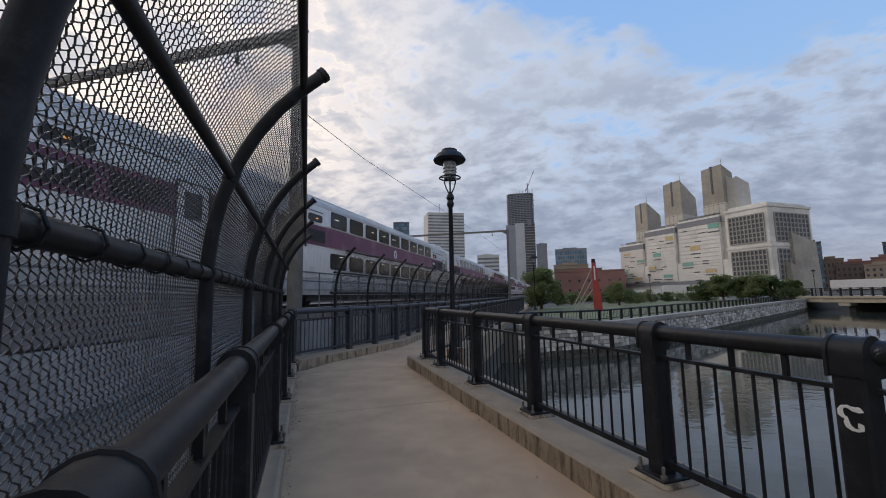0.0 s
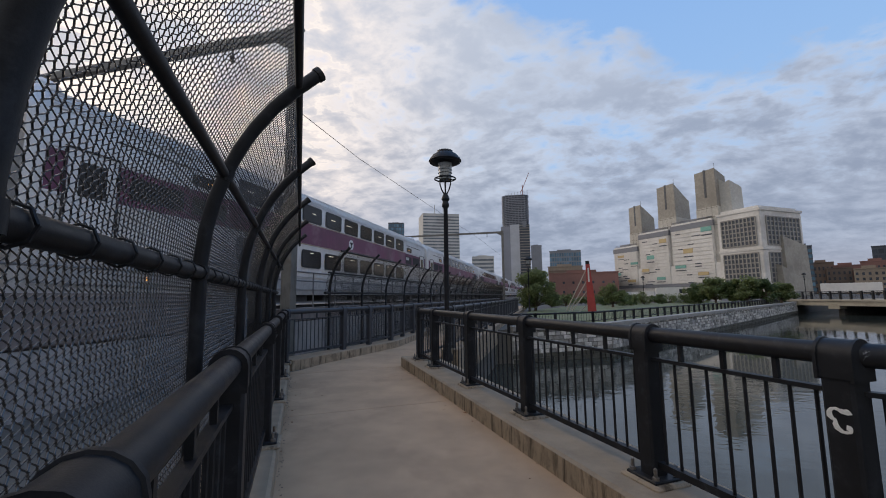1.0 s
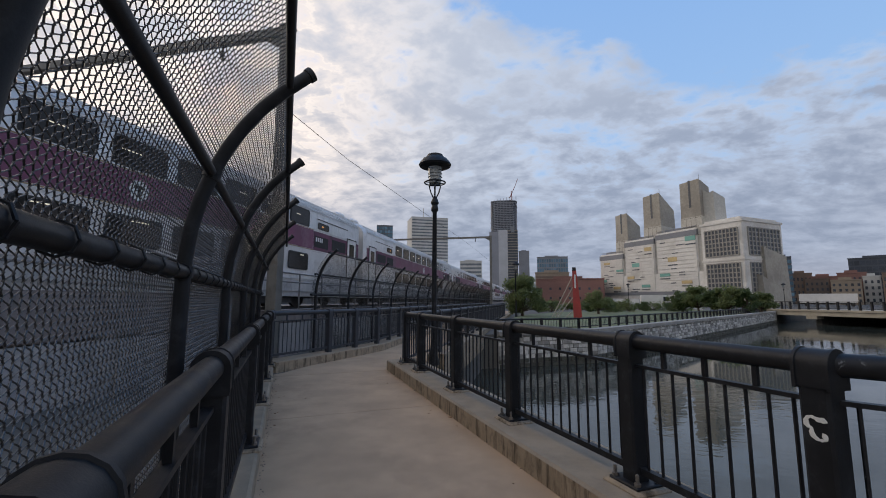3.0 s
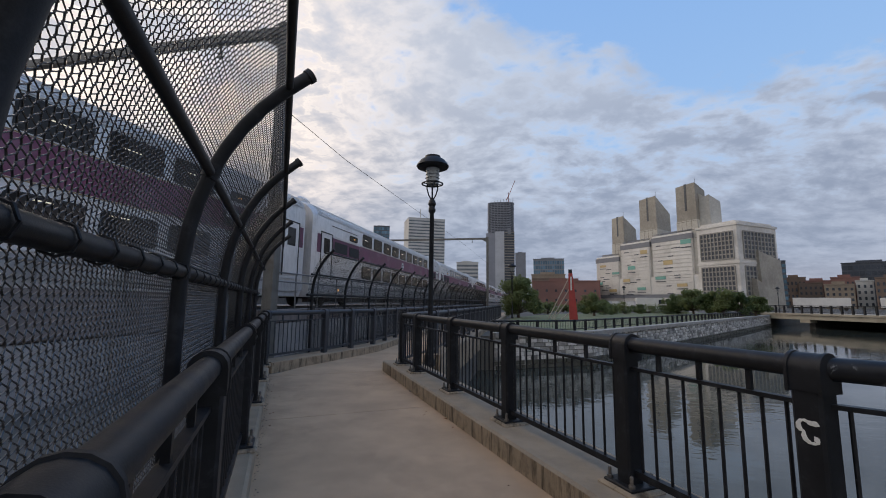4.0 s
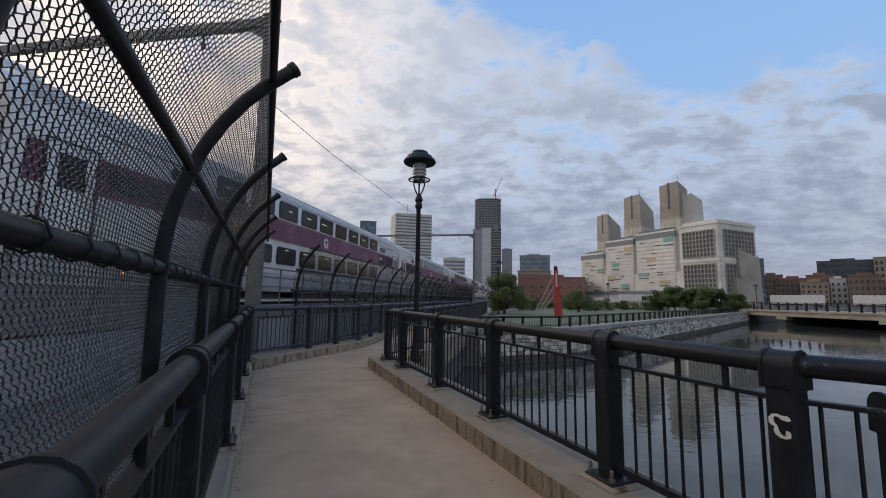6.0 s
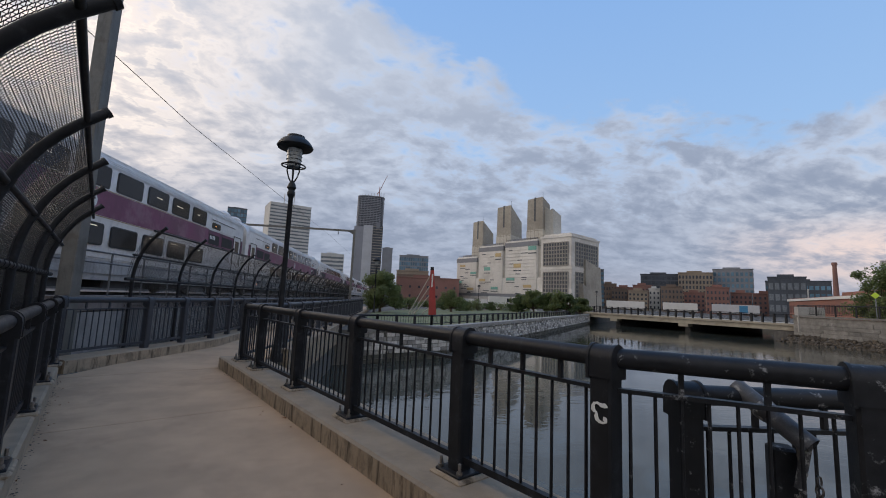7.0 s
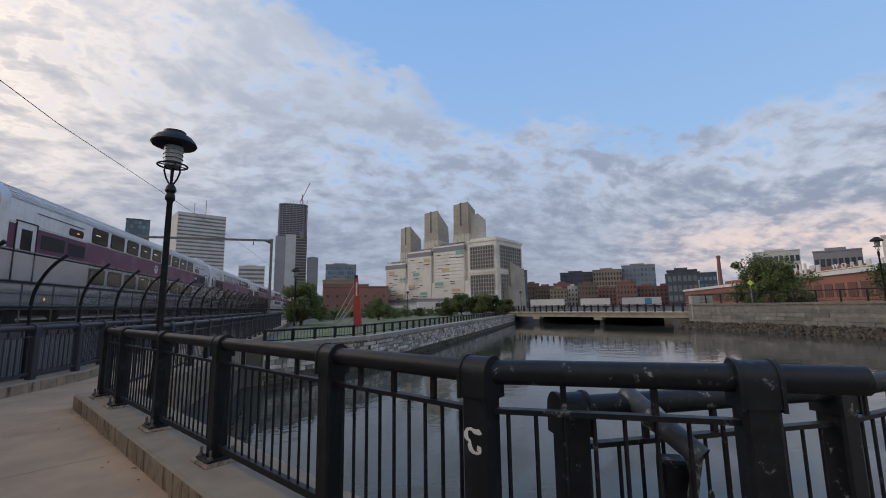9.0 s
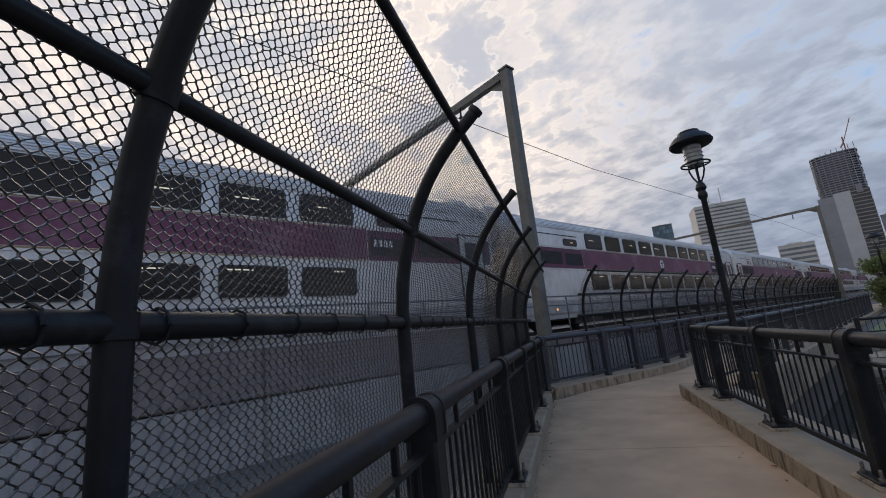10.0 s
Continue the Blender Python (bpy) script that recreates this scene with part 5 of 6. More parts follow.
        blades += [(x - dx, y - dy, z), (x + dx, y + dy, z), (x + rnd.uniform(-0.03, 0.03), y + rnd.uniform(-0.03, 0.03), z + h)]
        faces.append((k, k + 1, k + 2))
    g = Geo()
    g.v, g.f = blades, faces
    tagged(part("verge_grass", g, LEAF_GRASS), "short rough grass along the verge", "grass", kind="stuff")
    leaves, faces = [], []
    def drop(x, y, z, s):
        a = rnd.uniform(0, 6.28)
        k = len(leaves)
        for o in range(5):
            b = a + o * 1.256
            r = s * rnd.uniform(0.5, 1.0)
            leaves.append((x + math.cos(b) * r, y + math.sin(b) * r * 0.7, z + rnd.uniform(0.002, 0.015)))
        faces.append(tuple(range(k, k + 5)))
    for _ in range(430):
        x = rnd.uniform(3.2, 12) if rnd.random() < 0.4 else rnd.gauss(5.2, 0.8)
        drop(x, bank_y(x) - 0.36 + rnd.uniform(-0.25, 0.22), bank_z(x) + 0.002, rnd.uniform(0.02, 0.045))
    for _ in range(40):
        s = rnd.uniform(0, 8)
        p = W(s, -0.36 + abs(rnd.gauss(0, 0.08)) if rnd.random() < 0.7 else rnd.uniform(-0.3, 1.8), 0.0)
        drop(p.x, p.y, 0.003, rnd.uniform(0.008, 0.022))
    p = W(4.55, 1.78)
    drop(p.x, p.y, 0.004, 0.04)
    drop(0.55, 2.2, 0.004, 0.03)
    g = Geo()
    g.v, g.f = leaves, faces
    tagged(part("fallen_leaves", g, DEAD_LEAF), "scattered dry brown fallen leaves", "leaves", kind="stuff")


CAP_MAT = material("damp concrete cap", (0.15, 0.14, 0.13), 0.75, vary=0.25, scale=3, grain=90, bump=0.35, stain=(0.10, 0.095, 0.09), stain_amount=0.6, stain_scale=1.6)
SOIL = material("verge soil", (0.105, 0.085, 0.055), 0.95, vary=0.4, scale=5, grain=90, bump=0.7, stain=(0.07, 0.085, 0.03), stain_amount=0.6, stain_scale=3.0)
SETT = material("stone sett", (0.22, 0.195, 0.16), 0.9, vary=0.3, scale=12, grain=120, bump=0.5, per_piece=0.3)
LEAF_GRASS = leaf_material("grass blades", (0.07, 0.11, 0.03))
DEAD_LEAF = leaf_material("dry leaves", (0.16, 0.085, 0.045))
build_bank()


# ---- trees ----
def build_tree(name, place, height, spread, trunk_h, leaves, leaf, mat, seed, label, trunk_r=0.14, group="trees"):
    """A tapered trunk, limbs, and a crown of many small leaves gathered in uneven clumps."""
    rnd = random.Random(seed)
    th = thing(name, label, "tree", group, at=Matrix.Translation(place))
    g = Geo()
    top = trunk_h + (height - trunk_h) * 0.55
    g.tube([(0, 0, -0.1), (0.04, 0.02, trunk_h * 0.5), (0.0, 0.05, trunk_h), (0.08, 0.0, top)], [trunk_r * 1.3, trunk_r, trunk_r * 0.85, trunk_r * 0.3], 10)
    clumps = []
    for i in range(30):
        a = rnd.uniform(0, 6.28)
        rr = spread * rnd.uniform(0.15, 0.92) ** 0.8
        z = trunk_h + (height - trunk_h) * rnd.uniform(0.04, 0.85)
        shrink = 1 - 0.55 * ((z - trunk_h) / (height - trunk_h)) ** 2
        p = Vector((math.cos(a) * rr * shrink, math.sin(a) * rr * shrink, z))
        g.tube([(0, 0, trunk_h * rnd.uniform(0.8, 1.0)), p * 0.5 + Vector((0, 0, trunk_h * 0.35)), p], [trunk_r * 0.45, trunk_r * 0.25, 0.015], 6)
        clumps.append((p, spread * rnd.uniform(0.15, 0.36)))
    clumps.append((Vector((0, 0, height - spread * 0.3)), spread * 0.34))
    part("trunk", g, BARK, th, smooth=True)
    pts, fcs = [], []
    per = leaves // len(clumps)
    for c, r in clumps:
        for _ in range(per):
            v = Vector((rnd.gauss(0, 1), rnd.gauss(0, 1), rnd.gauss(0, 1))).normalized() * r * (0.25 + 0.95 * rnd.random() ** 0.7)
            v.z *= 0.8
            p = c + v
            q = Euler((rnd.uniform(-1.0, 1.0), rnd.uniform(-1.0, 1.0), rnd.uniform(0, 6.28))).to_matrix()
            s = leaf * rnd.uniform(0.6, 1.3)
            k = len(pts)
            pts += [tuple(p + q @ Vector(o)) for o in ((-s, 0, 0), (0, -s * 0.55, 0.02), (s, 0, 0), (0, s * 0.55, 0.02))]
            fcs.append((k, k + 1, k + 2, k + 3))
    cg = Geo()
    cg.v, cg.f = pts, fcs
    tagged(part("crown", cg, mat, th), kind="stuff")
    return th


def plant(az, d, h, spread, trunk, leaves, leaf, mat, seed, label, z=0.0):
    return build_tree("tree", far(az, d, z), h, spread, trunk, leaves, leaf, mat, seed, label)


plant(9.0, 40, 4.1, 2.15, 0.5, 14000, 0.105, LEAF_A, 1, "small leafy green street tree on the lawn")
plant(18.8, 50, 2.8, 1.5, 0.5, 5600, 0.09, LEAF_A, 2, "young green tree on the lawn")
for i, (az, d, h, sp) in enumerate(((28.4, 68, 2.8, 1.7), (30.0, 66, 3.6, 1.85), (31.6, 64, 3.1, 1.7), (33.0, 63, 3.6, 1.85), (34.6, 64, 3.2, 1.8), (35.9, 67, 2.8, 1.6))):
    plant(az, d, h, sp, 0.6, 5200, 0.13, LEAF_A if i % 2 else LEAF_B, 10 + i, "round dark green tree by the quay")
plant(64.3, 74, 8.0, 3.6, 1.0, 8000, 0.17, LEAF_A, 21, "leafy green tree behind the sea wall", 0.3)
plant(66.9, 72, 7.4, 3.4, 1.0, 8000, 0.17, LEAF_A, 22, "leafy green tree behind the sea wall", 0.3)
for i, (az, d, h, sp) in enumerate(((86.0, 47, 7.2, 2.6), (88.0, 43, 8.4, 3.2), (90.3, 42, 9.6, 4.0), (93.8, 40, 10.0, 4.4), (97.6, 39, 9.7, 4.4), (102.0, 41, 10.4, 5.0), (108, 39, 10.0, 4.9), (114, 37, 9.8, 4.8))):
    plant(az, d, h, sp, 1.1, 32000, 0.088, LEAF_C if i % 3 else LEAF_A, 30 + i, "dense spreading green tree beside the path", 1.0)
for i in range(9):
    plant(86.5 + 4.6 * i, 62 + 3 * (i % 3), 7.5 + (i * 7 % 5) * 0.5, 5.0, 0.6, 4200, 0.24, LEAF_A, 50 + i, "dark green tree in the belt behind the path", 1.2)


def build_hedge():
    rnd = random.Random(5)
    pts, fcs = [], []
    for i in range(9000):
        u = rnd.random()
        p = far(73.6 + 11 * u, 62 - 8 * u, 0.8) + Vector((rnd.gauss(0, 0.5), rnd.gauss(0, 0.5), 0))
        top = 4.0 + 0.5 * math.sin(u * 17) + 0.3 * math.sin(u * 41)
        p.z = 0.6 + top * rnd.random() ** 0.5
        q = Euler((rnd.uniform(-1, 1), rnd.uniform(-1, 1), rnd.uniform(0, 6.28))).to_matrix()
        s = 0.16 * rnd.uniform(0.6, 1.3)
        k = len(pts)
        pts += [tuple(p + q @ Vector(o)) for o in ((-s, 0, 0), (0, -s * 0.6, 0), (s, 0, 0), (0, s * 0.6, 0))]
        fcs.append((k, k + 1, k + 2, k + 3))
    g = Geo()
    g.v, g.f = pts, fcs
    tagged(part("hedge", g, LEAF_B), "dark clipped hedge behind the sea wall", "hedge", kind="stuff")


build_hedge()


def build_underwood():
    rnd = random.Random(6)
    pts, fcs = [], []
    for i in range(24000):
        u = rnd.random()
        p = far(83.5 + 44 * u, 54 + rnd.gauss(0, 1.2) - 4 * u)
        p.z = 0.9 + (2.3 + 0.6 * math.sin(u * 23)) * rnd.random() ** 0.6
        q = Euler((rnd.uniform(-1, 1), rnd.uniform(-1, 1), rnd.uniform(0, 6.28))).to_matrix()
        s = 0.23 * rnd.uniform(0.6, 1.3)
        k = len(pts)
        pts += [tuple(p + q @ Vector(o)) for o in ((-s, 0, 0), (0, -s * 0.6, 0), (s, 0, 0), (0, s * 0.6, 0))]
        fcs.append((k, k + 1, k + 2, k + 3))
    g = Geo()
    g.v, g.f = pts, fcs
    tagged(part("underwood", g, LEAF_B), "dark shrubs under the trees beyond the path", "shrubs", kind="stuff")


build_underwood()


# ---- city ----
def facade_material(name, color, **kw):
    return material(name, color, kw.pop("rough", 0.7), scale=kw.pop("scale", 0.08), grain=kw.pop("grain", 1.2), bump=kw.pop("bump", 0.1), bump_dist=0.05, **kw)


def block(name, label, az0, az1, d, el, mat, depth=25, win=None, rows=0, cols=0, turn=0.0, base=0.0, bands=False, pane=(0.7, 0.6), roof=1.0, side=True, d1=None):
    """A building between two headings at a distance, with its windows built on the two faces that show."""
    a, b = far(az0, d), far(az1, d1 or d)
    z = high(el, d)
    w = (b - a).length
    mid = (a + b) / 2
    ang = math.atan2(b.y - a.y, b.x - a.x) + radians(turn)
    th = thing(name, label, "building", "city buildings", at=Matrix.Translation((mid.x, mid.y, base)) @ Matrix.Rotation(ang, 4, "Z"))
    h = z - base
    body = part("wall", Geo().cbox(-w / 2, 0, 0, w / 2, depth, h, 0.15), mat, th)
    part("roof", Geo().box(-w / 2 - 0.2, -0.2, h - 0.05, w / 2 + 0.2, depth + 0.2, h + roof * 0.5).box(-w * 0.25, depth * 0.3, h, w * 0.2, depth * 0.6, h + roof * 2), mat, th)
    if win and rows:
        fh, fw = h / (rows + 0.6), w / cols
        if bands:
            unit = Geo().box(-w / 2 + 0.4, -0.12, 0, w / 2 - 0.4, 0.1, fh * pane[1]).mesh("window_band")
            for r in range(rows):
                part("window_band", unit, win, body, at=Matrix.Translation((0, 0, fh * (r + 0.5))))
        else:
            unit = Geo().box(-fw * pane[0] / 2, -0.1, 0, fw * pane[0] / 2, 0.15, fh * pane[1]).mesh("window")
            for r in range(rows):
                for c in range(cols):
                    part("window", unit, win, body, at=Matrix.Translation((-w / 2 + fw * (c + 0.5), 0, fh * (r + 0.5))))
        if side:
            sc = max(2, int(depth / fw)) if not bands else 1
            sw = depth / sc
            unit = Geo().box(-0.15, -sw * pane[0] / 2, 0, 0.12, sw * pane[0] / 2, fh * pane[1]).mesh("window")
            for r in range(rows):
                for c in range(sc):
                    part("window", unit, win, body, at=Matrix.Translation((w / 2, sw * (c + 0.5), fh * (r + 0.5))))
    return th


WIN_DARK = facade_material("far dark glazing", (0.04, 0.05, 0.065), rough=0.25, vary=0.3, per_piece=0.4)
WIN_BLUE = facade_material("far blue glazing", (0.10, 0.19, 0.26), rough=0.2, vary=0.3, per_piece=0.4)
WIN_SKY = facade_material("bright blue glazing", (0.13, 0.26, 0.36), rough=0.2, vary=0.3, per_piece=0.35)
WIN_MID = facade_material("far grey glazing", (0.15, 0.17, 0.19), rough=0.25, vary=0.2)
OFFICE = facade_material("office precast", (0.48, 0.48, 0.46), vary=0.12)
GREYT = facade_material("grey tower", (0.20, 0.21, 0.23), vary=0.15)
PALE = facade_material("pale tower panels", (0.46, 0.47, 0.49), vary=0.12)
BRICK_FAR = facade_material("far red brick", (0.205, 0.105, 0.088), vary=0.25, grain=3)
BRICK_RED = facade_material("orange red brick", (0.25, 0.115, 0.082), vary=0.2, grain=3)
BROWN_FAR = facade_material("brown stone", (0.15, 0.11, 0.085), vary=0.2)
# factory bays: flat plates with the shade of a recess in their colour
BRICK_SHADE = facade_material("shade-darkened brick bay", (0.12, 0.055, 0.045), vary=0.25, grain=3)
TAN = facade_material("tan cladding", (0.25, 0.205, 0.155), vary=0.2)
SLAB_DARK = facade_material("dark cladding", (0.055, 0.065, 0.08), vary=0.25, rough=0.4)
ORANGE = facade_material("terracotta cladding", (0.33, 0.165, 0.115), vary=0.15)
WHITE_WALL = facade_material("white cladding", (0.62, 0.61, 0.58), vary=0.1)
VENT = facade_material("pale precast panels", (0.66, 0.64, 0.595), vary=0.12, stain=(0.33, 0.31, 0.27), stain_amount=0.4, stain_scale=0.05)
STACK = facade_material("weathered concrete stack", (0.34, 0.315, 0.265), vary=0.25, stain=(0.20, 0.18, 0.15), stain_amount=0.45, stain_scale=0.06)

block("office_tower", "wide pale office tower with banded windows", -5.8, -0.6, 500, 11.4, OFFICE, 34, WIN_MID, 26, 1, bands=True, pane=(0.9, 0.42), turn=12)
for k, x in enumerate((-6.0, 5.0)):
    part("antenna", Geo().tube([(x, 12, 0), (x, 12, 14 + 5 * k)], 0.5, 5), OFFICE, bpy.data.objects["office_tower"], at=pose(0, 0, high(11.4, 500)))
block("glass_tower", "slim blue glass tower", -10.6, -8.4, 620, 10.2, SLAB_DARK, 20, WIN_BLUE, 20, 6, pane=(0.85, 0.8))
block("office_block", "low rounded pale office block", 1.0, 4.0, 400, 5.4, OFFICE, 20, WIN_MID, 10, 1, bands=True, pane=(0.9, 0.5))
block("slab_tower", "plain grey slab tower beside the skyline", 9.1, 10.5, 520, 6.7, GREYT, 20)
block("glass_office", "green-grey glass office building", 11.5, 15.5, 350, 5.8, GREYT, 20, WIN_BLUE, 9, 13, pane=(0.74, 0.72))
block("brick_building", "long low red brick building", 11.3, 19.9, 205, 2.8, BRICK_FAR, 30, WIN_DARK, 2, 7, pane=(0.22, 0.25))
block("brown_offices", "brown banded office building behind the brick one", 11.2, 15.6, 240, 3.7, TAN, 20, BROWN_FAR, 6, 1, bands=True, pane=(0.98, 0.4))
block("side_tower", "dark glass office block", 37.5, 38.9, 300, 4.7, SLAB_DARK, 15, WIN_BLUE, 8, 4, pane=(0.85, 0.6))
block("dark_office", "dark glass office building", 43.2, 47.3, 350, 4.2, SLAB_DARK, 20, WIN_DARK, 7, 10, pane=(0.9, 0.7))
block("tan_office", "tan clad office building", 47.3, 50.8, 345, 4.4, TAN, 20, WIN_DARK, 7, 10, pane=(0.5, 0.6))
block("blue_office", "blue-grey gridded office building", 50.8, 54.6, 350, 4.8, GREYT, 20, WIN_BLUE, 7, 9, pane=(0.6, 0.6))
block("low_office", "low grey industrial building", 55.6, 60.9, 400, 3.5, SLAB_DARK, 20, WIN_BLUE, 4, 12, pane=(0.7, 0.5))
rnd_city = random.Random(17)
for az, wdt, el, mat in ((38.5, 2.0, 2.9, BROWN_FAR), (40.1, 2.4, 2.5, BRICK_FAR), (42.3, 2.2, 2.8, BRICK_FAR)):
    block("row_house", "low brick and stone city block beyond the bridge", az, az + wdt - 0.08, 320, el, mat, 18, WIN_DARK, 4, 6, pane=(0.42, 0.5), side=False)
az = 39.8
while az < 58.5:
    wdt = rnd_city.uniform(1.3, 2.6)
    mat = rnd_city.choice((BRICK_FAR, BRICK_FAR, BROWN_FAR, OFFICE, TAN))
    block("row_house", "low brick and stone city block beyond the bridge", az, az + wdt - 0.08, 280 + rnd_city.uniform(-25, 40), rnd_city.uniform(2.0, 3.0), mat, 18, WIN_DARK, 4, max(3, int(wdt * 2.6)), pane=(0.42, 0.5), side=False)
    az += wdt
block("factory", "long red brick factory with white rooftop letters", 57.5, 84.0, 221, 1.5, BRICK_RED, 14, BRICK_SHADE, 1, 40, pane=(0.72, 0.62), side=False, d1=82.4)
block("roof_shed", "grey plant room above the factory roof", 69.4, 73.0, 230, 5.0, GREYT, 20, WIN_DARK, 3, 8, side=False)
block("grey_hall", "pale grey office roofline behind the trees", 64.4, 68.4, 320, 5.4, OFFICE, 25, WIN_DARK, 5, 9, side=False)
block("dark_plant", "dark industrial plant with pale tanks", 55.8, 59.0, 260, 3.9, SLAB_DARK, 20, WIN_MID, 3, 6, side=False)
part("parapet", Geo().box(-76.2, -0.5, 6.75, 76.2, -0.22, 7.6), WHITE_WALL, bpy.data.objects["factory"], "white painted parapet band")
block("white_shed", "plain white industrial building", 74.4, 79.6, 210, 6.0, WHITE_WALL, 30)
block("terracotta_office", "terracotta office building with blue windows", 78.2, 84.7, 190, 8.7, ORANGE, 30, WIN_SKY, 5, 8, pane=(0.66, 0.68))


teal_bay = bpy.data.objects["terracotta_office"]
part("glass_bay", Geo().box(-10.9, -0.3, 9.0, -6.9, 3.0, 27.5), WIN_BLUE, teal_bay, "green-blue glazed corner bay")
part("mullion", Geo().box(-10.95, -0.4, 14.8, -6.85, 2.0, 15.3).box(-10.95, -0.4, 21.0, -6.85, 2.0, 21.5).box(-8.95, -0.4, 9.0, -8.75, 2.0, 27.5), SLAB_DARK, teal_bay)
part("penthouse", Geo().box(-5.0, 3.0, 30.0, 9.0, 20.0, 33.0), BROWN_FAR, teal_bay, "dark rooftop plant room")


def build_vent():
    """Three-stack ventilation building on the far quay; x from its far end to the near corner, y away from the channel."""
    C, L = far(34.9, 185), far(19.5, 230)
    e = (C - L).normalized()
    p0 = Vector((0.3, -0.3, 0))
    th = thing("vent_building", "pale concrete ventilation building with three tall weathered flues", "building", "city buildings",
               at=Matrix.Translation((L.x, L.y, 0)) @ Matrix.Rotation(math.atan2(e.y, e.x), 4, "Z"))

    def lx(az):
        u, w = heading(az), L - p0
        return (u.y * w.x - u.x * w.y) / (u.x * e.y - u.y * e.x)

    def dist(az):
        return (L + e * lx(az) - p0).length

    length = (C - L).length
    base_h = 13.5
    base = part("base_wall", Geo().cbox(0, 0.4, 0, lx(31.0), 30, base_h, 0.2), VENT, th)
    part("plinth_band", Geo().box(-0.2, 0.1, 4.2, lx(31.0), 0.6, 5.6), GREYT, base)
    rnd = random.Random(8)
    # coloured panels: from and to along the bay, and height within it
    marks = [[(0.05, 0.28, 0.66, TEAL), (0.57, 0.88, 0.18, OCHRE)], [(0.06, 0.30, 0.78, OCHRE), (0.55, 0.82, 0.24, TEAL)], [(0.06, 0.32, 0.82, TEAL), (0.60, 0.84, 0.38, OCHRE)]]
    upper = [[(0.18, 0.45, 0.72, OCHRE), (0.72, 1.0, 0.26, TEAL)], [(0.70, 0.93, 0.78, OCHRE), (0.25, 0.50, 0.28, TEAL)], [(0.74, 0.98, 0.86, TEAL), (0.29, 0.52, 0.32, OCHRE)]]
    for k, (a0, a1, el) in enumerate(((19.5, 22.2, 6.0), (22.5, 25.8, 7.7), (26.1, 30.4, 8.5))):
        x0, x1 = lx(a0), lx(a1)
        h = high(el, dist((a0 + a1) / 2))
        wall = part("wall", Geo().cbox(x0, 0.3, base_h - 0.5, x1, 28, h, 0.2), VENT, th)
        part("cornice", Geo().box(x0 - 0.25, 0.0, h - 3.0, x1 + 0.25, 28.2, h - 0.8), GREYT, wall)
        part("roof_rail", Geo().box(x0 + 0.4, 0.8, h + 0.75, x1 - 0.4, 1.0, h + 0.9).box(x0 + 0.4, 0.8, h + 0.3, x1 - 0.4, 1.0, h + 0.42).box(x0 + 1.5, 3, h, x1 - 2, 9, h + 1.4), GREYT, wall)
        for group, zlo, zhi, tint, owner in ((0, 5.8, base_h, marks, base), (1, base_h, h - 3.0, upper, wall)):
            rows = 7 if group == 0 else 9
            ph = (zhi - zlo) / rows
            for r in range(rows):
                part("panel", Geo().box(x0 + 0.3, 0.08 if group == 0 else -0.02, zlo + ph * r + 0.1, x1 - 0.3, 0.5, zlo + ph * (r + 1) - 0.1), VENT, owner)
                if rnd.random() < 0.55:
                    xs = rnd.uniform(x0 + 2, x1 - 6)
                    part("slot", Geo().box(xs, -0.1, zlo + ph * r - 0.12, xs + rnd.uniform(2.0, 4.0), 0.3, zlo + ph * r + 0.25), SLAB_DARK, owner)
            for f0, f1, fz, tone in tint[k]:
                zc = zlo + (zhi - zlo) * fz
                part("coloured_panel", Geo().box(x0 + (x1 - x0) * f0, -0.14, zc, x0 + (x1 - x0) * f1, 0.2, zc + ph * 1.15), tone, owner)
                part("slot", Geo().box(x0 + (x1 - x0) * f0, -0.1, zc - ph * 1.0, x0 + (x1 - x0) * f1, 0.2, zc - ph * 0.72), SLAB_DARK, owner)
    x0, x1 = lx(30.9), length
    h = block_h = high(9.2, dist(33.0))
    wall = part("wall", Geo().cbox(x0, 0, 0, x1, 24, h, 0.25), VENT, th)
    part("cornice", Geo().box(x0 - 0.2, -0.3, h - 1.0, x1 + 0.3, 24.3, h - 0.1).box(x0 + 1, 1, h, x1 - 1, 23, h + 0.9), VENT, wall)
    part("belt", Geo().box(x0 - 0.1, -0.25, h * 0.52, x1 + 0.25, 24.2, h * 0.545), VENT, wall)
    for z0, z1 in ((h * 0.58, h * 0.90), (h * 0.15, h * 0.49)):
        a, b = x0 + 1.6, x1 - 1.6
        front = part("louvre_bay", Geo().box(a, -0.12, z0, b, 0.3, z1), SLAB_DARK, wall, "dark louvred opening")
        bars = Geo()
        for i in range(0, 10):
            x = a + (b - a) * i / 9
            bars.box(x - 0.2, -0.35, z0, x + 0.2, 0, z1)
        for i in range(0, 7):
            z = z0 + (z1 - z0) * i / 6
            bars.box(a, -0.33, z - 0.22, b, 0, z + 0.22)
        part("louvre_frame", bars, LOUVRE, front)
        side = part("louvre_bay", Geo().box(x1 - 0.2, 3.0, z0, x1 + 0.12, 22, z1), SLAB_DARK, wall, "dark louvred opening")
        bars = Geo()
        for i in range(0, 10):
            y = 3.0 + 19.0 * i / 9
            bars.box(x1 - 0.1, y - 0.28, z0, x1 + 0.35, y + 0.28, z1)
        for i in range(0, 7):
            z = z0 + (z1 - z0) * i / 6
            bars.box(x1 - 0.1, 3.0, z - 0.22, x1 + 0.33, 22, z + 0.22)
        part("louvre_frame", bars, LOUVRE, side)
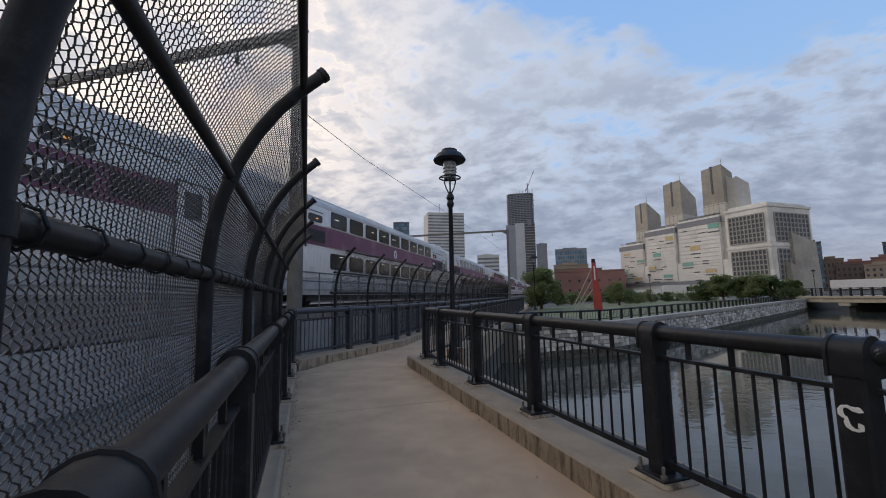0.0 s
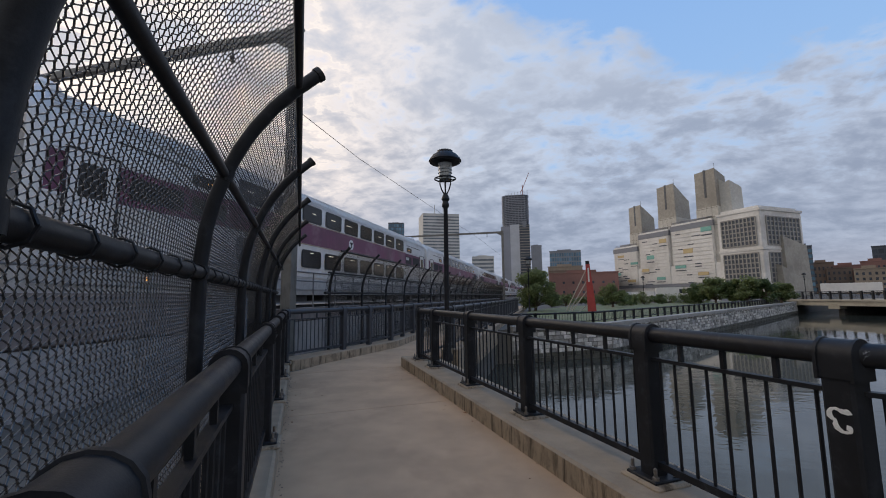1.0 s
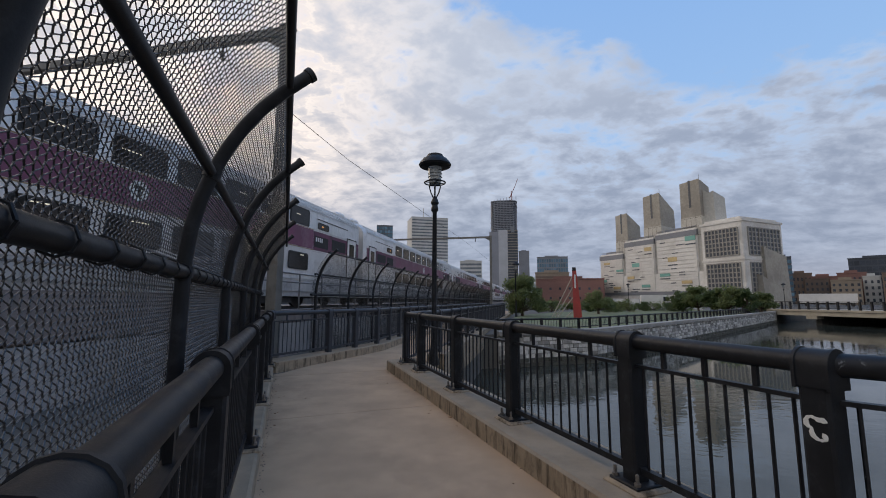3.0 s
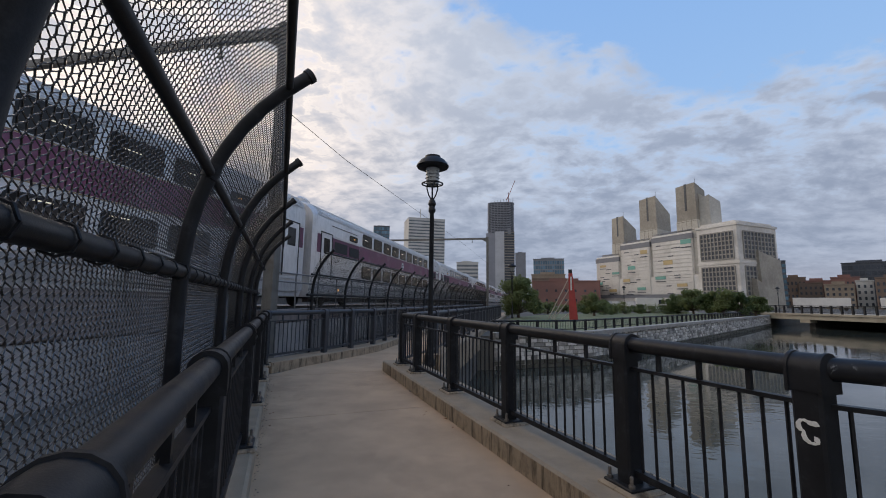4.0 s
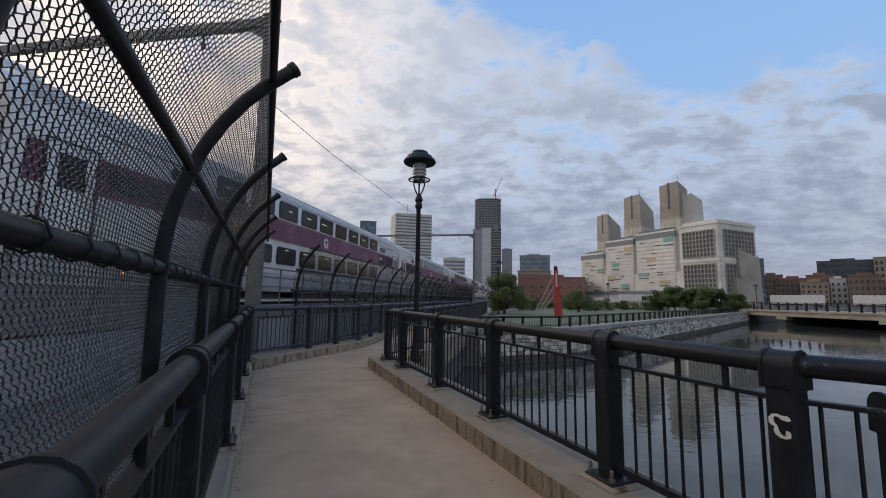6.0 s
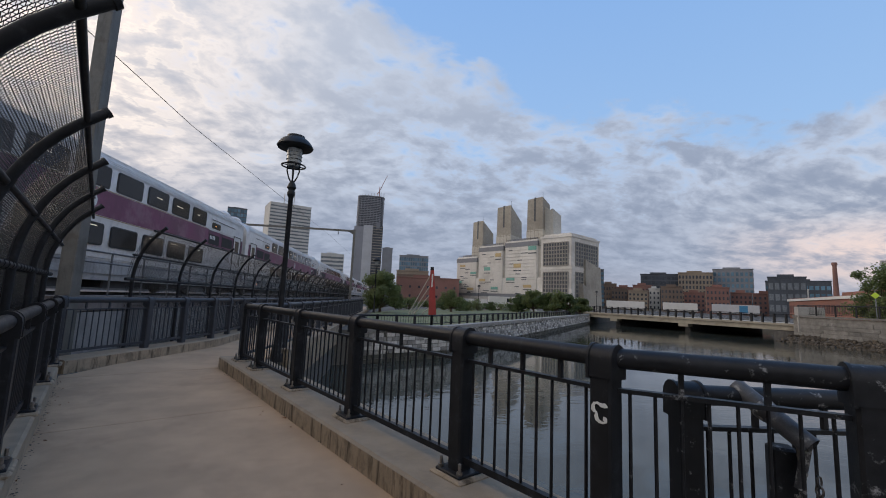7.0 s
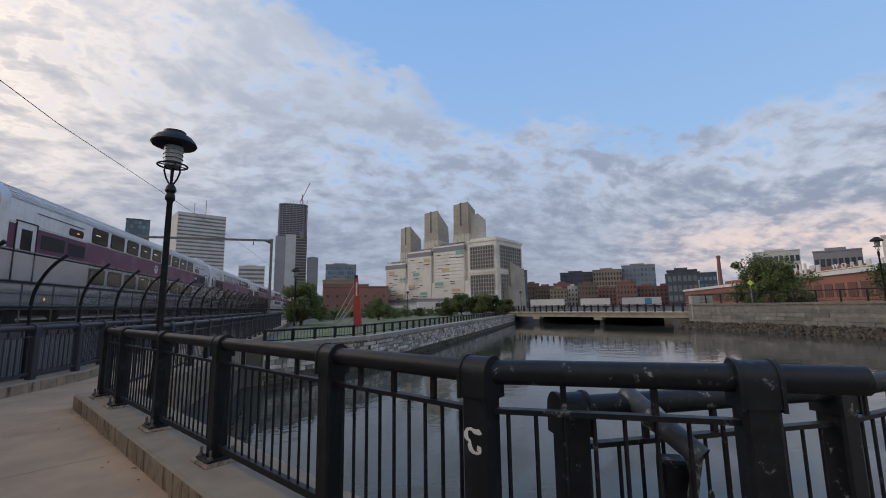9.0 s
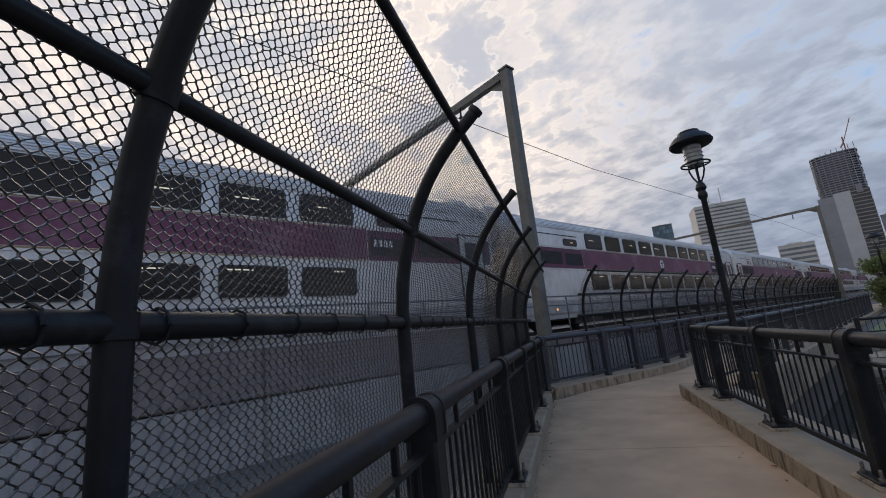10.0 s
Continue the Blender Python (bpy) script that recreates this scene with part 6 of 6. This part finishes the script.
    for a0, a1, el, depth, drop in ((21.2, 22.6, 10.8, 8.5, 6.0), (24.5, 26.4, 12.9, 9.0, 7.5), (28.6, 30.7, 14.0, 6.0, 3.0)):
        x0, x1 = lx(a0) + 1.0, lx(a1) + 0.6
        h = high(el, dist((a0 + a1) / 2) + 4)
        y0 = 1.2
        low = h * 0.70
        g = Geo().add([(x0 - 0.5, y0, 0), (x1 + 0.3, y0, 0), (x1 + 0.3, y0 + depth, 0), (x0 - 0.5, y0 + depth, 0),
                       (x0 - 0.2, y0, low), (x1 + 0.2, y0, low), (x1 + 0.2, y0 + depth, low - 1), (x0 - 0.2, y0 + depth, low - 1),
                       (x0, y0, h - 0.3), (x1, y0, h), (x1, y0 + depth, h - drop), (x0, y0 + depth, h - drop)],
                      [(0, 1, 5, 4), (1, 2, 6, 5), (2, 3, 7, 6), (3, 0, 4, 7), (4, 5, 9, 8), (5, 6, 10, 9), (6, 7, 11, 10), (7, 4, 8, 11), (8, 9, 10, 11), (3, 2, 1, 0)])
        st = part("flue", g, STACK, th, "weathered brown concrete flue")
        part("flue_base", Geo().add([(x0 - 0.62, y0 - 0.12, 0), (x1 + 0.42, y0 - 0.12, 0), (x1 + 0.42, y0 + depth + 0.1, 0), (x0 - 0.62, y0 + depth + 0.1, 0),
                                     (x0 - 0.34, y0 - 0.12, low), (x1 + 0.34, y0 - 0.12, low), (x1 + 0.34, y0 + depth + 0.1, low - 1), (x0 - 0.34, y0 + depth + 0.1, low - 1)],
                                    [(0, 1, 5, 4), (1, 2, 6, 5), (2, 3, 7, 6), (3, 0, 4, 7), (4, 5, 6, 7), (3, 2, 1, 0)]), STACK_LIGHT, st, "paler lower part of the flue")
        xm = x0 + (x1 - x0) * 0.5
        # dark strip on the face in place of the shade inside the slit
        part("flue_slot", Geo().box(xm - 0.42, y0 - 0.12, h * 0.78, xm + 0.42, y0 + 0.1, h + 0.12).box(xm - 0.35, y0 - 0.1, h - 0.6, xm + 0.35, y0 + 1.6, h + 0.15), SLAB_DARK, st)
        for f in (0.55, 0.62, 0.69):
            part("joint", Geo().box(x0 - 0.1, y0 - 0.16, h * f, x1 + 0.1, y0 + 0.03, h * f + 0.12), STACK_DARK, st)
        for f in (0.25, 0.5, 0.75):
            part("joint", Geo().box(x0 + (x1 - x0) * f - 0.05, y0 - 0.15, h * 0.4, x0 + (x1 - x0) * f + 0.05, y0 + 0.03, h * 0.70), STACK_DARK, st)
        part("mast", Geo().tube([(x1 - 0.5, y0 + 1, h - 0.5), (x1 - 0.5, y0 + 1, h + 2.2)], 0.07, 5), GREYT, st)
    # the V-topped wing behind the tallest flue
    xa, xb, ht = lx(30.7) + 0.8, lx(31.9), high(12.6, dist(32) + 6)
    part("flue", Geo().add([(xa, 3.0, 20), (xb, 4.0, 20), (xb, 11, 20), (xa, 11, 20), (xa, 3.0, ht + 1.5), ((xa + xb) * 0.5, 3.5, ht - 0.4), (xb - 0.6, 4.0, ht + 0.3), (xb - 0.6, 11, ht - 2), (xa, 11, ht - 2)],
                           [(0, 1, 6, 5, 4), (1, 2, 7, 6), (2, 3, 8, 7), (3, 0, 4, 8), (4, 5, 8), (5, 6, 7), (5, 7, 8), (3, 2, 1, 0)]), STACK_LIGHT, th, "weathered concrete flue wing")
    x1, h = length, block_h
    part("buttress", Geo().add([(x1, 10, 0), (x1 + 1.6, 10, 0), (x1 + 1.6, 23.5, 0), (x1, 23.5, 0), (x1, 10, h * 0.70), (x1 + 1.0, 10, h * 0.68), (x1 + 1.0, 23.5, h * 0.58), (x1, 23.5, h * 0.60)],
                               [(3, 2, 1, 0), (4, 5, 6, 7), (0, 1, 5, 4), (1, 2, 6, 5), (2, 3, 7, 6), (3, 0, 4, 7)]), STACK, th, "weathered concrete ramp wall")
    part("buttress", Geo().add([(x1, 6, 0), (x1 + 2.6, 6, 0), (x1 + 2.6, 17, 0), (x1, 17, 0), (x1, 6, h * 0.36), (x1 + 2.0, 6, h * 0.34), (x1 + 2.0, 17, h * 0.20), (x1, 17, h * 0.22)],
                               [(3, 2, 1, 0), (4, 5, 6, 7), (0, 1, 5, 4), (1, 2, 6, 5), (2, 3, 7, 6), (3, 0, 4, 7)]), STACK, th, "weathered concrete ramp wall")


LOUVRE = facade_material("grey louvre frame", (0.27, 0.26, 0.235), vary=0.15)
STACK_LIGHT = facade_material("pale weathered concrete", (0.50, 0.475, 0.415), vary=0.2, stain=(0.33, 0.30, 0.25), stain_amount=0.4, stain_scale=0.08)
STACK_DARK = facade_material("stained concrete joint", (0.14, 0.12, 0.09), vary=0.2)
TEAL = facade_material("teal panel", (0.18, 0.40, 0.34), vary=0.1)
OCHRE = facade_material("ochre panel", (0.52, 0.40, 0.20), vary=0.1)
build_vent()


# ---- smaller things on the far shores ----
def build_mast():
    """A red leaning derrick mast with pale stays on the lawn."""
    base, top = far(16.2, 38), far(15.9, 38, high(4.4, 38))
    d = (far(17, 38) - far(16, 38)).normalized()
    back = Vector((-d.y, d.x, 0)) * 0.24
    th = thing("red_mast", "tall red painted steel mast with pale timber stays on the lawn", "mast")
    def ringat(p, w):
        return [p - d * w - back, p + d * w - back, p + d * w + back, p - d * w + back]
    cut = base + (top - base) * 0.93
    g = Geo().add(ringat(base, 0.36) + ringat(cut, 0.17), [(3, 2, 1, 0), (4, 5, 6, 7), (0, 1, 5, 4), (1, 2, 6, 5), (2, 3, 7, 6), (3, 0, 4, 7)])
    part("mast", g, RED, th)
    part("cap", Geo().add(ringat(cut, 0.175) + ringat(top, 0.14), [(3, 2, 1, 0), (4, 5, 6, 7), (0, 1, 5, 4), (1, 2, 6, 5), (2, 3, 7, 6), (3, 0, 4, 7)]), BLACK, th, "black mast cap")
    q = base + (top - base) * 0.72
    part("sign_bar", Geo().box(-0.06, -0.02, -0.6, 0.06, 0.02, 0.6), WHITE_WALL, th, at=Matrix.Translation(q - back * 1.08))
    for f, az in ((0.9, 12.9), (0.68, 13.3), (0.48, 13.6), (0.2, 14.6)):
        p = base + (top - base) * f
        part("stay", Geo().tube([far(az, 37.7), p], 0.045, 6), STAY, th)


def build_unfinished_tower():
    """A tall round-cornered tower whose upper floors are bare slabs, with a tower crane."""
    d = 600.0
    a, b = far(5.2, d), far(9.1, d)
    mid, w = (a + b) / 2, (b - a).length
    ang = math.atan2(b.y - a.y, b.x - a.x)
    H = high(13.6, d)
    th = thing("unfinished_tower", "tall grey tower under construction with bare floor slabs and a crane", "building", "city buildings", at=Matrix.Translation((mid.x, mid.y, 0)) @ Matrix.Rotation(ang, 4, "Z"))

    def oval(sx, sy, n=20):
        return [(sx * math.copysign(abs(math.cos(2 * math.pi * k / n)) ** 0.6, math.cos(2 * math.pi * k / n)), sy + sy * math.copysign(abs(math.sin(2 * math.pi * k / n)) ** 0.6, math.sin(2 * math.pi * k / n))) for k in range(n)]
    part("core", Geo().prism(oval(w * 0.40, 13.5), 0, H), SLAB_DARK, th, smooth=False)
    slab = Geo().prism(oval(w * 0.485, 15), 0, 0.95).mesh("floor_slab")
    n = 40
    for i in range(n):
        part("floor_slab", slab, SLAB_GREY if i < n - 2 else TAN_GREY, th, at=pose(0.25 * math.sin(i * 2.3), -0.6, H * (0.30 + 0.70 * (i + 1) / n)) @ Matrix.Diagonal((1.0 - 0.012 * (i % 3), 1, 1, 1)))
    col = Geo().box(-0.3, -0.3, 0, 0.3, 0.3, 1.0).mesh("column")
    for i in range(9):
        x = w * (-0.44 + 0.11 * i)
        part("column", col, (SLAB_GREY, TAN_GREY)[i % 2], th, at=pose(x, -1.2 + 13.0 * abs(-0.44 + 0.11 * i) ** 2.2 * 2.0, H * 0.42) @ Matrix.Diagonal((1, 1, H * (0.585 + 0.006 * i) , 1)))
    low = high(9.6, d)
    part("curtain_wall", Geo().prism([(-w * 0.52, -2), (-w * 0.2, -4), (-w * 0.2, 20), (-w * 0.52, 20)], 0, low * 0.98), SLAB_GREY, th, "smooth grey glazed lower wall")
    part("curtain_wall", Geo().prism([(-w * 0.2, -4.0), (w * 0.12, -4.4), (w * 0.12, 20), (-w * 0.2, 20)], 0, low), PALE, th, "pale panelled lower wall")
    # solid dark filling between the slabs, standing for shade in the open floors
    lat = part("bare_bay", Geo().prism([(w * 0.12, -4.2), (w * 0.47, -2.5), (w * 0.47, 18), (w * 0.12, 18)], 0, low), SLAB_DARK, th, "dark block for the shade inside the open concrete bay")
    fl = Geo().prism([(w * 0.11, -4.9), (w * 0.48, -3.2), (w * 0.48, 18), (w * 0.11, 18)], 0, 0.9).mesh("floor_slab")
    for i in range(26):
        part("floor_slab", fl, TAN_GREY, lat, at=pose(0, 0, low * (i + 1) / 26.5))
    part("core_head", Geo().box(w * 0.24, -5, low - 4, w * 0.36, 2, low + 5), GREYT, th)
    cr = part("crane_mast", Geo().tube([(w * 0.28, 4, H - 10), (w * 0.28, 4, H + 16)], 0.6, 4), CRANE, th, "dull red crane mast")
    part("crane_jib", Geo().tube([(w * 0.28, 4, H + 10), (w * 0.52, 4, H + 34)], 0.4, 4).tube([(w * 0.28, 4, H + 10), (w * 0.2, 4, H + 5)], 0.7, 4), CRANE, cr)


def build_trailer(az0, az1, d, colour, label):
    a, b = far(az0, d), far(az1, d)
    L = (b - a).length
    m = (a + b) / 2
    ang = math.atan2(b.y - a.y, b.x - a.x)
    th = thing("truck_trailer", label, "truck trailer", "parked trailers", at=Matrix.Translation((m.x, m.y, bank_z(m.x) - 0.03 if m.y < 32 else -0.03)) @ Matrix.Rotation(ang, 4, "Z"))
    part("box", Geo().cbox(-L / 2, 0, 1.1, L / 2, 2.5, 4.1, 0.06), colour, th)
    part("chassis", Geo().box(-L / 2 + 0.3, 0.3, 0.75, L / 2 - 0.3, 2.2, 1.08), UNDER, th)
    for x in (L / 2 - 1.2, L / 2 - 2.4, -L / 2 + 1.8):
        for y in (0.25, 2.0):
            part("wheel", Geo().lathe([(0.2, 0), (0.5, 0.02), (0.5, 0.26), (0.2, 0.28)], 14, Matrix.Rotation(radians(-90), 4, "X")), UNDER, th, at=pose(x, y, 0.5))
    return th


def build_lantern_post(place, height):
    th = thing("lantern_post", "black old-style lantern on a slim post by the path", "street lamp", "", at=Matrix.Translation(place))
    part("pole", Geo().lathe([(0.13, 0), (0.13, 0.3), (0.07, 0.5), (0.05, height - 1.05), (0.08, height - 1.0), (0.03, height - 0.9)], 12), BLACK, th, smooth=True)
    part("lantern", Geo().lathe([(0.17, height - 0.9), (0.31, height - 0.12)], 6), WIN_DARK, th, "dark lantern glass")
    part("cap", Geo().lathe([(0.42, height - 0.12), (0.3, height), (0.1, height + 0.14), (0.04, height + 0.2), (0.0, height + 0.24)], 12), BLACK, th, smooth=True)


def build_street_light(place, height):
    th = thing("double_street_light", "tall grey double-arm street light", "street lamp", "", at=Matrix.Translation(place) @ Matrix.Rotation(radians(-80), 4, "Z"))
    part("pole", Geo().tube([(0, 0, 0), (0, 0, height)], [0.16, 0.09], 10), GREYT, th, smooth=True)
    for s in (-1, 1):
        arm = part("arm", Geo().tube([(0, 0, height - 0.4), (0.5 * s, 0, height + 0.15), (0.9 * s, 0, height + 0.3)], 0.035, 6), GREYT, th)
        part("lamp_head", Geo().cbox(0.85 * s - 0.25, -0.12, height + 0.24, 0.85 * s + 0.25, 0.12, height + 0.36, 0.04), GREYT, arm)


def build_sign_letters():
    """White rooftop letters on the factory: plain shapes for the mark, bars where it cannot be read."""
    th = thing("rooftop_sign", "white rooftop letters along the factory parapet", "sign")
    a, b = far(57.5, 221), far(84.0, 82.4)
    d = (b - a).normalized()
    out = Vector((d.y, -d.x, 0)) * 0.3
    turn = Matrix.Rotation(math.atan2(d.y, d.x), 4, "Z")
    z = 7.9
    def spot(az, up):
        k = math.tan(radians(az))
        p = a + d * ((a.x - a.y * k) / (d.y * k - d.x)) + out
        return Vector((p.x, p.y, up))
    for az, w, h in ((67.75, 0.9, 2.3), (68.15, 0.9, 1.5), (68.58, 0.6, 2.2), (68.95, 0.6, 2.2), (69.45, 0.9, 1.5), (69.95, 0.9, 1.4), (73.05, 0.5, 1.0), (73.65, 0.7, 1.0),
                     (74.5, 0.6, 0.9), (75.1, 0.6, 0.9), (75.7, 0.6, 0.9), (76.3, 0.6, 0.9), (76.9, 0.3, 0.9)):
        part("letter_bar", Geo().box(-w * 0.75, -0.1, 0, w * 0.75, 0.1, h), WHITE_WALL, th, at=Matrix.Translation(spot(az, z)) @ turn)
    for word, start, pitch, size in (("WOR", 71.25, 0.62, 1.45), ("NG", 77.6, 0.75, 1.3), ("HEAD", 80.0, 0.66, 1.25)):
        for i, ch in enumerate(word):
            cu = bpy.data.curves.new("letter", "FONT")
            cu.body, cu.size, cu.extrude, cu.align_x = ch, size, 0.1, "CENTER"
            ob = new("letter", cu)
            me = bpy.data.meshes.new_from_object(ob)
            bpy.data.objects.remove(ob)
            part("letter", me, WHITE_WALL, th, at=Matrix.Translation(spot(start + pitch * i, z)) @ turn @ Matrix.Rotation(radians(90), 4, "X") @ Matrix.Diagonal((1.35, 1, 1, 1)))
    part("sign_rail", Geo().tube([spot(67.4, z - 0.1), spot(82.6, z - 0.1)], 0.1, 5), WHITE_WALL, th)


BLUE_PAINT = material("blue paint", (0.05, 0.20, 0.36), 0.5, vary=0.2, bump=0.0)
SIGN_YELLOW = material("fluorescent sign sheeting", (0.50, 0.68, 0.06), 0.4, vary=0.05, bump=0.0)
CONE_ORANGE = material("orange plastic", (0.75, 0.14, 0.02), 0.5, vary=0.1, bump=0.0)
RED = material("red painted steel", (0.34, 0.040, 0.034), 0.5, vary=0.2, scale=2, grain=20, bump=0.1)
CRANE = material("dull red crane paint", (0.30, 0.12, 0.10), 0.6, vary=0.2, scale=0.5, grain=4, bump=0.0)
STAY = material("pale timber stay", (0.36, 0.32, 0.26), 0.8, vary=0.2, scale=3, grain=40, bump=0.2)
SLAB_GREY = facade_material("smooth grey glazing", (0.24, 0.25, 0.28), vary=0.1, rough=0.35)
TAN_GREY = facade_material("raw slab edge", (0.30, 0.27, 0.23), vary=0.2)
build_mast()
build_unfinished_tower()
build_trailer(39.2, 43.6, 185, WHITE_WALL, "white box trailer parked beyond the bridge")
build_trailer(45.6, 49.2, 183, WHITE_WALL, "short white box trailer parked beyond the bridge")
blue_trailer = build_trailer(50.6, 55.0, 180, PALE, "pale grey trailer with a blue panel")
part("blue_panel", Geo().box(1.2, -0.03, 1.3, 3.6, 0.02, 3.8), BLUE_PAINT, blue_trailer, "bright blue side panel")
build_lamp_post(far(8.2, 38, 0.0))
build_lamp_post(far(74.0, 53, 1.28), 1.15)
build_lantern_post(far(94.4, 33, 1.0), high(9.9, 33) - 1.0)
build_street_light(far(87.5, 62, 1.0), high(13.0, 62) - 1.0)
g = Geo().lathe([(1.4, 0), (0.75, high(15.3, 150) - 0.5)], 20)
tagged(part("chimney", g, WHITE_WALL, at=Matrix.Translation(far(96.2, 150, 0))), "tall pale industrial chimney with a dark top behind the trees", "chimney")
part("chimney_cap", Geo().lathe([(0.78, 0), (0.78, 1.3), (0.95, 1.35), (0.95, 1.8)], 20), BLACK, bpy.data.objects["chimney"], "sooty dark chimney top", at=pose(0, 0, high(15.3, 150) - 0.5))
g = Geo().lathe([(1.5, 0), (0.9, high(5.1, 300)), (1.25, high(5.1, 300) + 0.2), (1.2, high(5.4, 300))], 14)
tagged(part("brick_chimney", g, BRICK_FAR, at=Matrix.Translation(far(61.2, 300, 0))), "slender dark red brick chimney", "chimney")
build_lamp_post(far(22.6, 92))
build_lamp_post(far(38.0, 104))


def build_van(az, d, turn):
    th = thing("white_van", "white panel van parked by the quay lawn", "van", "", at=Matrix.Translation(far(az, d, -0.03)) @ Matrix.Rotation(radians(turn), 4, "Z"))
    g = Geo()
    side = [(-2.8, 0.45), (2.75, 0.45), (2.85, 0.9), (2.6, 1.25), (1.9, 1.45), (1.35, 2.35), (1.1, 2.5), (-2.7, 2.5), (-2.85, 2.3)]
    n = len(side)
    g.add([(x, -1.0, z) for x, z in side] + [(x, 1.0, z) for x, z in side], [tuple(range(n)), tuple(range(2 * n - 1, n - 1, -1))] + [(i, n + i, n + (i + 1) % n, (i + 1) % n) for i in range(n)])
    body = part("body", g, WHITE_WALL, th)
    part("side_window", Geo().box(0.5, -1.02, 1.5, 1.3, -0.98, 2.2), WIN_DARK, body)
    for x in (-1.9, 1.8):
        for y in (-1.02, 0.78):
            part("wheel", Geo().lathe([(0.12, 0), (0.36, 0.02), (0.36, 0.22), (0.12, 0.24)], 14, Matrix.Rotation(radians(-90), 4, "X")), UNDER, th, at=pose(x, y, 0.36))


build_van(26.0, 78, -20)
th = thing("crossing_sign", "yellow-green diamond crossing sign on a pole", "road sign", "", at=Matrix.Translation(far(63.9, 62, 1.0)) @ Matrix.Rotation(radians(-64), 4, "Z"))
part("pole", Geo().tube([(0, 0, 0), (0, 0, 3.3)], 0.045, 8), GREYT, th)
part("plate", Geo().add([(x, y, z) for y in (-0.06, -0.045) for x, z in ((-0.34, 2.8), (0, 2.46), (0.34, 2.8), (0, 3.14))], [(0, 1, 2, 3), (7, 6, 5, 4), (0, 4, 5, 1), (1, 5, 6, 2), (2, 6, 7, 3), (3, 7, 4, 0)]), SIGN_YELLOW, th, "fluorescent yellow-green diamond plate")
build_sign_letters()
for i, (az, d, h, sp) in enumerate(((22.5, 62, 1.9, 1.1), (24.4, 66, 1.5, 0.9), (21.2, 60, 1.5, 1.0), (11.2, 52, 1.6, 1.2), (13.0, 54, 1.5, 1.2), (18.0, 58, 1.3, 1.0), (27.0, 70, 2.4, 0.9), (20.2, 57, 1.5, 1.1))):
    build_tree("shrub", far(az, d), h, sp, 0.08, 1500, 0.08, LEAF_B if i % 2 else LEAF_A, 60 + i, "low green shrub on the lawn", 0.05, "shrubs")
rnd_bush = random.Random(41)
for i in range(12):
    build_tree("shrub", far(9.5 + 1.75 * i + rnd_bush.uniform(-0.5, 0.5), rnd_bush.uniform(64, 76)), rnd_bush.uniform(1.1, 1.9), rnd_bush.uniform(1.0, 1.9), 0.08, 1200, 0.10, LEAF_A if i % 2 else LEAF_B, 80 + i, "low green shrub on the lawn", 0.05, "shrubs")
fence = thing("site_fence", "low white panel fence before the ventilation building", "fence")
for i in range(14):
    a, b = far(19.5 + 0.85 * i, 92), far(20.3 + 0.85 * i, 92)
    d = (b - a).normalized()
    if i % 5 == 3:
        continue
    part("fence_panel", Geo().slab([a + Vector((0, 0, 1.9)), b + Vector((0, 0, 1.9)), b + Vector((-d.y * 0.08, d.x * 0.08, 1.9)), a + Vector((-d.y * 0.08, d.x * 0.08, 1.9))], 1.95), (WHITE_WALL, PALE)[i % 2], fence)
th = thing("traffic_barrel", "orange and white striped traffic barrel on the grass", "traffic barrel", "", at=Matrix.Translation(far(100.5, 24, 0.95)))
part("barrel", Geo().lathe([(0.30, 0.05), (0.29, 0.3), (0.27, 0.3), (0.26, 0.95), (0.2, 1.0)], 18), CONE_ORANGE, th, smooth=True)
for z in (0.3, 0.62):
    part("band", Geo().lathe([(0.295, z), (0.285, z + 0.14)], 18), WHITE_PAINT, th, "white reflective band", smooth=True)
part("base", Geo().lathe([(0.42, 0.0), (0.40, 0.06)], 18), RUBBER, th)


# ---- things that move ----
def motions():
    for k, ob in COACHES:
        walk(ob, [(t, coach_pose(k, t)) for t in (0.0, 2.5, 5.0, 7.5, 10.0)])
        for axle in [o for o in ob.children_recursive if o.name.startswith("wheelset")]:
            x = axle.location.x
            turn = math.degrees(SPEED / 0.46)
            walk(axle, [(i * 0.125, pose(x, 0, 0.46, 0, -turn * i * 0.125, 0)) for i in range(81)])


motions()
